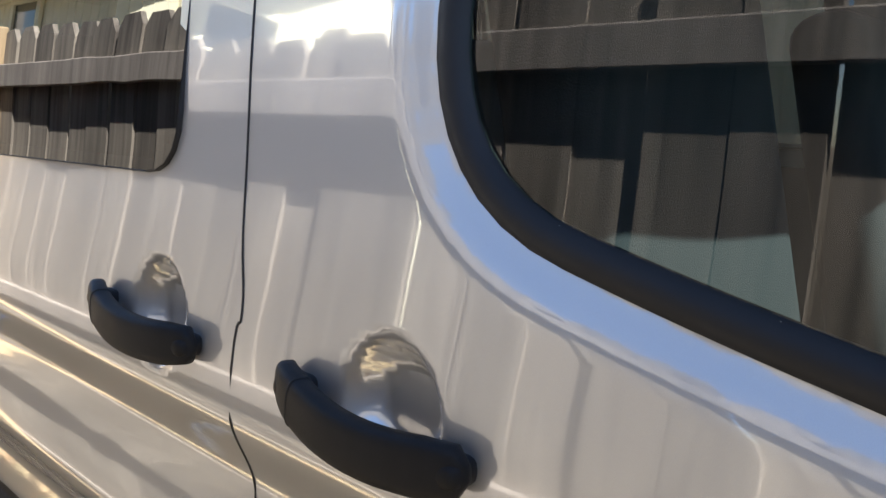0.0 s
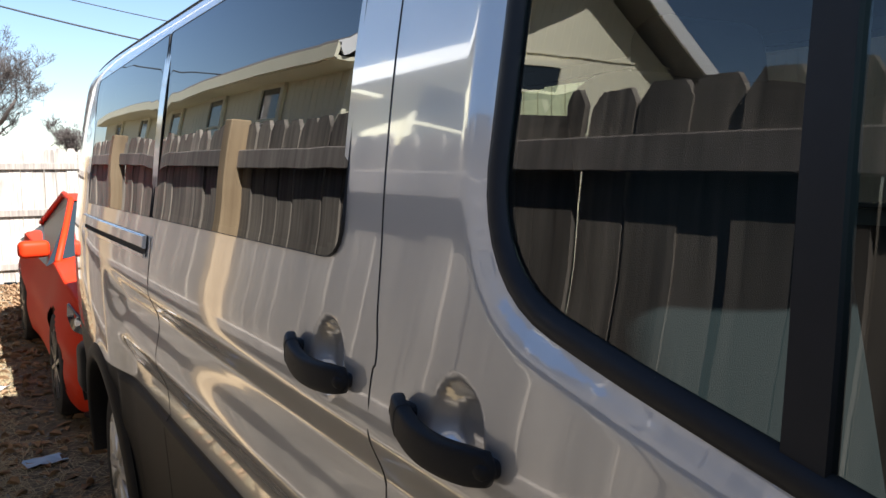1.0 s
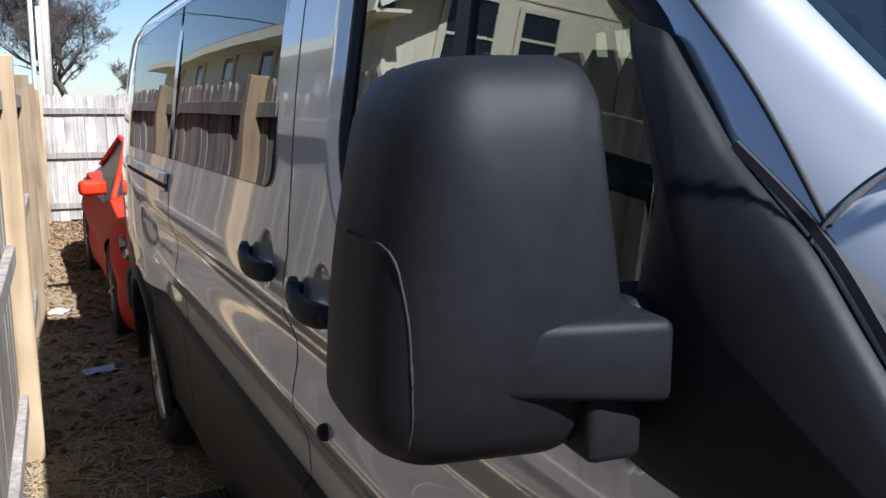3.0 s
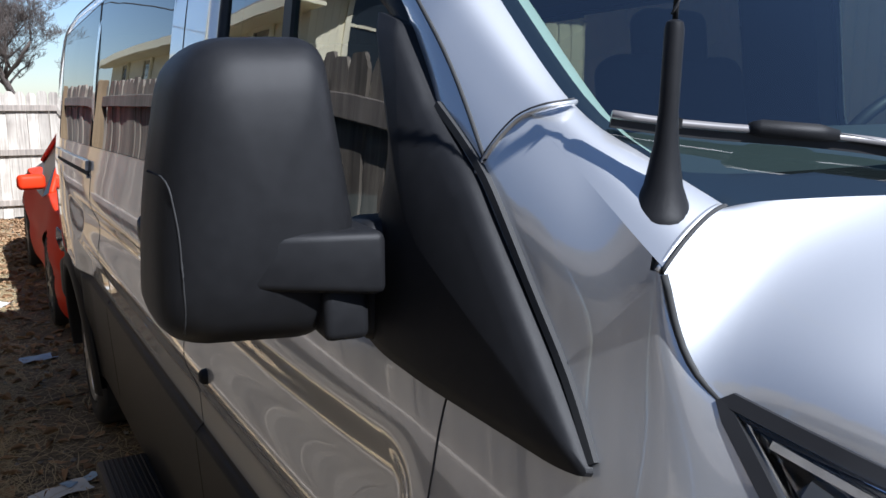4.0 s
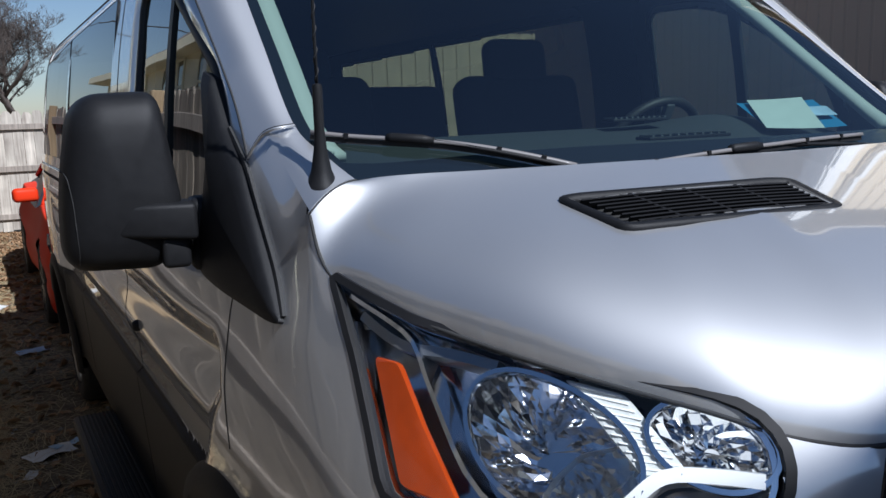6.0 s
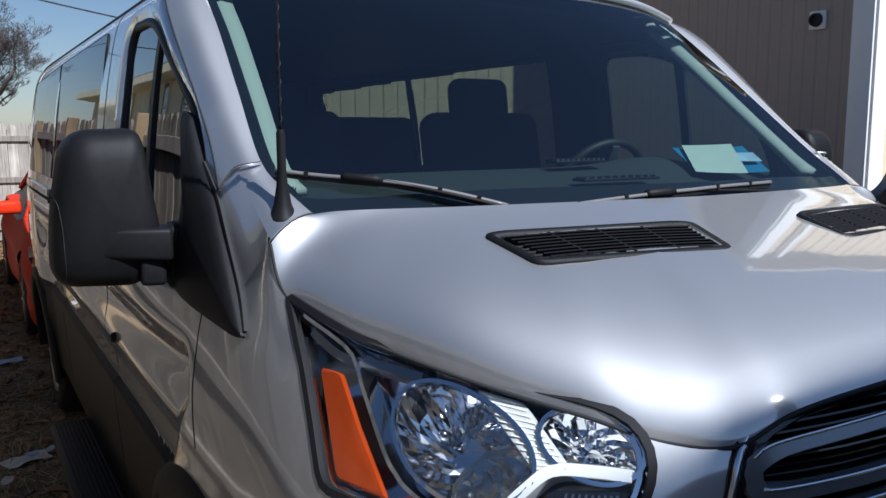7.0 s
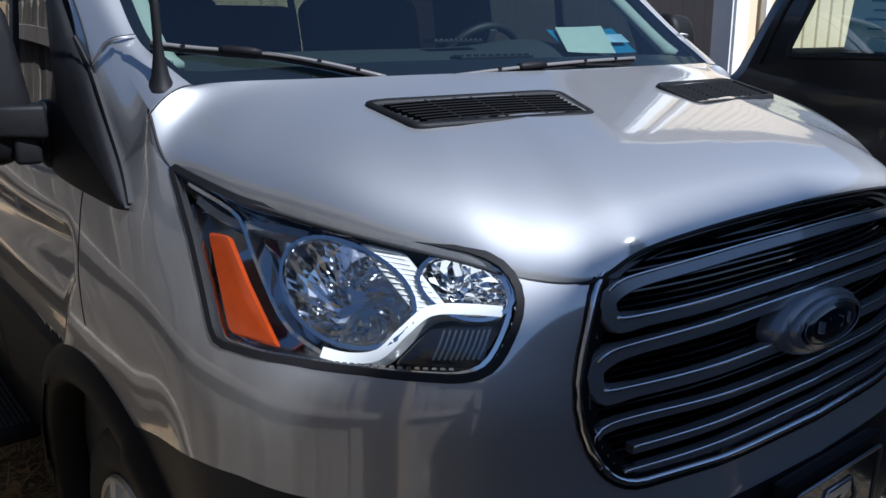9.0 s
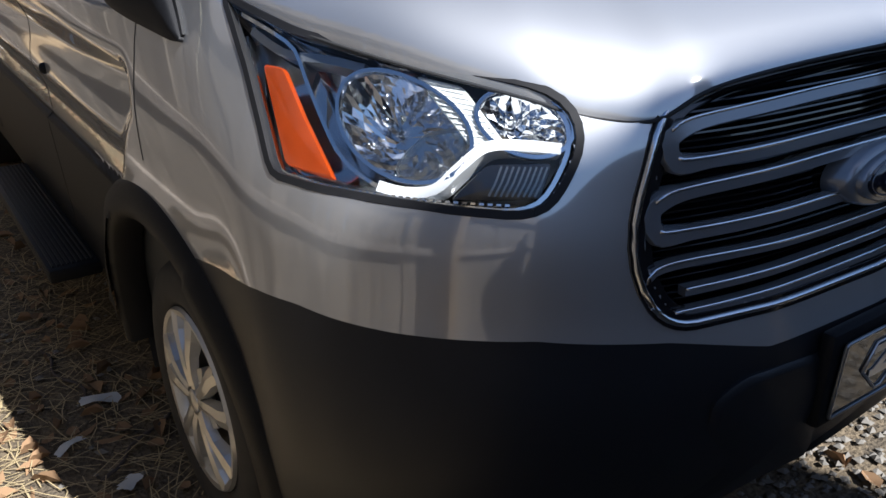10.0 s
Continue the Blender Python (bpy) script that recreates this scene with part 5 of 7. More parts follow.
def wheel(x, y, z, turn):
    """Tyre and silver cover; local z points outwards."""
    m = Matrix.Translation((x, y, z)) @ pose(0, 0, 0, 0, -90 if x < 0 else 90, 0) @ pose(0, 0, 0, 0, 0, turn) @ Matrix.Diagonal((1.04, 1.04, 1, 1))
    prof = [(0.226, -0.2), (0.30, -0.215), (0.338, -0.20), (0.354, -0.17), (0.355, -0.12), (0.355, -0.07), (0.352, -0.035), (0.338, -0.008), (0.318, 0.002), (0.285, 0.006), (0.262, 0.003), (0.244, -0.006), (0.232, -0.018), (0.228, -0.05)]
    tyre = lathe("tyre", prof, m, TYRE, None, k=64)
    rim = lathe("wheel_disc", [(0.236, -0.012), (0.230, -0.002), (0.218, -0.004), (0.21, -0.03), (0.10, -0.04), (0.0, -0.04)], m, DARKALLOY, None, k=48)
    hub = lathe("hub_cap", [(0.0, 0.014), (0.022, 0.013), (0.030, 0.008), (0.033, -0.005), (0.05, -0.012), (0.06, -0.03)], m, ALLOY, None, k=32)
    ringm = lathe("rim_ring", [(0.236, -0.006), (0.231, 0.003), (0.217, 0.001), (0.209, -0.012), (0.206, -0.03)], m, ALLOY, None, k=64)
    kids = [tyre, rim, hub, ringm]
    out = m.to_3x3() @ Vector((0, 0, 1))
    for i in range(5):
        a = 2 * math.pi * i / 5
        for side_ in (-1, 1):
            d, t = Vector((math.cos(a), math.sin(a), 0)), Vector((-math.sin(a), math.cos(a), 0))
            pts = [d * r + t * side_ * w + Vector((0, 0, h)) for r, w, h in ((0.036, 0.011, 0.004), (0.083, 0.017, 0.008), (0.127, 0.027, 0.007), (0.172, 0.046, 0.002), (0.219, 0.056, -0.006))]
            v, f = sweep([m @ q for q in pts], [(-0.017, -0.016), (-0.013, 0.002), (0.0, 0.006), (0.013, 0.002), (0.017, -0.016)], up=out, scale=[1.0, 1.1, 1.25, 1.6, 1.9])
            kids.append(mesh_ob("spoke", v, f, ALLOY, None, smooth=False))
        a += math.pi / 5
        d, t = Vector((math.cos(a), math.sin(a), 0)), Vector((-math.sin(a), math.cos(a), 0))
        web = [d * r + t * w + Vector((0, 0, h)) for r, w, h in ((0.05, -0.016, -0.006), (0.05, 0.016, -0.006), (0.098, 0.020, -0.004), (0.125, 0.0, -0.006), (0.098, -0.020, -0.004))]
        kids.append(mesh_ob("spoke_web", [m @ q for q in web] + [m @ (q - Vector((0, 0, 0.02))) for q in web], [(0, 1, 2, 3, 4)] + [(j, j + 5, (j + 1) % 5 + 5, (j + 1) % 5) for j in range(5)], ALLOY, None, smooth=False))
    for i in range(5):
        a = 2 * math.pi * (i + 0.5) / 5
        c = m @ Vector((0.062 * math.cos(a), 0.062 * math.sin(a), -0.015))
        kids.append(lathe("wheel_nut", [(0.0, 0.012), (0.008, 0.011), (0.011, 0.0), (0.012, -0.02)], Matrix.Translation(c) @ m.to_3x3().to_4x4(), ALLOY, None, k=10))
    tyre.parent = van
    tagged(tyre, "black road wheel with a dusty silver spoked cover")
    for o in kids[1:]:
        o.parent = tyre


DARKALLOY = plain("dark_wheel", (0.05, 0.05, 0.05), rough=0.6)
for x in (-0.965, 0.965):
    wheel(x, FRONT_HUB[0], FRONT_HUB[1], 12)
    wheel(x, REAR_HUB[0], 0.368, 40)

# wheel-well liners close the arches
for f in (1, -1):
    for cy, cz, r0, r1 in ARCHES:
        ang = np.radians(np.linspace(-20, 200, 30))
        v = [(f * x, cy + (r0 + 0.015) * math.cos(a), max(0.2, cz + (r0 + 0.015) * math.sin(a))) for x in (-0.95, -0.55) for a in ang]
        mesh_ob("wheel_well", v, [(i, i + 1, 31 + i, 30 + i) for i in range(29)], GAP, van)

# running boards
for f in (1, -1):
    rb = part("running_board", box(bmesh.new(), (0.17, 1.27, 0.05), Matrix.Translation((f * -1.045, 2.58, 0.395)), 0.012, 2), BLACK, van, "black ribbed running board", smooth=True)
    for i in range(9):
        box_ob("tread_rib", (0.007, 1.22, 0.008), Matrix.Translation((f * (-0.985 - 0.0155 * i), 2.58, 0.422)), BLACK, rb, 0.002, seg=1)
    for y in (2.1, 3.05):
        box_ob("bracket", (0.3, 0.05, 0.03), Matrix.Translation((f * -0.90, y, 0.36)), BLACK, rb)

# raised middle of the bumper behind the plate
for flipped in (False, True):
    sheet("bumper_centre", nose, rounded([(0.0, 0.80), (0.36, 0.815), (0.43, 0.78), (0.41, 0.46), (0.0, 0.46)], [0.001, 0.03, 0.03, 0.03, 0.001], 4), BUMPER, van, proud=0.012, thick=0.03, mirror=flipped, edge=0.006)

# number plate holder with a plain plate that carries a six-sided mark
plate_m = Matrix.Translation((0, -0.132, 0.755)) @ pose(0, 0, 0, 92, 0, 0)
plate = part("front_plate", box(bmesh.new(), (0.305, 0.155, 0.006), plate_m, 0.002, 1), GLOSSBLACK, van, "dark mirror-finish front plate with a six-sided silver mark")
fr = [plate_m @ Vector((x, y, 0.004)) for x, y in rounded([(-0.155, -0.08), (0.155, -0.08), (0.155, 0.08), (-0.155, 0.08)], 0.008, 3)]
tube("plate_frame", fr, 0.004, GREYTRIM, plate, k=6, closed=True, up=(0, 1, 0))
hexa = [plate_m @ Vector((x, y, 0.005)) for x, y in ((-0.075, -0.004), (-0.045, 0.05), (0.045, 0.05), (0.075, -0.004), (0.01, -0.062), (-0.01, -0.062))]
tube("mark_outline", hexa, 0.0035, ALLOY, plate, k=4, closed=True, up=(0, 1, 0))
for a, b in (((-0.048, 0.034), (0.046, 0.034)), ((0.036, 0.03), (-0.036, -0.022)), ((-0.046, -0.02), (0.046, -0.02))):
    v, f = sweep([plate_m @ Vector((*a, 0.005)), plate_m @ Vector((*b, 0.005))], [(-0.008, -0.001), (-0.008, 0.001), (0.008, 0.001), (0.008, -0.001)], up=(0, -1, 0))
    mesh_ob("mark_bar", v, f, ALLOY, plate, smooth=False)
holder = box_ob("plate_holder", (0.36, 0.03, 0.20), Matrix.Translation((0, -0.114, 0.755)), BLACK, van, 0.01)


# ---- inside the van ----
def lining(mirror):
    ys, ss = np.linspace(0.95, 5.65, 90), np.linspace(0, 1, 60)
    f = lambda y, s: flank(y, 0.42 + s * (np.minimum(side_top(y), 2.06) - 0.42), -0.07)
    p, n, q, _ = patch(f, ys, ss, flip=-1)
    c = p[q].mean(1)
    keep = np.ones(len(q), bool)
    for w in (DOOR_WINDOW, SIDE_WINDOW, REAR_WINDOW):
        keep &= distance(w, c[:, 1], c[:, 2]) > 0.05
        # draw the ragged edge onto the opening's outline
        y, z = p[:, 1].copy(), p[:, 2].copy()
        d, e = distance(w, y, z), 0.004
        gy, gz = distance(w, y + e, z) - distance(w, y - e, z), distance(w, y, z + e) - distance(w, y, z - e)
        pull = np.where(np.abs(d - 0.05) < 0.028, 0.05 - d, 0) / (np.hypot(gy, gz) + 1e-9)
        p[:, 1] += pull * gy
        p[:, 2] += pull * gz
    skin("inner_lining", p, n, q[keep], DASH, van, "charcoal inner door and side lining", mirror=mirror)


for flipped in (False, True):
    lining(flipped)
p, n, q, _ = patch(lambda s, t: roof(0.86 * s, 1.48 + t * 4.2) - np.array([0, 0, 0.055]), np.linspace(-1, 1, 20), np.linspace(0, 1, 20), flip=-1)
skin("headliner", p, n, q, DASH, van, "dark grey headliner")
box_ob("cabin_floor", (1.86, 5.0, 0.04), Matrix.Translation((0, 3.2, 0.55)), DASH, van)
zz = np.linspace(0.42, 2.11, 40)
back = side(np.full(40, 5.715), zz)
mesh_ob("tailgate", np.r_[back, (back * FAR)[::-1]], [tuple(range(80))[::-1]], SILVER, van, smooth=False)
box_ob("rear_bumper", (2.0, 0.22, 0.26), Matrix.Translation((0, 5.72, 0.60)), BLACK, van, 0.05, seg=3)
box_ob("bulkhead", (1.8, 0.05, 0.95), Matrix.Translation((0, 0.86, 1.02)), DASH, van)

# dashboard: swept across, high in the middle
ys = ring([(0.72, 1.50), (0.90, 1.535), (1.10, 1.575), (1.22, 1.585), (1.29, 1.55), (1.32, 1.45), (1.30, 1.2), (1.28, 0.95)], closed=False, step=0.03)
xs = np.linspace(-0.88, 0.88, 40)
v = [(x, y + 0.10 * (abs(x) / 0.88) ** 2, z - 0.015 * (abs(x) / 0.88) ** 2 + (0.028 * math.exp(-((x - 0.46) / 0.22) ** 2) * max(0, min(1, (y - 0.95) / 0.2)))) for x in xs for y, z in ys]
k = len(ys)
mesh_ob("dashboard", v, [(i * k + j, (i + 1) * k + j, (i + 1) * k + j + 1, i * k + j + 1) for i in range(39) for j in range(k - 1)], DASH, van, "charcoal moulded dashboard")
for x, y, z, w in ((0.09, 1.13, 1.606, 0.18), (0.08, 0.95, 1.566, 0.26)):
    g = box_ob("dash_vent", (w, 0.05, 0.008), Matrix.Translation((x, y, z)), BLACK, van, 0.003)
    for i in range(10):
        box_ob("vent_fin", (0.006, 0.044, 0.006), Matrix.Translation((x - w / 2 + w * (i + 0.5) / 10, y, z + 0.005)), GREYTRIM, g)
sw = pose(0.50, 1.52, 1.485, -62, 0, 0)
wheel_rim = tube("steering_wheel", [sw @ Vector((0.19 * math.cos(a), 0.19 * math.sin(a), 0)) for a in np.linspace(0, 2 * np.pi, 40, endpoint=False)], 0.015, RUBBER, van, k=10, closed=True, up=(0.3, 0.7, 0.6), label="black steering wheel")
part("steering_hub", box(bmesh.new(), (0.16, 0.11, 0.04), sw @ pose(0, 0, -0.02), 0.02, 3), DASH, wheel_rim, smooth=True)
for a in (0, 180, 270):
    part("spoke", box(bmesh.new(), (0.13, 0.035, 0.02), sw @ pose(0, 0, 0, 0, 0, a) @ pose(0.12, 0, -0.01), 0.006, 2), DASH, wheel_rim, smooth=True)


def seat(x, y, wide, rests, top=1.72):
    """Bench or chair: cushion, raked back, headrests on posts."""
    s = part("seat_cushion", box(bmesh.new(), (wide, 0.5, 0.16), pose(x, y - 0.25, 0.98, 6, 0, 0), 0.05, 3), SEAT, van, "black cloth seat with headrests", smooth=True)
    part("seat_back", box(bmesh.new(), (wide, 0.14, 0.80), pose(x, y + 0.07, 1.37, -12, 0, 0), 0.055, 4), SEAT, s, smooth=True)
    part("seat_base", box(bmesh.new(), (wide * 0.8, 0.42, 0.36), pose(x, y - 0.22, 0.74), 0.02, 2), DASH, s, smooth=True)
    for r in rests:
        part("headrest", box(bmesh.new(), (0.26, 0.10, 0.20), pose(x + r, y + 0.15, top + 0.06, -8, 0, 0), 0.045, 4), SEAT, s, smooth=True)
        for d in (-0.06, 0.06):
            tube("headrest_post", [(x + r + d, y + 0.14, top - 0.14), (x + r + d, y + 0.15, top)], 0.006, CHROME, s, k=6)


seat(0.42, 2.0, 0.52, (0,), 1.74)
seat(-0.45, 2.0, 0.52, (0,), 1.70)
seat(-0.05, 3.0, 1.4, (-0.45, 0.0, 0.45), 1.60)
seat(-0.05, 3.9, 1.4, (-0.45, 0.0, 0.45), 1.60)
seat(0.0, 4.8, 1.6, (-0.55, 0.0, 0.55), 1.60)
# papers on the dashboard
for (x, y, r, w, h), mat, lift in (((0.59, 1.06, -18, 0.24, 0.17), PRINTBLUE, 0.002), ((0.54, 1.04, -32, 0.15, 0.19), PAPER, 0.008), ((0.61, 1.07, -8, 0.15, 0.05), PAPER, 0.010), ((0.66, 1.02, -20, 0.07, 0.06), PRINTPALE, 0.012)):
    bm = bmesh.new()
    bmesh.ops.create_grid(bm, x_segments=6, y_segments=4, size=0.5, matrix=pose(x, y, 1.60 + lift, 24, 0, r) @ Matrix.Diagonal((w, h, 1, 1)))
    for q in bm.verts:
        q.co.z += 0.02 * ((q.co.x - x) / 0.15) ** 2 * 0.4
    tagged(part("paper_sheet", bm, mat), "printed paper sheet lying on the dashboard", "paper", group="papers on the dashboard")

# ---- fences ----
def fence_face(y):
    """x of the front faces of the posts along the yard's side fence."""
    return -1.60 + 0.031 * (y - 1.5)


LEAN = math.degrees(math.atan(0.031))


def picket_mesh(w, h, seed, mat):
    """Dog-eared fence board with a slight bow and worn edges."""
    rng = random.Random(seed)
    bm = bmesh.new()
    ear = 0.03 + rng.uniform(-0.006, 0.008)
    out = [(-w / 2, 0.03), (w / 2, 0.03), (w / 2 + rng.uniform(-0.004, 0.002), h - ear - 0.02), (w / 2 - ear, h + rng.uniform(-0.012, 0.006)), (-w / 2 + ear, h), (-w / 2 + rng.uniform(-0.002, 0.004), h - ear - 0.015)]
    f = bm.faces.new([bm.verts.new((0.0, a, b)) for a, b in out])
    got = bmesh.ops.extrude_face_region(bm, geom=[f])
    for v in got["geom"]:
        if isinstance(v, bmesh.types.BMVert):
            v.co.x += 0.017
    bmesh.ops.recalc_face_normals(bm, faces=bm.faces)
    bow = rng.uniform(-0.008, 0.008)
    for v in bm.verts:
        v.co.x += bow * (v.co.z / h) ** 2
    me = bpy.data.meshes.new("picket")
    bm.to_mesh(me)
    bm.free()
    me.materials.append(mat)
    return me


PICKETS = [picket_mesh(0.138, 1.85, s, WOOD) for s in range(7)]
PALE_PICKETS = [picket_mesh(0.138, 1.85, s, SUNLITWOOD) for s in range(7)]


def fence(name, label, start, count, step, m, posts, rails, rise=0.0, pale=False):
    """Boards in a row along local y; rails and posts stand on the local +x side."""
    root = tagged(new(name), label, "fence", kind="structure")
    rng = random.Random(name)
    a, b = start, start + count * step
    for z in rails:
        for s0, s1 in zip([a] + posts, posts + [b]):
            if s1 - s0 < 0.1:
                continue
            box_ob("rail", (0.038, s1 - s0 - 0.002, 0.088), m @ pose(0.037, (s0 + s1) / 2, z + rng.uniform(-0.008, 0.008), rng.uniform(-0.25, 0.25), 0, 0), RAILWOOD, root, 0.004, seg=1)
    for y in posts:
        box_ob("post", (0.09, 0.092, 1.89), m @ pose(0.062, y, 0.945 + rng.uniform(-0.01, 0.01), rng.uniform(-0.6, 0.6), rng.uniform(-0.3, 0.3), 0), POSTWOOD, root, 0.005, seg=1)
    for i in range(count):
        ob = new("board", (PALE_PICKETS if pale else PICKETS)[rng.randrange(len(PICKETS))])
        ob.parent = root
        ob.matrix_world = m @ pose(0, a + (i + 0.5) * step, rise + rng.uniform(-0.014, 0.012), rng.uniform(-0.45, 0.45), rng.uniform(-0.35, 0.35), 0)
    return root


side_m = Matrix.Translation((fence_face(0) - 0.107, 0, 0)) @ pose(0, 0, 0, 0, 0, -LEAN)
fence("fence_1", "weathered grey cedar board fence with newer pine posts", -3.4825, 122, 0.1425, side_m, [-3.4, -0.6, 4.80, 7.25, 9.70, 12.15], (0.30, 1.02, 1.70), rise=0.02)
# pale boards carry extra sunlight in their colour
fence("fence_2", "weathered grey board fence across the end of the yard", -6.5, 56, 0.1425, Matrix.Translation((0, 13.95, 0)) @ pose(0, 0, 0, 0, 0, -90), [-5.4, -3.0], (0.24, 0.97, 1.61), pale=True)
# unseen front fence, added to keep horizon glow off the van's nose
fence("fence_3", "unseen weathered board fence, added to close the yard's front and block horizon glow", -7.6, 66, 0.1425, Matrix.Translation((0, -3.52, 0)) @ pose(0, 0, 0, 0, 0, 90), [-6.0, -3.6, -1.2], (0.24, 0.97, 1.61))
# the corner post where both meet
tagged(box_ob("fence_post", (0.09, 0.09, 1.9), pose(-1.25, 13.84, 0.95), POSTWOOD, None, 0.004), "pine corner post between two board fences", "post")


# ---- the red car behind the van ----
def red_car():
    car = tagged(new("red_coupe"), "orange-red sports coupe parked behind the van", "car")
    x0, y0 = -0.04, 6.2
    # body stations: distance from the nose, half width, sill, shoulder height, bonnet height
    st = spline([0, 0.12, 0.4, 0.8, 1.6, 2.6, 3.6, 4.3, 4.75], [0.66, 0.87, 0.945, 0.965, 0.935, 0.925, 0.96, 0.90, 0.78])
    low = spline([0, 0.3, 4.5, 4.75], [0.22, 0.16, 0.17, 0.35])
    sh = spline([0, 0.1, 0.4, 1.0, 1.7, 2.8, 3.8, 4.75], [0.60, 0.72, 0.84, 0.92, 0.93, 0.95, 0.99, 0.92])
    top = spline([0, 0.1, 0.4, 1.0, 1.7, 2.8, 3.8, 4.75], [0.66, 0.80, 0.90, 0.97, 1.01, 1.02, 1.04, 0.95])

    def f(d, a):
        w, z0, zs, zt = st(d), low(d), sh(d), top(d)
        # a: 0 sill .. 0.55 shoulder .. 1 middle of the bonnet
        s = np.clip(a / 0.55, 0, 1)
        t = np.clip((a - 0.55) / 0.45, 0, 1)
        x = w * (0.94 + 0.06 * np.sin(np.pi * np.clip(s, 0, 1) ** 0.8)) * (1 - t) * (1 - 0.02 * s) + 0 * d
        x = np.where(t > 0, w * 0.92 * (1 - t), x)
        z = z0 + (zs - z0) * s + (zt - zs) * (1 - (1 - t) ** 2.2)
        z = z + 0.018 * np.exp(-((t - 0.35) / 0.12) ** 2) * (d < 1.7)
        x = x + 0.02 * np.exp(-((s - 0.62) / 0.12) ** 2) * (t <= 0) - 0.012 * np.exp(-((s - 0.42) / 0.1) ** 2) * (t <= 0)
        return np.stack([x0 - x, y0 + d, z], -1)

    p, n, q, _ = patch(f, np.linspace(0, 4.75, 110), np.linspace(0, 1, 60), flip=1)
    c = p[q].mean(1)
    keep = np.ones(len(q), bool)
    for hy in (y0 + 0.86, y0 + 3.58):
        keep &= ~((np.hypot(c[:, 1] - hy, c[:, 2] - 0.34) < 0.37) & (c[:, 0] < x0 - 0.7))
    k = len(p)
    m = p.copy()
    m[:, 0] = 2 * x0 - m[:, 0]
    nm = n * FAR
    body = mesh_ob("body", np.r_[p, m], np.r_[q[keep], q[keep][:, ::-1] + k], RED, car, normals=np.r_[n, nm])
    fr = f(np.zeros(30), np.linspace(0, 1, 30))
    face = np.r_[fr, (fr * [-1, 1, 1] + [2 * x0, 0, 0])[::-1]]
    mesh_ob("nose_panel", face, [tuple(range(60))], RED, car, smooth=False)
    # cabin
    gl = [(-0.80, 1.62, 0.95), (-0.62, 2.35, 1.33), (-0.60, 3.0, 1.37), (-0.68, 4.2, 1.05)]
    roofv = [(x0 + s * x, y0 + y, z) for s in (1, -1) for x, y, z in gl]
    mesh_ob("cabin_glass", [(x0 + s * x, y0 + y, z) for s in (1, -1) for x, y, z in gl] + [(x0 + s * 0.9, y0 + y, 0.9) for s in (-1, 1) for y in (1.6, 4.2)],
            [(0, 1, 5, 4), (2, 3, 7, 6), (0, 8, 9, 3, 2, 1), (4, 5, 6, 7, 11, 10)], CARGLASS, car, "dark car windows", smooth=False)
    mesh_ob("roof", [(v[0], v[1], v[2] + 0.012) for v in (roofv[1], roofv[2], roofv[6], roofv[5])], [(0, 1, 2, 3)], RED, car, smooth=False)
    for s in (1, -1):
        tube("roof_pillar", [(x0 + s * x, y0 + y, z) for x, y, z in ((-0.83, 1.55, 0.93), (-0.72, 1.98, 1.15), (-0.63, 2.35, 1.345), (-0.61, 3.0, 1.38), (-0.70, 4.2, 1.06))], 0.024, RED, car, k=8)
        mx = x0 - s * 0.955
        mir = part("wing_mirror", box(bmesh.new(), (0.22, 0.11, 0.13), pose(mx, y0 + 1.92, 1.0, 0, 0, s * 12), 0.04, 4), RED, car, smooth=True)
        box_ob("mirror_stalk", (0.14, 0.05, 0.03), pose(x0 - s * 0.88, y0 + 1.94, 0.955), BLACK, mir, 0.008)
        for hy in (0.86, 3.58):
            mm = Matrix.Translation((x0 - s * 0.945, y0 + hy, 0.338)) @ pose(0, 0, 0, 0, -90 * s, 0)
            ty = lathe("tyre", [(0.23, -0.22), (0.32, -0.22), (0.337, -0.19), (0.338, -0.04), (0.325, -0.005), (0.29, 0.004), (0.24, -0.002)], mm, TYRE, car, k=48)
            lathe("rim", [(0.24, -0.004), (0.225, -0.02), (0.2, -0.05), (0.06, -0.03), (0.0, -0.02)], mm, DARKALLOY, ty, k=40)
            for i in range(10):
                a = 2 * math.pi * i / 10
                v, fc = sweep([mm @ Vector((r * math.cos(a), r * math.sin(a), -0.02)) for r in (0.03, 0.13, 0.228)], [(-0.012, -0.02), (-0.008, 0.004), (0.008, 0.004), (0.012, -0.02)], up=(1, 0, 0))
                mesh_ob("spoke", v, fc, GREYTRIM, ty, smooth=False)
        # swept-back lamp
        lampq = rounded([(0.05, 0.655), (0.22, 0.745), (0.46, 0.80), (0.40, 0.725), (0.25, 0.655), (0.06, 0.605)], 0.02, 4)
        g = lambda d, a: f(d, a) if s > 0 else f(d, a) * [-1, 1, 1] + [2 * x0, 0, 0]
        pts = np.stack([lampq[:, 0], 0.55 * (lampq[:, 1] - low(lampq[:, 0])) / (sh(lampq[:, 0]) - low(lampq[:, 0]))], 1)
        v = g(pts[:, 0], pts[:, 1])
        c0 = v.mean(0)
        out = np.array([-s * 0.02, -0.012, 0.006])
        kk = len(v)
        mesh_ob("headlight", np.r_[v + out * 0.2, c0 + (v - c0) * 0.92 + out, [c0 + out * 1.2]], [(i, (i + 1) % kk, kk + (i + 1) % kk, kk + i) for i in range(kk)] + [(kk + i, kk + (i + 1) % kk, 2 * kk) for i in range(kk)],
                DARKGLASS, car, "dark headlight with a clear lens")
        cc = c0 + out * 1.3
        lathe("projector", [(0.0, 0.01), (0.03, 0.006), (0.04, 0.0), (0.042, -0.01)], Matrix.Translation(cc) @ pose(0, 0, 0, 90, 0, -s * 40), CHROME, car, k=20)
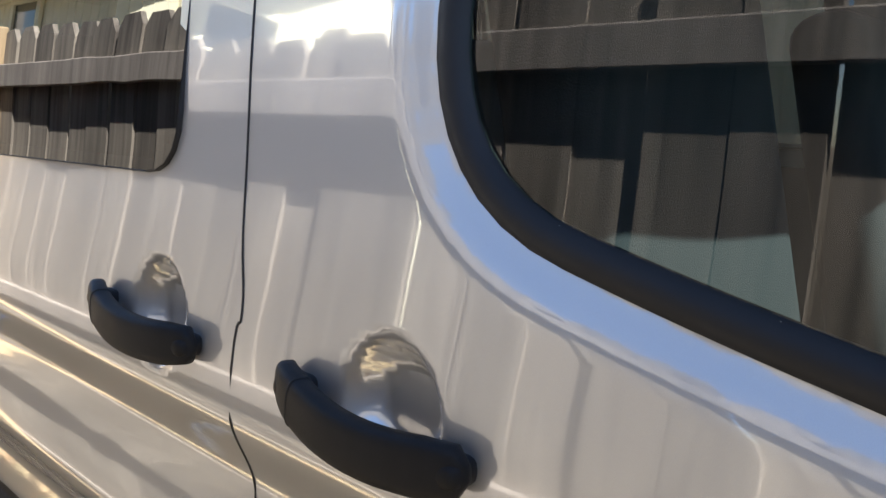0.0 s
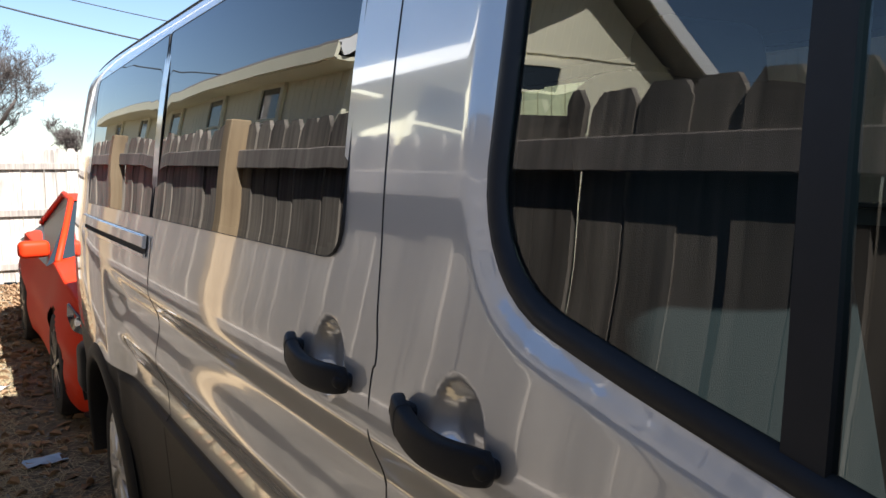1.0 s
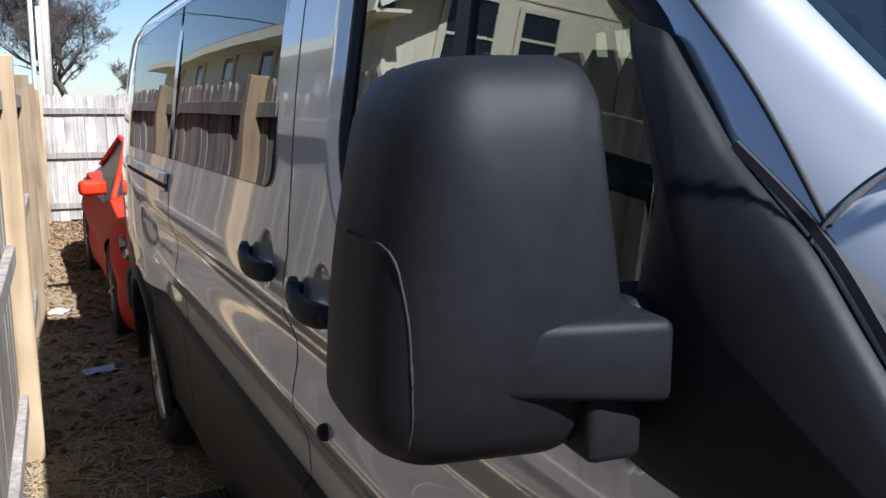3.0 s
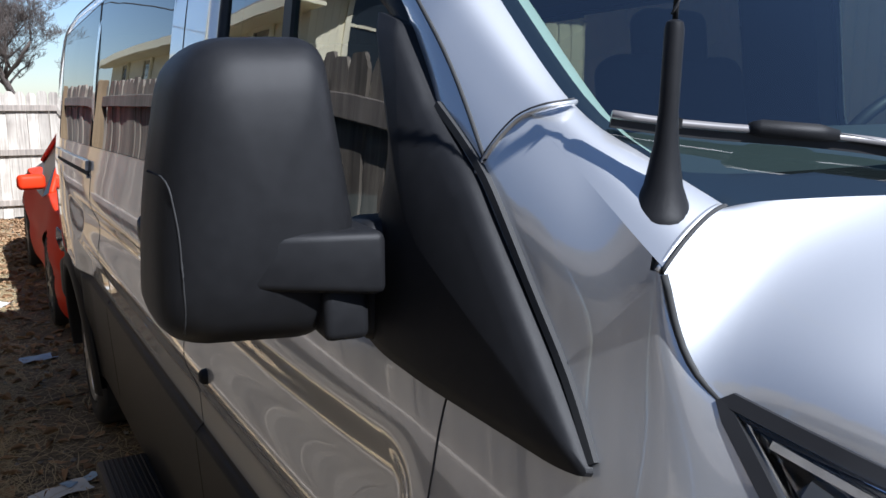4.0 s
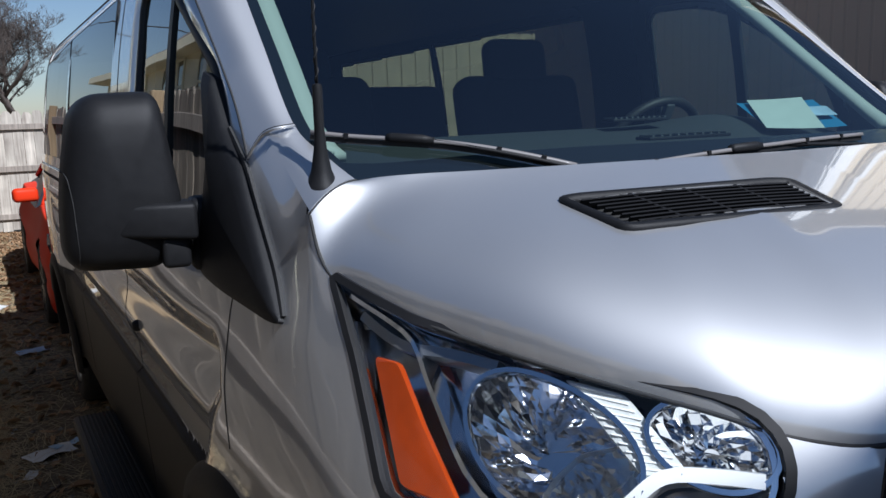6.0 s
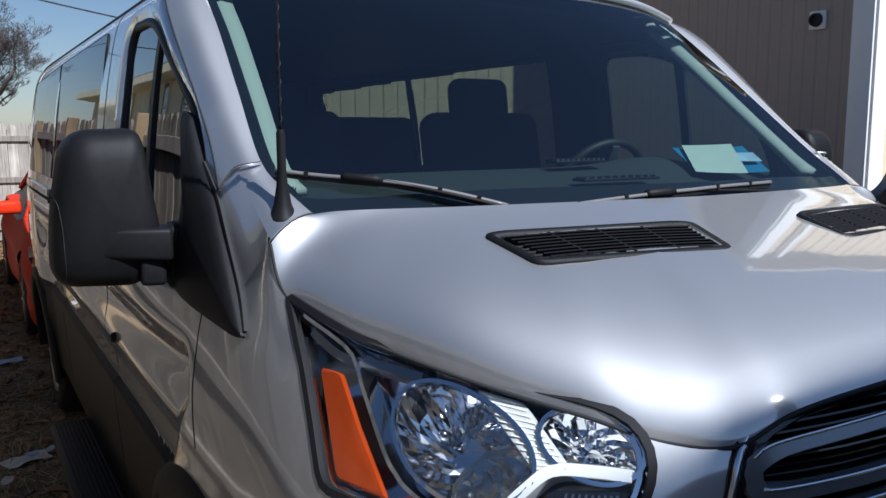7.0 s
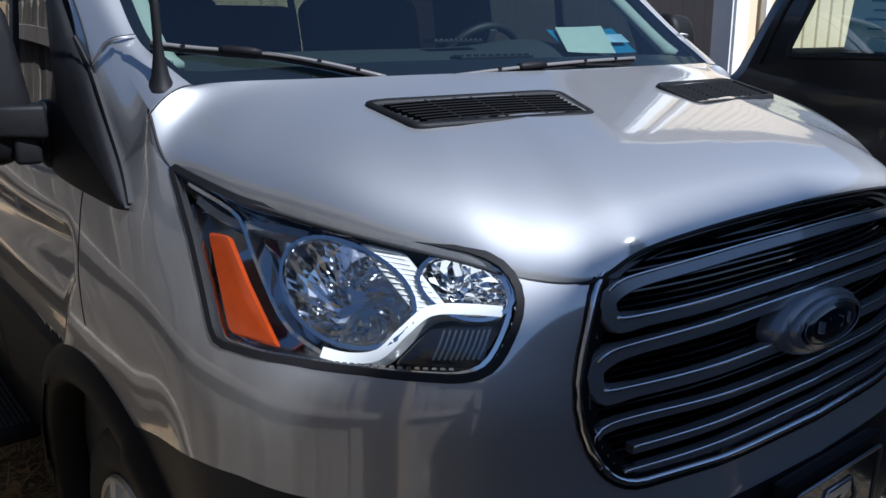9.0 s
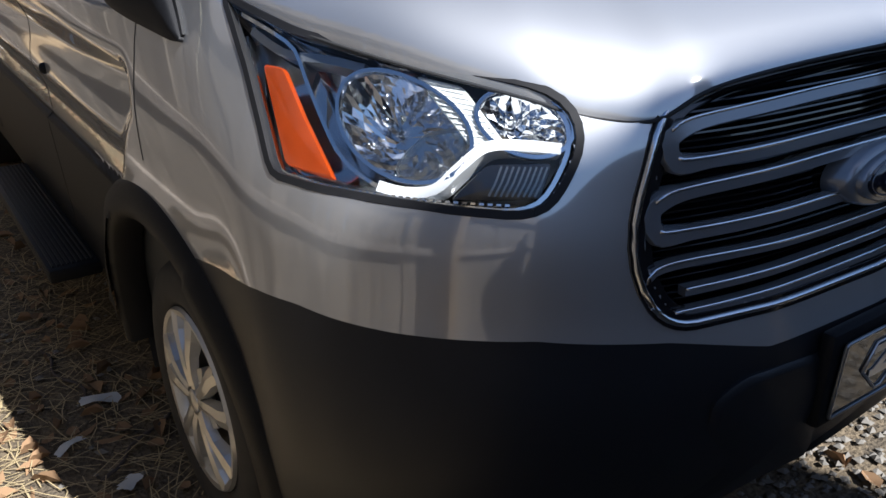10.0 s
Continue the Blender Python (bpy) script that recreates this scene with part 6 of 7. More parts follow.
        inl = [(x0 - s * x, y0 + y, z) for x, y, z in ((0.895, 0.13, 0.46), (0.74, 0.01, 0.47), (0.70, 0.0, 0.30), (0.87, 0.12, 0.27))]
        mesh_ob("air_inlet", inl + [(a, b - 0.015, c) for a, b, c in inl], [(4, 5, 6, 7), (0, 1, 5, 4), (1, 2, 6, 5), (2, 3, 7, 6), (3, 0, 4, 7)], BLACK, car, "black side air inlet", smooth=False)
        box_ob("splitter", (0.45, 0.25, 0.03), pose(x0 - s * 0.62, y0 + 0.10, 0.18, 0, 0, s * 22), BLACK, car, 0.008)
        tube("bonnet_crease", [tuple(g(np.array([d]), np.array([0.66]))[0] + [0, 0, 0.002]) for d in np.linspace(0.1, 1.55, 20)], 0.004, RED, car, k=6)
    part("grille_opening", box(bmesh.new(), (1.1, 0.06, 0.16), pose(x0, y0 + 0.02, 0.52), 0.03, 2), BLACK, car, smooth=True)
    return car


red_car()


# ---- the black pickup beyond the van ----
def pickup():
    """Cab of a parked black truck, side on."""
    truck = tagged(new("black_pickup"), "black pickup truck with a paper notice in its window", "car")
    x0 = 1.86
    prof = rounded([(3.0, 0.45), (3.0, 1.02), (2.75, 1.20), (1.62, 1.33), (1.385, 1.46), (1.25, 1.772), (1.175, 1.915), (1.08, 1.972), (0.9, 1.988), (-0.7, 1.99), (-0.98, 1.94), (-1.12, 1.40), (-2.7, 1.38), (-2.75, 0.45)],
                   [0.05, 0.12, 0.12, 0.1, 0.06, 0.05, 0.06, 0.06, 0.06, 0.1, 0.08, 0.08, 0.05, 0.05], 6)
    win = rounded([(1.125, 1.535), (1.02, 1.84), (-0.55, 1.86), (-0.62, 1.535)], 0.035, 5)
    arch = [(1.95 + 0.46 * math.cos(a), 0.42 + 0.46 * math.sin(a)) for a in np.linspace(0, 2 * np.pi, 24, endpoint=False)]
    across = lambda y, z: 0.09 * np.clip((z - 1.5) / 0.5, 0, 1.2) ** 1.4 + 0.03 * np.clip(1.0 - z, 0, 1) ** 2
    f = lambda y, z: np.stack([x0 + across(y, z), y + 0 * z, z + 0 * y], -1)
    mid = np.array([0.1, 1.1])
    inner = prof + (mid - prof) / np.linalg.norm(mid - prof, axis=1, keepdims=True) * 0.07
    for sgn, off in ((1, 0.0), (-1, 2 * x0 + 1.85)):
        bm = bmesh.new()
        for loop in (inner, win):
            vs = [bm.verts.new((0, y, z)) for y, z in loop]
            for i in range(len(vs)):
                bm.edges.new((vs[i - 1], vs[i]))
        bmesh.ops.triangle_fill(bm, edges=bm.edges, use_beauty=True)
        bmesh.ops.subdivide_edges(bm, edges=bm.edges, cuts=2, use_grid_fill=True)
        for q in bm.verts:
            q.co.x = off + sgn * (x0 + float(across(q.co.y, q.co.z)))
        bmesh.ops.recalc_face_normals(bm, faces=bm.faces)
        part("cab_side", bm, DARKCAR, truck, smooth=True)
    k = len(prof)
    rows = []
    for r, dx in ((1.0, 0.0), (0.55, 0.012), (0.2, 0.035), (0.0, 0.075)):
        p = f(*(prof + (inner - prof) * r).T)
        rows.append(p + [dx, 0, 0])
    half = rows + [r * [-1, 1, 1] + [2 * x0 + 1.85, 0, 0] for r in rows[::-1]]
    v = np.concatenate(half)
    glazed = lambda i, r: r == 3 and 1.45 < prof[i, 1] < 1.93 and prof[i, 0] > 0
    mesh_ob("cab_shell", v, [(r * k + i, r * k + (i + 1) % k, (r + 1) * k + (i + 1) % k, (r + 1) * k + i) for r in range(7) for i in range(k) if not glazed(i, r)], DARKCAR, truck)
    rim = f(win[:, 0], win[:, 1])
    tube("window_frame", rim + [-0.004, 0, 0], 0.012, RUBBER, truck, k=6, closed=True, up=(1, 0, 0))
    mesh_ob("window_pane", rim + [0.012, 0, 0], [tuple(range(len(rim)))], GLASS, truck, smooth=False)
    mesh_ob("window_pane", rim * [-1, 1, 1] + [2 * x0 + 1.84, 0, 0], [tuple(range(len(rim)))[::-1]], GLASS, truck, smooth=False)
    box_ob("truck_dash", (1.6, 0.4, 0.2), pose(x0 + 0.93, 1.15, 1.46), DASH, truck, 0.05)
    m = pose(x0 + 0.45, 0.92, 1.50, -60, 0, 0)
    tube("steering_wheel", [m @ Vector((0.19 * math.cos(a), 0.19 * math.sin(a), 0)) for a in np.linspace(0, 2 * np.pi, 30, endpoint=False)], 0.015, RUBBER, truck, k=8, closed=True, up=(0.3, 0.7, 0.6))
    bm = box(bmesh.new(), (0.003, 0.42, 0.27), pose(x0 + 0.075, 0.70, 1.685, 3, 6, 0), 0)
    notice = tagged(part("notice", bm, NOTICE, truck), "pale blue printed notice behind the window")
    for i in range(6):
        box_ob("print_line", (0.002, 0.30 - 0.03 * (i % 3), 0.008), pose(x0 + 0.071 + 0.0035 * (2.6 - i), 0.70, 1.775 - 0.035 * i, 3, 6, 0), PRINTBLUE, notice)
    tube("drip_rail", [tuple(f(y, z) + [-0.006, 0, 0]) for y, z in ((1.24, 1.50), (1.165, 1.72), (1.10, 1.86), (1.02, 1.915), (0.4, 1.935), (-0.6, 1.935))], 0.007, RUBBER, truck, k=6)
    box_ob("seat_back", (1.4, 0.2, 0.7), pose(x0 + 0.9, -0.2, 1.2), SEAT, truck, 0.05)
    for y in (1.95,):
        lathe("tyre", [(0.2, -0.2), (0.37, -0.2), (0.385, -0.16), (0.385, -0.03), (0.36, 0.0), (0.2, -0.01), (0.0, -0.03)], Matrix.Translation((x0 + 0.06, y, 0.385)) @ pose(0, 0, 0, 0, -90, 0), TYRE, truck, k=40)
    lathe("tyre", [(0.2, -0.2), (0.37, -0.2), (0.385, -0.16), (0.385, -0.03), (0.36, 0.0), (0.2, -0.01), (0.0, -0.03)], Matrix.Translation((x0 + 0.06, -2.0, 0.385)) @ pose(0, 0, 0, 0, -90, 0), TYRE, truck, k=40)


NOTICE = plain("pale_blue_paper", (0.42, 0.55, 0.60), rough=0.6, noise_scale=20, amount=0.1)
pickup()


# ---- buildings ----
def siding_wall(parent, name, a, b, z0, z1, pitch, mat, rib=0.018, top=None):
    """Vertical ribbed cladding between two plan points."""
    a, b = Vector((*a, 0)), Vector((*b, 0))
    d = (b - a).normalized()
    nrm = Vector((d.y, -d.x, 0))
    n = max(1, int((b - a).length / pitch))
    step = (b - a).length / n
    verts, faces = [], []
    for i in range(n):
        for s, h in ((0.0, 0.0), (0.72, 0.0), (0.78, -rib), (0.94, -rib)):
            q = a + d * step * (i + s) + nrm * h
            zt = top((b - a).length, step * (i + s)) if top else z1
            verts += [(q.x, q.y, z0), (q.x, q.y, zt)]
    q = b
    verts += [(q.x, q.y, z0), (q.x, q.y, top((b - a).length, (b - a).length) if top else z1)]
    m = len(verts) // 2
    faces = [(2 * i, 2 * i + 2, 2 * i + 3, 2 * i + 1) for i in range(m - 1)]
    return mesh_ob(name, verts, faces, mat, parent, smooth=False)


def tan_building():
    b = tagged(new("tan_workshop"), "tan metal-sided workshop with white corner trim", "building")
    rake = lambda y: 3.06 + 0.34 * (6.18 - y)
    # the front wall takes the lighter cream siding, side and back the tan
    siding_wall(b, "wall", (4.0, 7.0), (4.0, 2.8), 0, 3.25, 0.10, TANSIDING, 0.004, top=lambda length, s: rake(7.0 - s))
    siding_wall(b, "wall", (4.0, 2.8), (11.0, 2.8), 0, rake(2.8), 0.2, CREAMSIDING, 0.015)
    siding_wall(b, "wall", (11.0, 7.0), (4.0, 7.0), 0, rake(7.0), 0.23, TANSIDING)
    box_ob("corner_trim", (0.16, 0.05, 4.2), pose(4.05, 2.775, 2.1), WHITEP, b, 0.004)
    box_ob("corner_trim", (0.05, 0.16, 4.2), pose(3.975, 2.85, 2.1), WHITEP, b, 0.004)
    box_ob("downpipe", (0.07, 0.05, 4.1), pose(4.36, 2.76, 2.05), WHITEP, b, 0.01)
    v = [(x, y, rake(y) + h) for h in (0.0, 0.06) for x, y in ((3.88, 2.6), (11.1, 2.6), (11.1, 7.2), (3.88, 7.2))]
    mesh_ob("roof", v, [(3, 2, 1, 0), (4, 5, 6, 7), (0, 1, 5, 4), (1, 2, 6, 5), (2, 3, 7, 6), (3, 0, 4, 7)], TANROOF, b, smooth=False)
    v, f = sweep([(3.87, 7.2, rake(7.2) - 0.03), (3.87, 2.6, rake(2.6) - 0.03)], [(-0.02, -0.06), (0.02, -0.06), (0.02, 0.06), (-0.02, 0.06)])
    mesh_ob("fascia", v, f, WHITEP, b, smooth=False)
    lamp = lathe("wall_vent", [(0.0, 0.004), (0.03, 0.006), (0.034, 0.03), (0.045, 0.03), (0.05, 0.0)], Matrix.Translation((3.97, 3.22, 2.48)) @ pose(0, 0, 0, 0, -90, 0), GAP, b, k=20)
    box_ob("vent_plate", (0.02, 0.13, 0.13), pose(3.985, 3.22, 2.48), WHITEP, b, 0.005)
    c = tagged(new("cream_shed"), "low cream metal-sided shed in full sun", "building")
    siding_wall(c, "wall", (2.4, 9.0), (12.0, 9.0), 0, 2.75, 0.2, CREAMSIDING, 0.015)
    siding_wall(c, "wall", (2.4, 12.0), (2.4, 9.0), 0, 2.75, 0.2, CREAMSIDING, 0.015)
    mesh_ob("roof", [(2.3, 8.9, 2.75), (12, 8.9, 2.75), (12, 12, 3.0), (2.3, 12, 3.0)], [(0, 1, 2, 3)], TANROOF, c, smooth=False)


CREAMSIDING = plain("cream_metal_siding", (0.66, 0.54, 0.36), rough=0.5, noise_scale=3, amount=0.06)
TANROOF = plain("tan_metal_roof", (0.45, 0.40, 0.33), rough=0.5)
tan_building()


def house_window(parent, c, along_wall, out, w, t):
    """Sash window on a wall: dark glass, four frame bars, one meeting rail."""
    c, d, o = Vector(c), Vector(along_wall), Vector(out)
    m = Matrix((( d.x, o.x, 0, c.x), (d.y, o.y, 0, c.y), (0, 0, 1, c.z), (0, 0, 0, 1)))
    pane_ = box_ob("window", (w, 0.03, t), m @ pose(0, 0.015, 0), DARKGLASS, parent)
    for x, z, sx, sz in ((0, t / 2 + 0.04, w + 0.2, 0.1), (0, -t / 2 - 0.04, w + 0.2, 0.1), (w / 2 + 0.05, 0, 0.1, t), (-w / 2 - 0.05, 0, 0.1, t), (0, 0, w, 0.045)):
        box_ob("window_frame", (sx, 0.05, sz), m @ pose(x, 0.035, z), SIDING, pane_, 0.004, seg=1)


def house():
    """Gabled house beyond the fence: long side towards the yard, gable end towards the street."""
    h = tagged(new("cream_house"), "cream board-sided house with white eaves beyond the fence", "house")
    X, G, ridge, far = -4.1, 9.6, -7.0, -9.0
    roof_z = lambda x: float(np.interp(x, [far - 0.45, ridge, X + 0.45], [3.25, 5.3, 3.25]))
    siding_wall(h, "wall", (X, 26.0), (X, G), 0, roof_z(X) - 0.05, 0.2, SIDING, -0.008)
    siding_wall(h, "wall", (X, G), (far, G), 0, 3.4, 0.13, SIDING, 0.010, top=lambda length, d: roof_z(X - d) - 0.05)
    siding_wall(h, "wall", (far, G), (far, 26.0), 0, roof_z(far) - 0.05, 0.2, SIDING, 0.008)
    # two roof slopes, 0.14 thick, that overhang the gable
    for e in (X + 0.45, far - 0.45):
        v = [(x, y, roof_z(x) + t) for t in (0.0, 0.14) for x, y in ((e, G - 0.55), (ridge, G - 0.55), (ridge, 26.4), (e, 26.4))]
        mesh_ob("roof", v, [(0, 1, 2, 3), (7, 6, 5, 4), (0, 4, 5, 1), (1, 5, 6, 2), (2, 6, 7, 3), (3, 7, 4, 0)], SHINGLE, h, smooth=False)
        v, f = sweep([(e, G - 0.58, roof_z(e) + 0.05), (ridge, G - 0.58, roof_z(ridge) + 0.05)], [(-0.02, -0.10), (0.02, -0.10), (0.02, 0.10), (-0.02, 0.10)])
        mesh_ob("fascia", v, f, WHITEP, h, "white rake board", smooth=False)
        out = 0.03 if e > ridge else -0.03
        v, f = sweep([(e + out, G - 0.6, 3.27), (e + out, 26.4, 3.27)], [(-0.02, -0.10), (0.02, -0.10), (0.02, 0.10), (-0.02, 0.10)])
        mesh_ob("fascia", v, f, SIDING, h, smooth=False)
        # boxed eave
        w = X if e > ridge else far
        v = [(x, y, 3.16 + t) for t in (0, 0.05) for x, y in ((w, G - 0.55), (e, G - 0.55), (e, 26.3), (w, 26.3))]
        mesh_ob("soffit", v, [(3, 2, 1, 0), (4, 5, 6, 7), (0, 1, 5, 4), (1, 2, 6, 5), (2, 3, 7, 6), (3, 0, 4, 7)], SIDING, h, smooth=False)
    for x in (X + 0.012, far - 0.012):
        box_ob("corner_board", (0.05, 0.12, 3.3), pose(x, G + 0.03, 1.65), SIDING, h)
    # joint line of the siding on the gable
    box_ob("joint_strip", (X - far - 0.2, 0.03, 0.025), pose((X + far) / 2, G - 0.012, 3.78), SIDING, h)
    for y in (12.0, 14.6, 17.4, 20.4, 23.4):
        house_window(h, (X, y, 2.55), (0, 1, 0), (1, 0, 0), 0.75, 1.1)
    house_window(h, (-5.25, G, 3.05), (1, 0, 0), (0, -1, 0), 0.88, 1.15)
    house_window(h, (-6.55, G, 3.15), (1, 0, 0), (0, -1, 0), 0.70, 0.85)


house()


# near-black boards for the added light blockers, so they bounce little light
DARKBOARD = wood("dark_blocker_boards", (0.075, 0.06, 0.045), (0.03, 0.025, 0.02))


def stair_tower():
    """Unseen tall tower added beyond the front fence, cut to shade the van's lower front."""
    s = tagged(new("stair_tower"), "unseen tall board-clad tower, added beyond the front fence to shade the van", "building")
    k, y0, y1 = 4.5, -5.51, -7.6
    # top edge is the wanted shadow line carried back along the sun
    prof = lambda x: float(np.interp(x - 0.29 * k, [-0.42, -0.33, -0.24, -0.17, -0.11, 0.44, 1.05], [2.73, 2.73, 2.68, 2.66, 2.73, 2.73, 2.55])) + k
    left, right = -0.42 + 0.29 * k, 1.05 + 0.29 * k
    for i in range(21):
        x = left + 0.07 * (i + 0.5)
        for y in (y0, y1):
            box_ob("board", (0.068, 0.02, prof(x)), pose(x, y, prof(x) / 2), DARKBOARD, s, 0.003, seg=1)
    for i in range(14):
        y = y1 + 0.149 * (i + 0.5)
        for x in (left, right):
            box_ob("board", (0.02, 0.147, prof(x) - 0.02), pose(x, y, prof(x) / 2), DARKBOARD, s, 0.003, seg=1)
    edges = [left - 0.02, left + 0.09, left + 0.18, left + 0.25, left + 0.31, left + 0.86, right + 0.05]
    for a, b in zip(edges, edges[1:]):
        v = [(x, y, prof(x) + t) for t in (0, 0.03) for x, y in ((a, y0 + 0.04), (b, y0 + 0.04), (b, y1), (a, y1))]
        mesh_ob("roof_sheet", v, [(0, 1, 2, 3), (7, 6, 5, 4), (0, 4, 5, 1), (1, 5, 6, 2), (2, 6, 7, 3), (3, 7, 4, 0)], SHINGLE, s, smooth=False)


stair_tower()


def board_screen():
    """Unseen dark board screen added across the drive to darken the van's front reflections."""
    s = tagged(new("board_screen"), "unseen low dark board screen, added before the van to darken its reflections", "fence", kind="structure")
    for i in range(22):
        box_ob("board", (0.143, 0.02, 1.72), pose(-1.74 + 0.146 * (i + 0.5), -2.3, 0.86), DARKBOARD, s, 0.003, seg=1)
    for z in (0.4, 1.4):
        box_ob("rail", (3.2, 0.038, 0.088), pose(-0.13, -2.33, z), DARKBOARD, s, 0.003, seg=1)


board_screen()


# ---- pole, wires, trees ----
def tree(name, label, x, y, height, spread, seed, deepest=6):
    rng = random.Random(seed)
    root = tagged(new(name), label, "tree")
    trunk_v, trunk_f, twig_v, twig_f = [], [], [], []

    def limb(a, d, length, r, depth):
        pts, rad, p = [a], [r], a.copy()
        n = 4 if depth < 3 else 3
        for i in range(n):
            d = (d + Vector((rng.gauss(0, 0.16), rng.gauss(0, 0.16), rng.gauss(0.03, 0.10)))).normalized()
            p = p + d * length / n
            pts.append(p.copy())
            rad.append(r * (1 - 0.55 * (i + 1) / n))
        v, f = sweep(pts, circle(1, 5 if depth < 2 else 3), scale=rad)
        V, F = (trunk_v, trunk_f) if depth < 2 else (twig_v, twig_f)
        o = len(V)
        V.extend(v)
        F.extend(tuple(o + i for i in q) for q in f)
        if depth >= deepest:
            return
        for i in range(rng.choice((3, 4, 4)) if depth else 8):
            k = rng.randint(1 if depth else 2, n)
            out = Vector((rng.gauss(0, 1), rng.gauss(0, 1), rng.gauss(0.45, 0.4))).normalized()
            nd = (d * 0.75 + out * (0.75 + spread * 0.2)).normalized()
            limb(pts[k], nd, length * rng.uniform(0.58, 0.74), max(0.011, rad[k] * rng.uniform(0.55, 0.75)), depth + 1)

    limb(Vector((x, y, 0)), Vector((0, 0, 1)), height * 0.34, height * 0.024, 0)
    mesh_ob("trunk", trunk_v, trunk_f, BARK, root)
    mesh_ob("crown", twig_v, twig_f, BARK, root, "bare twigs")
    return root


tree("bare_tree", "large leafless spreading tree in the distance", 2.2, 62, 15.0, 1.0, 5, 7)
tree("bare_tree", "smaller leafless tree behind the board fence", 6.5, 70, 6.5, 0.8, 9)
tree("bare_tree", "leafless tree behind the cream house", -20, 66, 8.5, 0.9, 12)
pole = tagged(tube("utility_pole", [(-0.93, 22, 0), (-0.86, 22, 4), (-0.72, 22, 9.5)], 0.11, POLEWOOD, None, k=12, scale=[1.1, 1, 0.85]), "wooden utility pole with pale conduits and a lamp", "pole")
tube("conduit", [(-1.19, 21.9, 0), (-1.13, 21.9, 4.2), (-1.05, 21.9, 8.5)], 0.05, PIPE, pole, k=8)
tube("conduit", [(-1.03, 21.85, 0), (-0.99, 21.85, 3.9)], 0.045, PIPE, pole, k=8)
tube("lamp_arm", [(-0.8, 22, 5.6), (-0.55, 21.9, 5.85), (-0.25, 21.8, 5.95)], 0.025, PIPE, pole, k=6)
lathe("lamp_head", [(0.0, 0.10), (0.05, 0.09), (0.09, 0.02), (0.14, -0.03), (0.13, -0.05), (0.0, -0.06)], Matrix.Translation((-0.2, 21.8, 5.92)), PIPE, pole, k=16)


def wire(a, b, sag, r=0.012):
    a, b = Vector(a), Vector(b)
    pts = [a + (b - a) * t - Vector((0, 0, 4 * sag * t * (1 - t))) for t in np.linspace(0, 1, 16)]
    return tagged(tube("overhead_wire", pts, r, WIRE, None, k=4), "black overhead service wire hung from the pole", "wire", group="overhead wires")


wire((-0.75, 22, 5.15), (14, 24, 3.9), 0.35, 0.02)
wire((-0.75, 22, 5.65), (14, 24, 4.6), 0.3)
wire((-0.8, 22, 4.9), (-16, 21, 5.2), 0.3, 0.02)
for k in range(3):
    wire((-0.72, 22, 8.3 + 0.45 * k), (16, 10 + k, 6.3 + 0.45 * k), 0.4)


# ---- loose things on the ground ----
STRAW = plain("dry_straw", (0.42, 0.33, 0.18), rough=0.8)

def scatter(name, label, mat, count, place, make, seed, category="litter"):
    """Many small pieces in one mesh."""
    rng = random.Random(seed)
    verts, faces = [], []
    for _ in range(count):
        x, y = place(rng)
        v, f = make(rng)
        a, s = rng.uniform(0, 2 * math.pi), len(verts)
        ca, sa = math.cos(a), math.sin(a)
        verts += [(x + p[0] * ca - p[1] * sa, y + p[0] * sa + p[1] * ca, p[2]) for p in v]
        faces += [tuple(s + i for i in q) for q in f]
    ob = mesh_ob(name, verts, faces, mat, None, smooth=False)
    return tagged(ob, label, category, kind="stuff")


def leaf(rng):
    L, W, h = rng.uniform(0.02, 0.055), rng.uniform(0.010, 0.026), rng.uniform(0.004, 0.02)
    c = rng.uniform(-0.02, 0.03)
    return [(-L, 0, h), (-L * 0.3, W, h + c + 0.004), (L * 0.5, W * 0.7, h + c), (L, 0, h * 0.6), (L * 0.4, -W * 0.8, h + c * 0.6), (-L * 0.4, -W, h + c), (0, 0, h * 0.5)], [(0, 6, 1), (1, 6, 2), (2, 6, 3), (3, 6, 4), (4, 6, 5), (5, 6, 0)]


def straw(rng):
    L, w, h = rng.uniform(0.03, 0.12), 0.0016, rng.uniform(0.004, 0.02)
    b = rng.uniform(-0.02, 0.02)
    return [(-L, -w, h), (-L, w, h), (0, b - w, h + 0.006), (0, b + w, h + 0.006), (L, -w, h * 0.5), (L, w, h * 0.5)], [(0, 2, 3, 1), (2, 4, 5, 3)]


def stone(rng):
    r = rng.uniform(0.007, 0.02)
    s = [rng.uniform(0.6, 1.25) for _ in range(6)]
    return [(r * s[0], 0, r * 0.5), (0, r * s[1], r * 0.5), (-r * s[2], 0, r * 0.5), (0, -r * s[3], r * 0.5), (0, 0, r * s[4] * 1.1), (0, 0, 0)], [(0, 1, 4), (1, 2, 4), (2, 3, 4), (3, 0, 4), (1, 0, 5), (2, 1, 5), (3, 2, 5), (0, 3, 5)]


alley = lambda rng: (rng.uniform(-1.66, -0.6) if rng.random() < 0.8 else rng.uniform(-0.9, 0.9), rng.uniform(-0.6, 13.8))
far_end = lambda rng: (rng.uniform(-1.3, 0.2), 13.85 - abs(rng.gauss(0, 2.6)))
fence_foot = lambda rng: (lambda y: (fence_face(y) - 0.05 + abs(rng.gauss(0, 0.13)), y))(rng.uniform(0, 13.8))
scatter("dry_leaves", "curled brown oak leaves lying on the ground", LEAF, 1500, alley, leaf, 1, "leaves")
scatter("dry_leaves", "drift of dry brown leaves by the fence end", LEAF, 2600, far_end, leaf, 2, "leaves")
scatter("dry_leaves", "dry leaves along the foot of the fence", LEAF, 700, fence_foot, leaf, 3, "leaves")
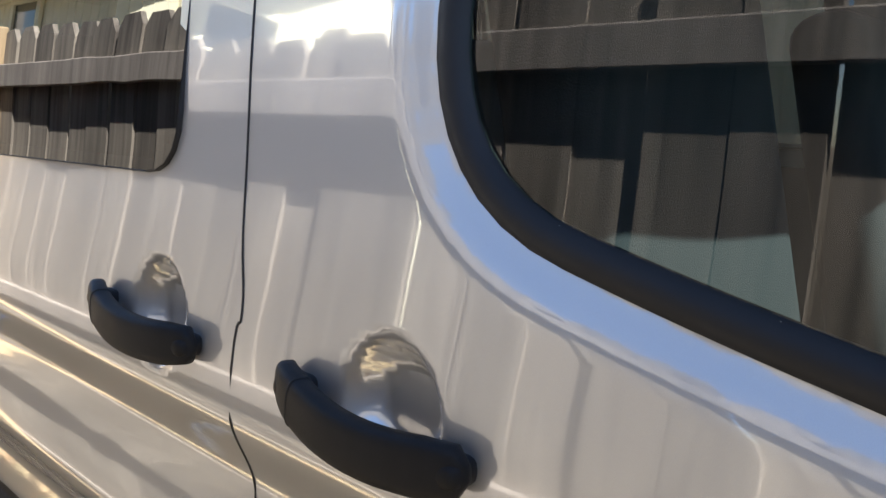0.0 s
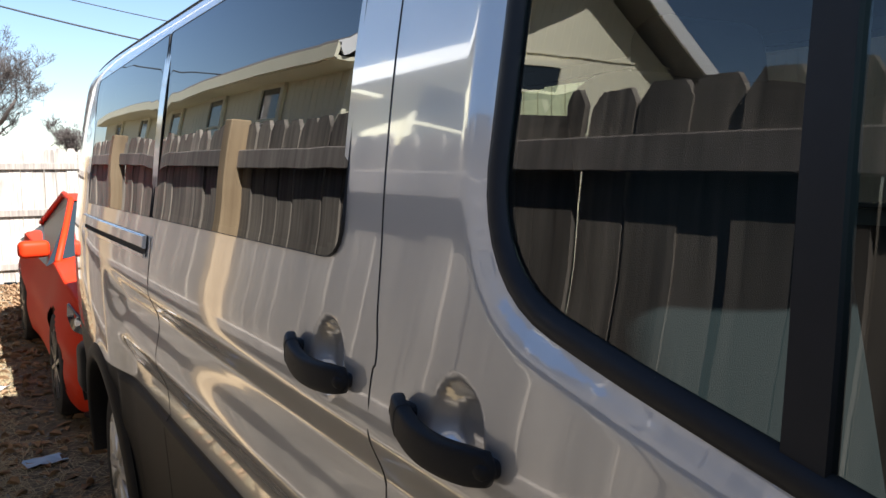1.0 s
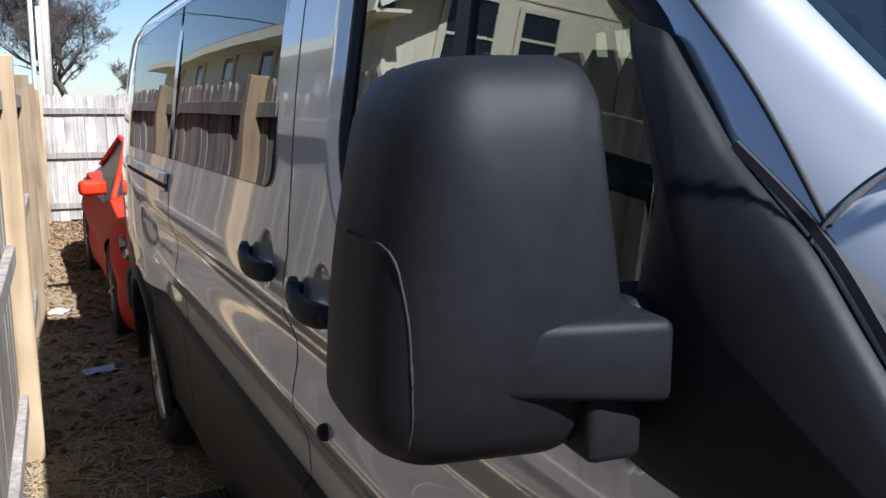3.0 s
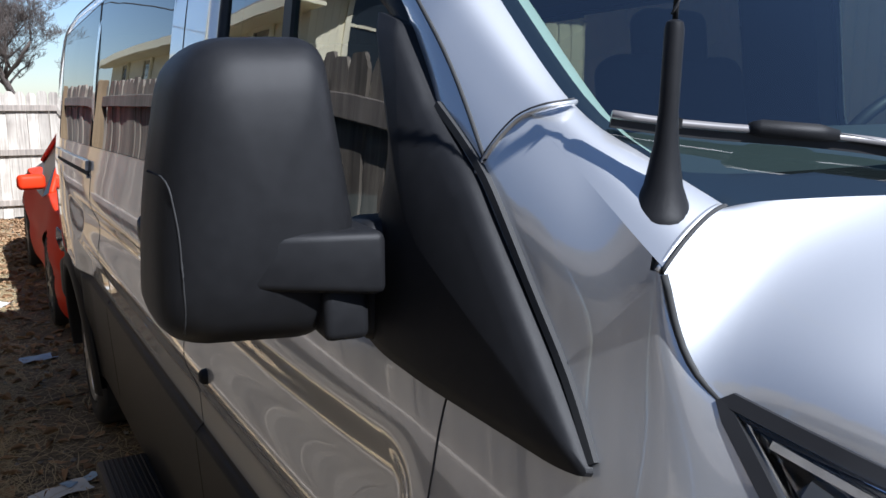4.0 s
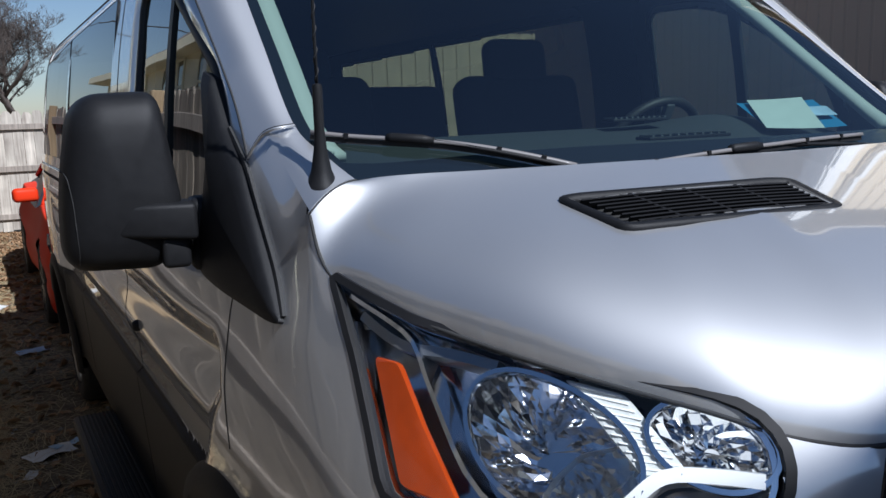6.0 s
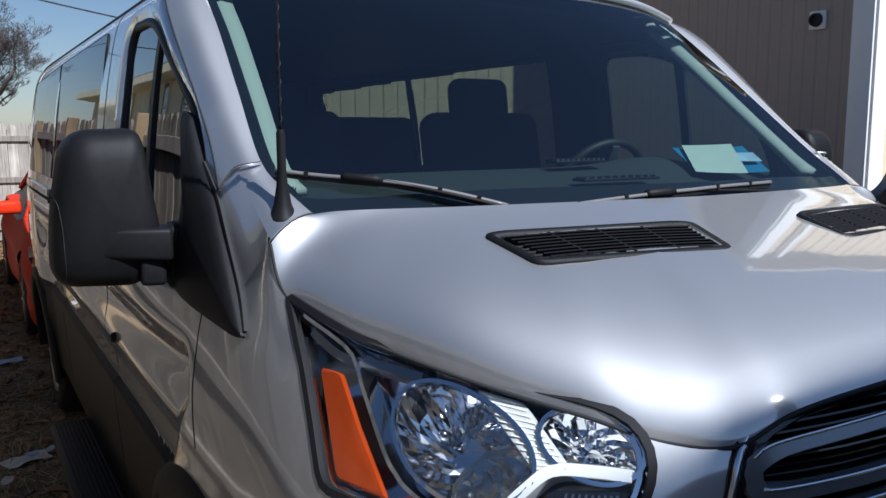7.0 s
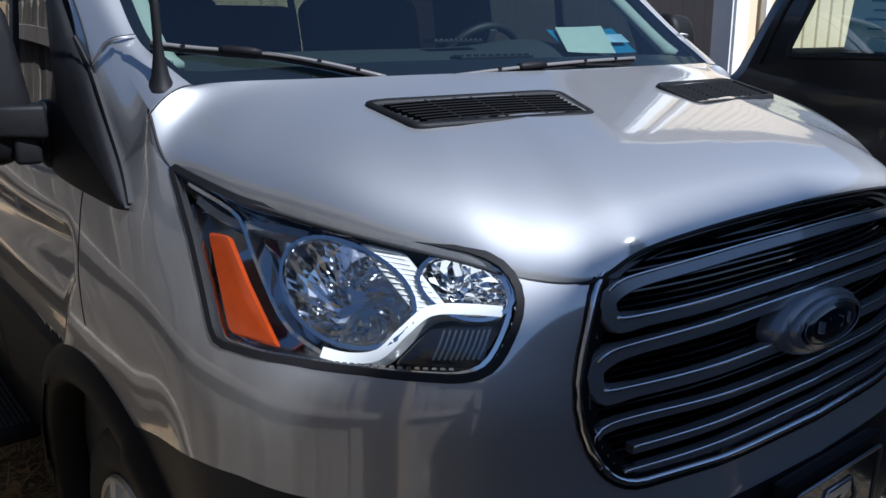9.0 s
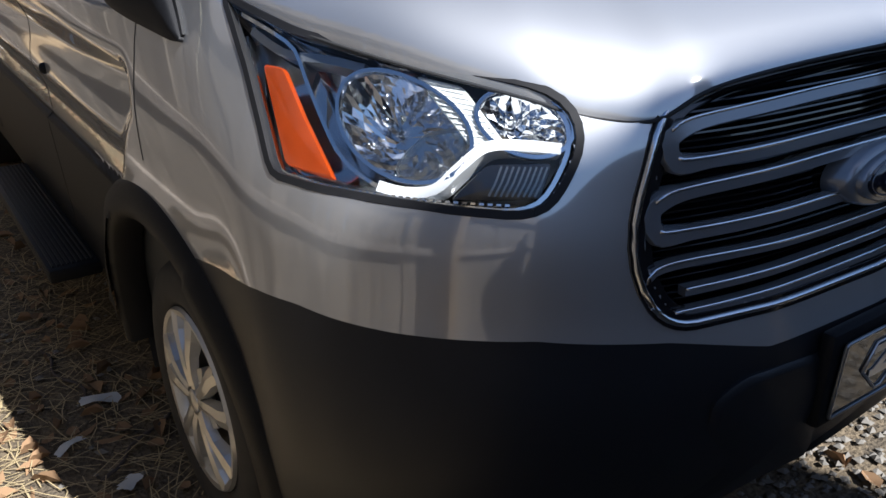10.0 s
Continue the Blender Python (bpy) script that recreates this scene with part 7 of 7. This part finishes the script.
scatter("straw", "pale dry grass stems strewn over the earth", STRAW, 3200, lambda r: (r.uniform(-1.66, -0.75), r.uniform(-0.5, 6.5)) if r.random() < 0.8 else (r.uniform(-1.5, 0), r.uniform(6, 13.5)), straw, 4, "straw")
scatter("straw", "pale dry grass along the foot of the fence", STRAW, 6500, fence_foot, straw, 14, "straw")
scatter("gravel", "loose grey gravel in front of the van", PEBBLE, 9000, lambda r: (r.uniform(-0.9, 2.2), r.uniform(-1.25, 1.6)), stone, 5, "gravel")
scatter("small_stones", "small stones trodden into the yard", PEBBLE, 900, alley, stone, 6, "stones")


def scrap(x, y, w, l, turn, mat, label, seed):
    rng = random.Random(seed)
    bm = bmesh.new()
    bmesh.ops.create_grid(bm, x_segments=6, y_segments=6, size=0.5, matrix=pose(x, y, 0.02, 0, 0, turn) @ Matrix.Diagonal((w, l, 1, 1)))
    for v in bm.verts:
        v.co.z += 0.018 * noise.noise(v.co * 14 + Vector((seed, 0, 0)))
        v.co.x += rng.uniform(-0.008, 0.008)
    return tagged(part("paper_scrap", bm, mat, smooth=True), label, "litter", group="litter on the ground")


scrap(-1.20, 3.95, 0.22, 0.13, 20, LITTER, "torn grey paper scrap on the ground", 1)
scrap(-1.12, 4.02, 0.16, 0.06, 30, PRINTPALE, "crumpled blue and white printed leaflet", 2)
scrap(-1.30, 3.7, 0.10, 0.05, 70, LITTER, "torn grey paper scrap on the ground", 3)
scrap(-1.22, 1.55, 0.09, 0.03, 25, LITTER, "thin pale bark strip on the ground", 4)
scrap(-1.08, 1.75, 0.12, 0.05, -15, LITTER, "torn grey paper scrap on the ground", 5)
scrap(-1.12, 1.28, 0.07, 0.05, 40, LITTER, "pale bark chip on the ground", 6)
scrap(-1.25, 1.22, 0.05, 0.03, 10, PRINTPALE, "small blue wrapper on the ground", 7)
scrap(-1.15, 6.1, 0.2, 0.14, 10, PRINTPALE, "crumpled blue and white printed leaflet", 8)
scrap(-1.33, 7.9, 0.22, 0.14, 60, LITTER, "torn grey paper scrap on the ground", 9)
for x, y, a, L in ((-1.05, 1.45, 40, 0.35), (-1.15, 2.0, 100, 0.4), (-1.25, 3.4, 70, 0.3), (-1.1, 5.2, 20, 0.4)):
    pts = [(x + L * (t - 0.5) * math.cos(radians(a)) + 0.02 * math.sin(9 * t), y + L * (t - 0.5) * math.sin(radians(a)), 0.014) for t in np.linspace(0, 1, 9)]
    tagged(tube("fallen_twig", pts, 0.006, BARK, None, k=5), "thin fallen twig on the bare earth", "twig", group="fallen twigs")
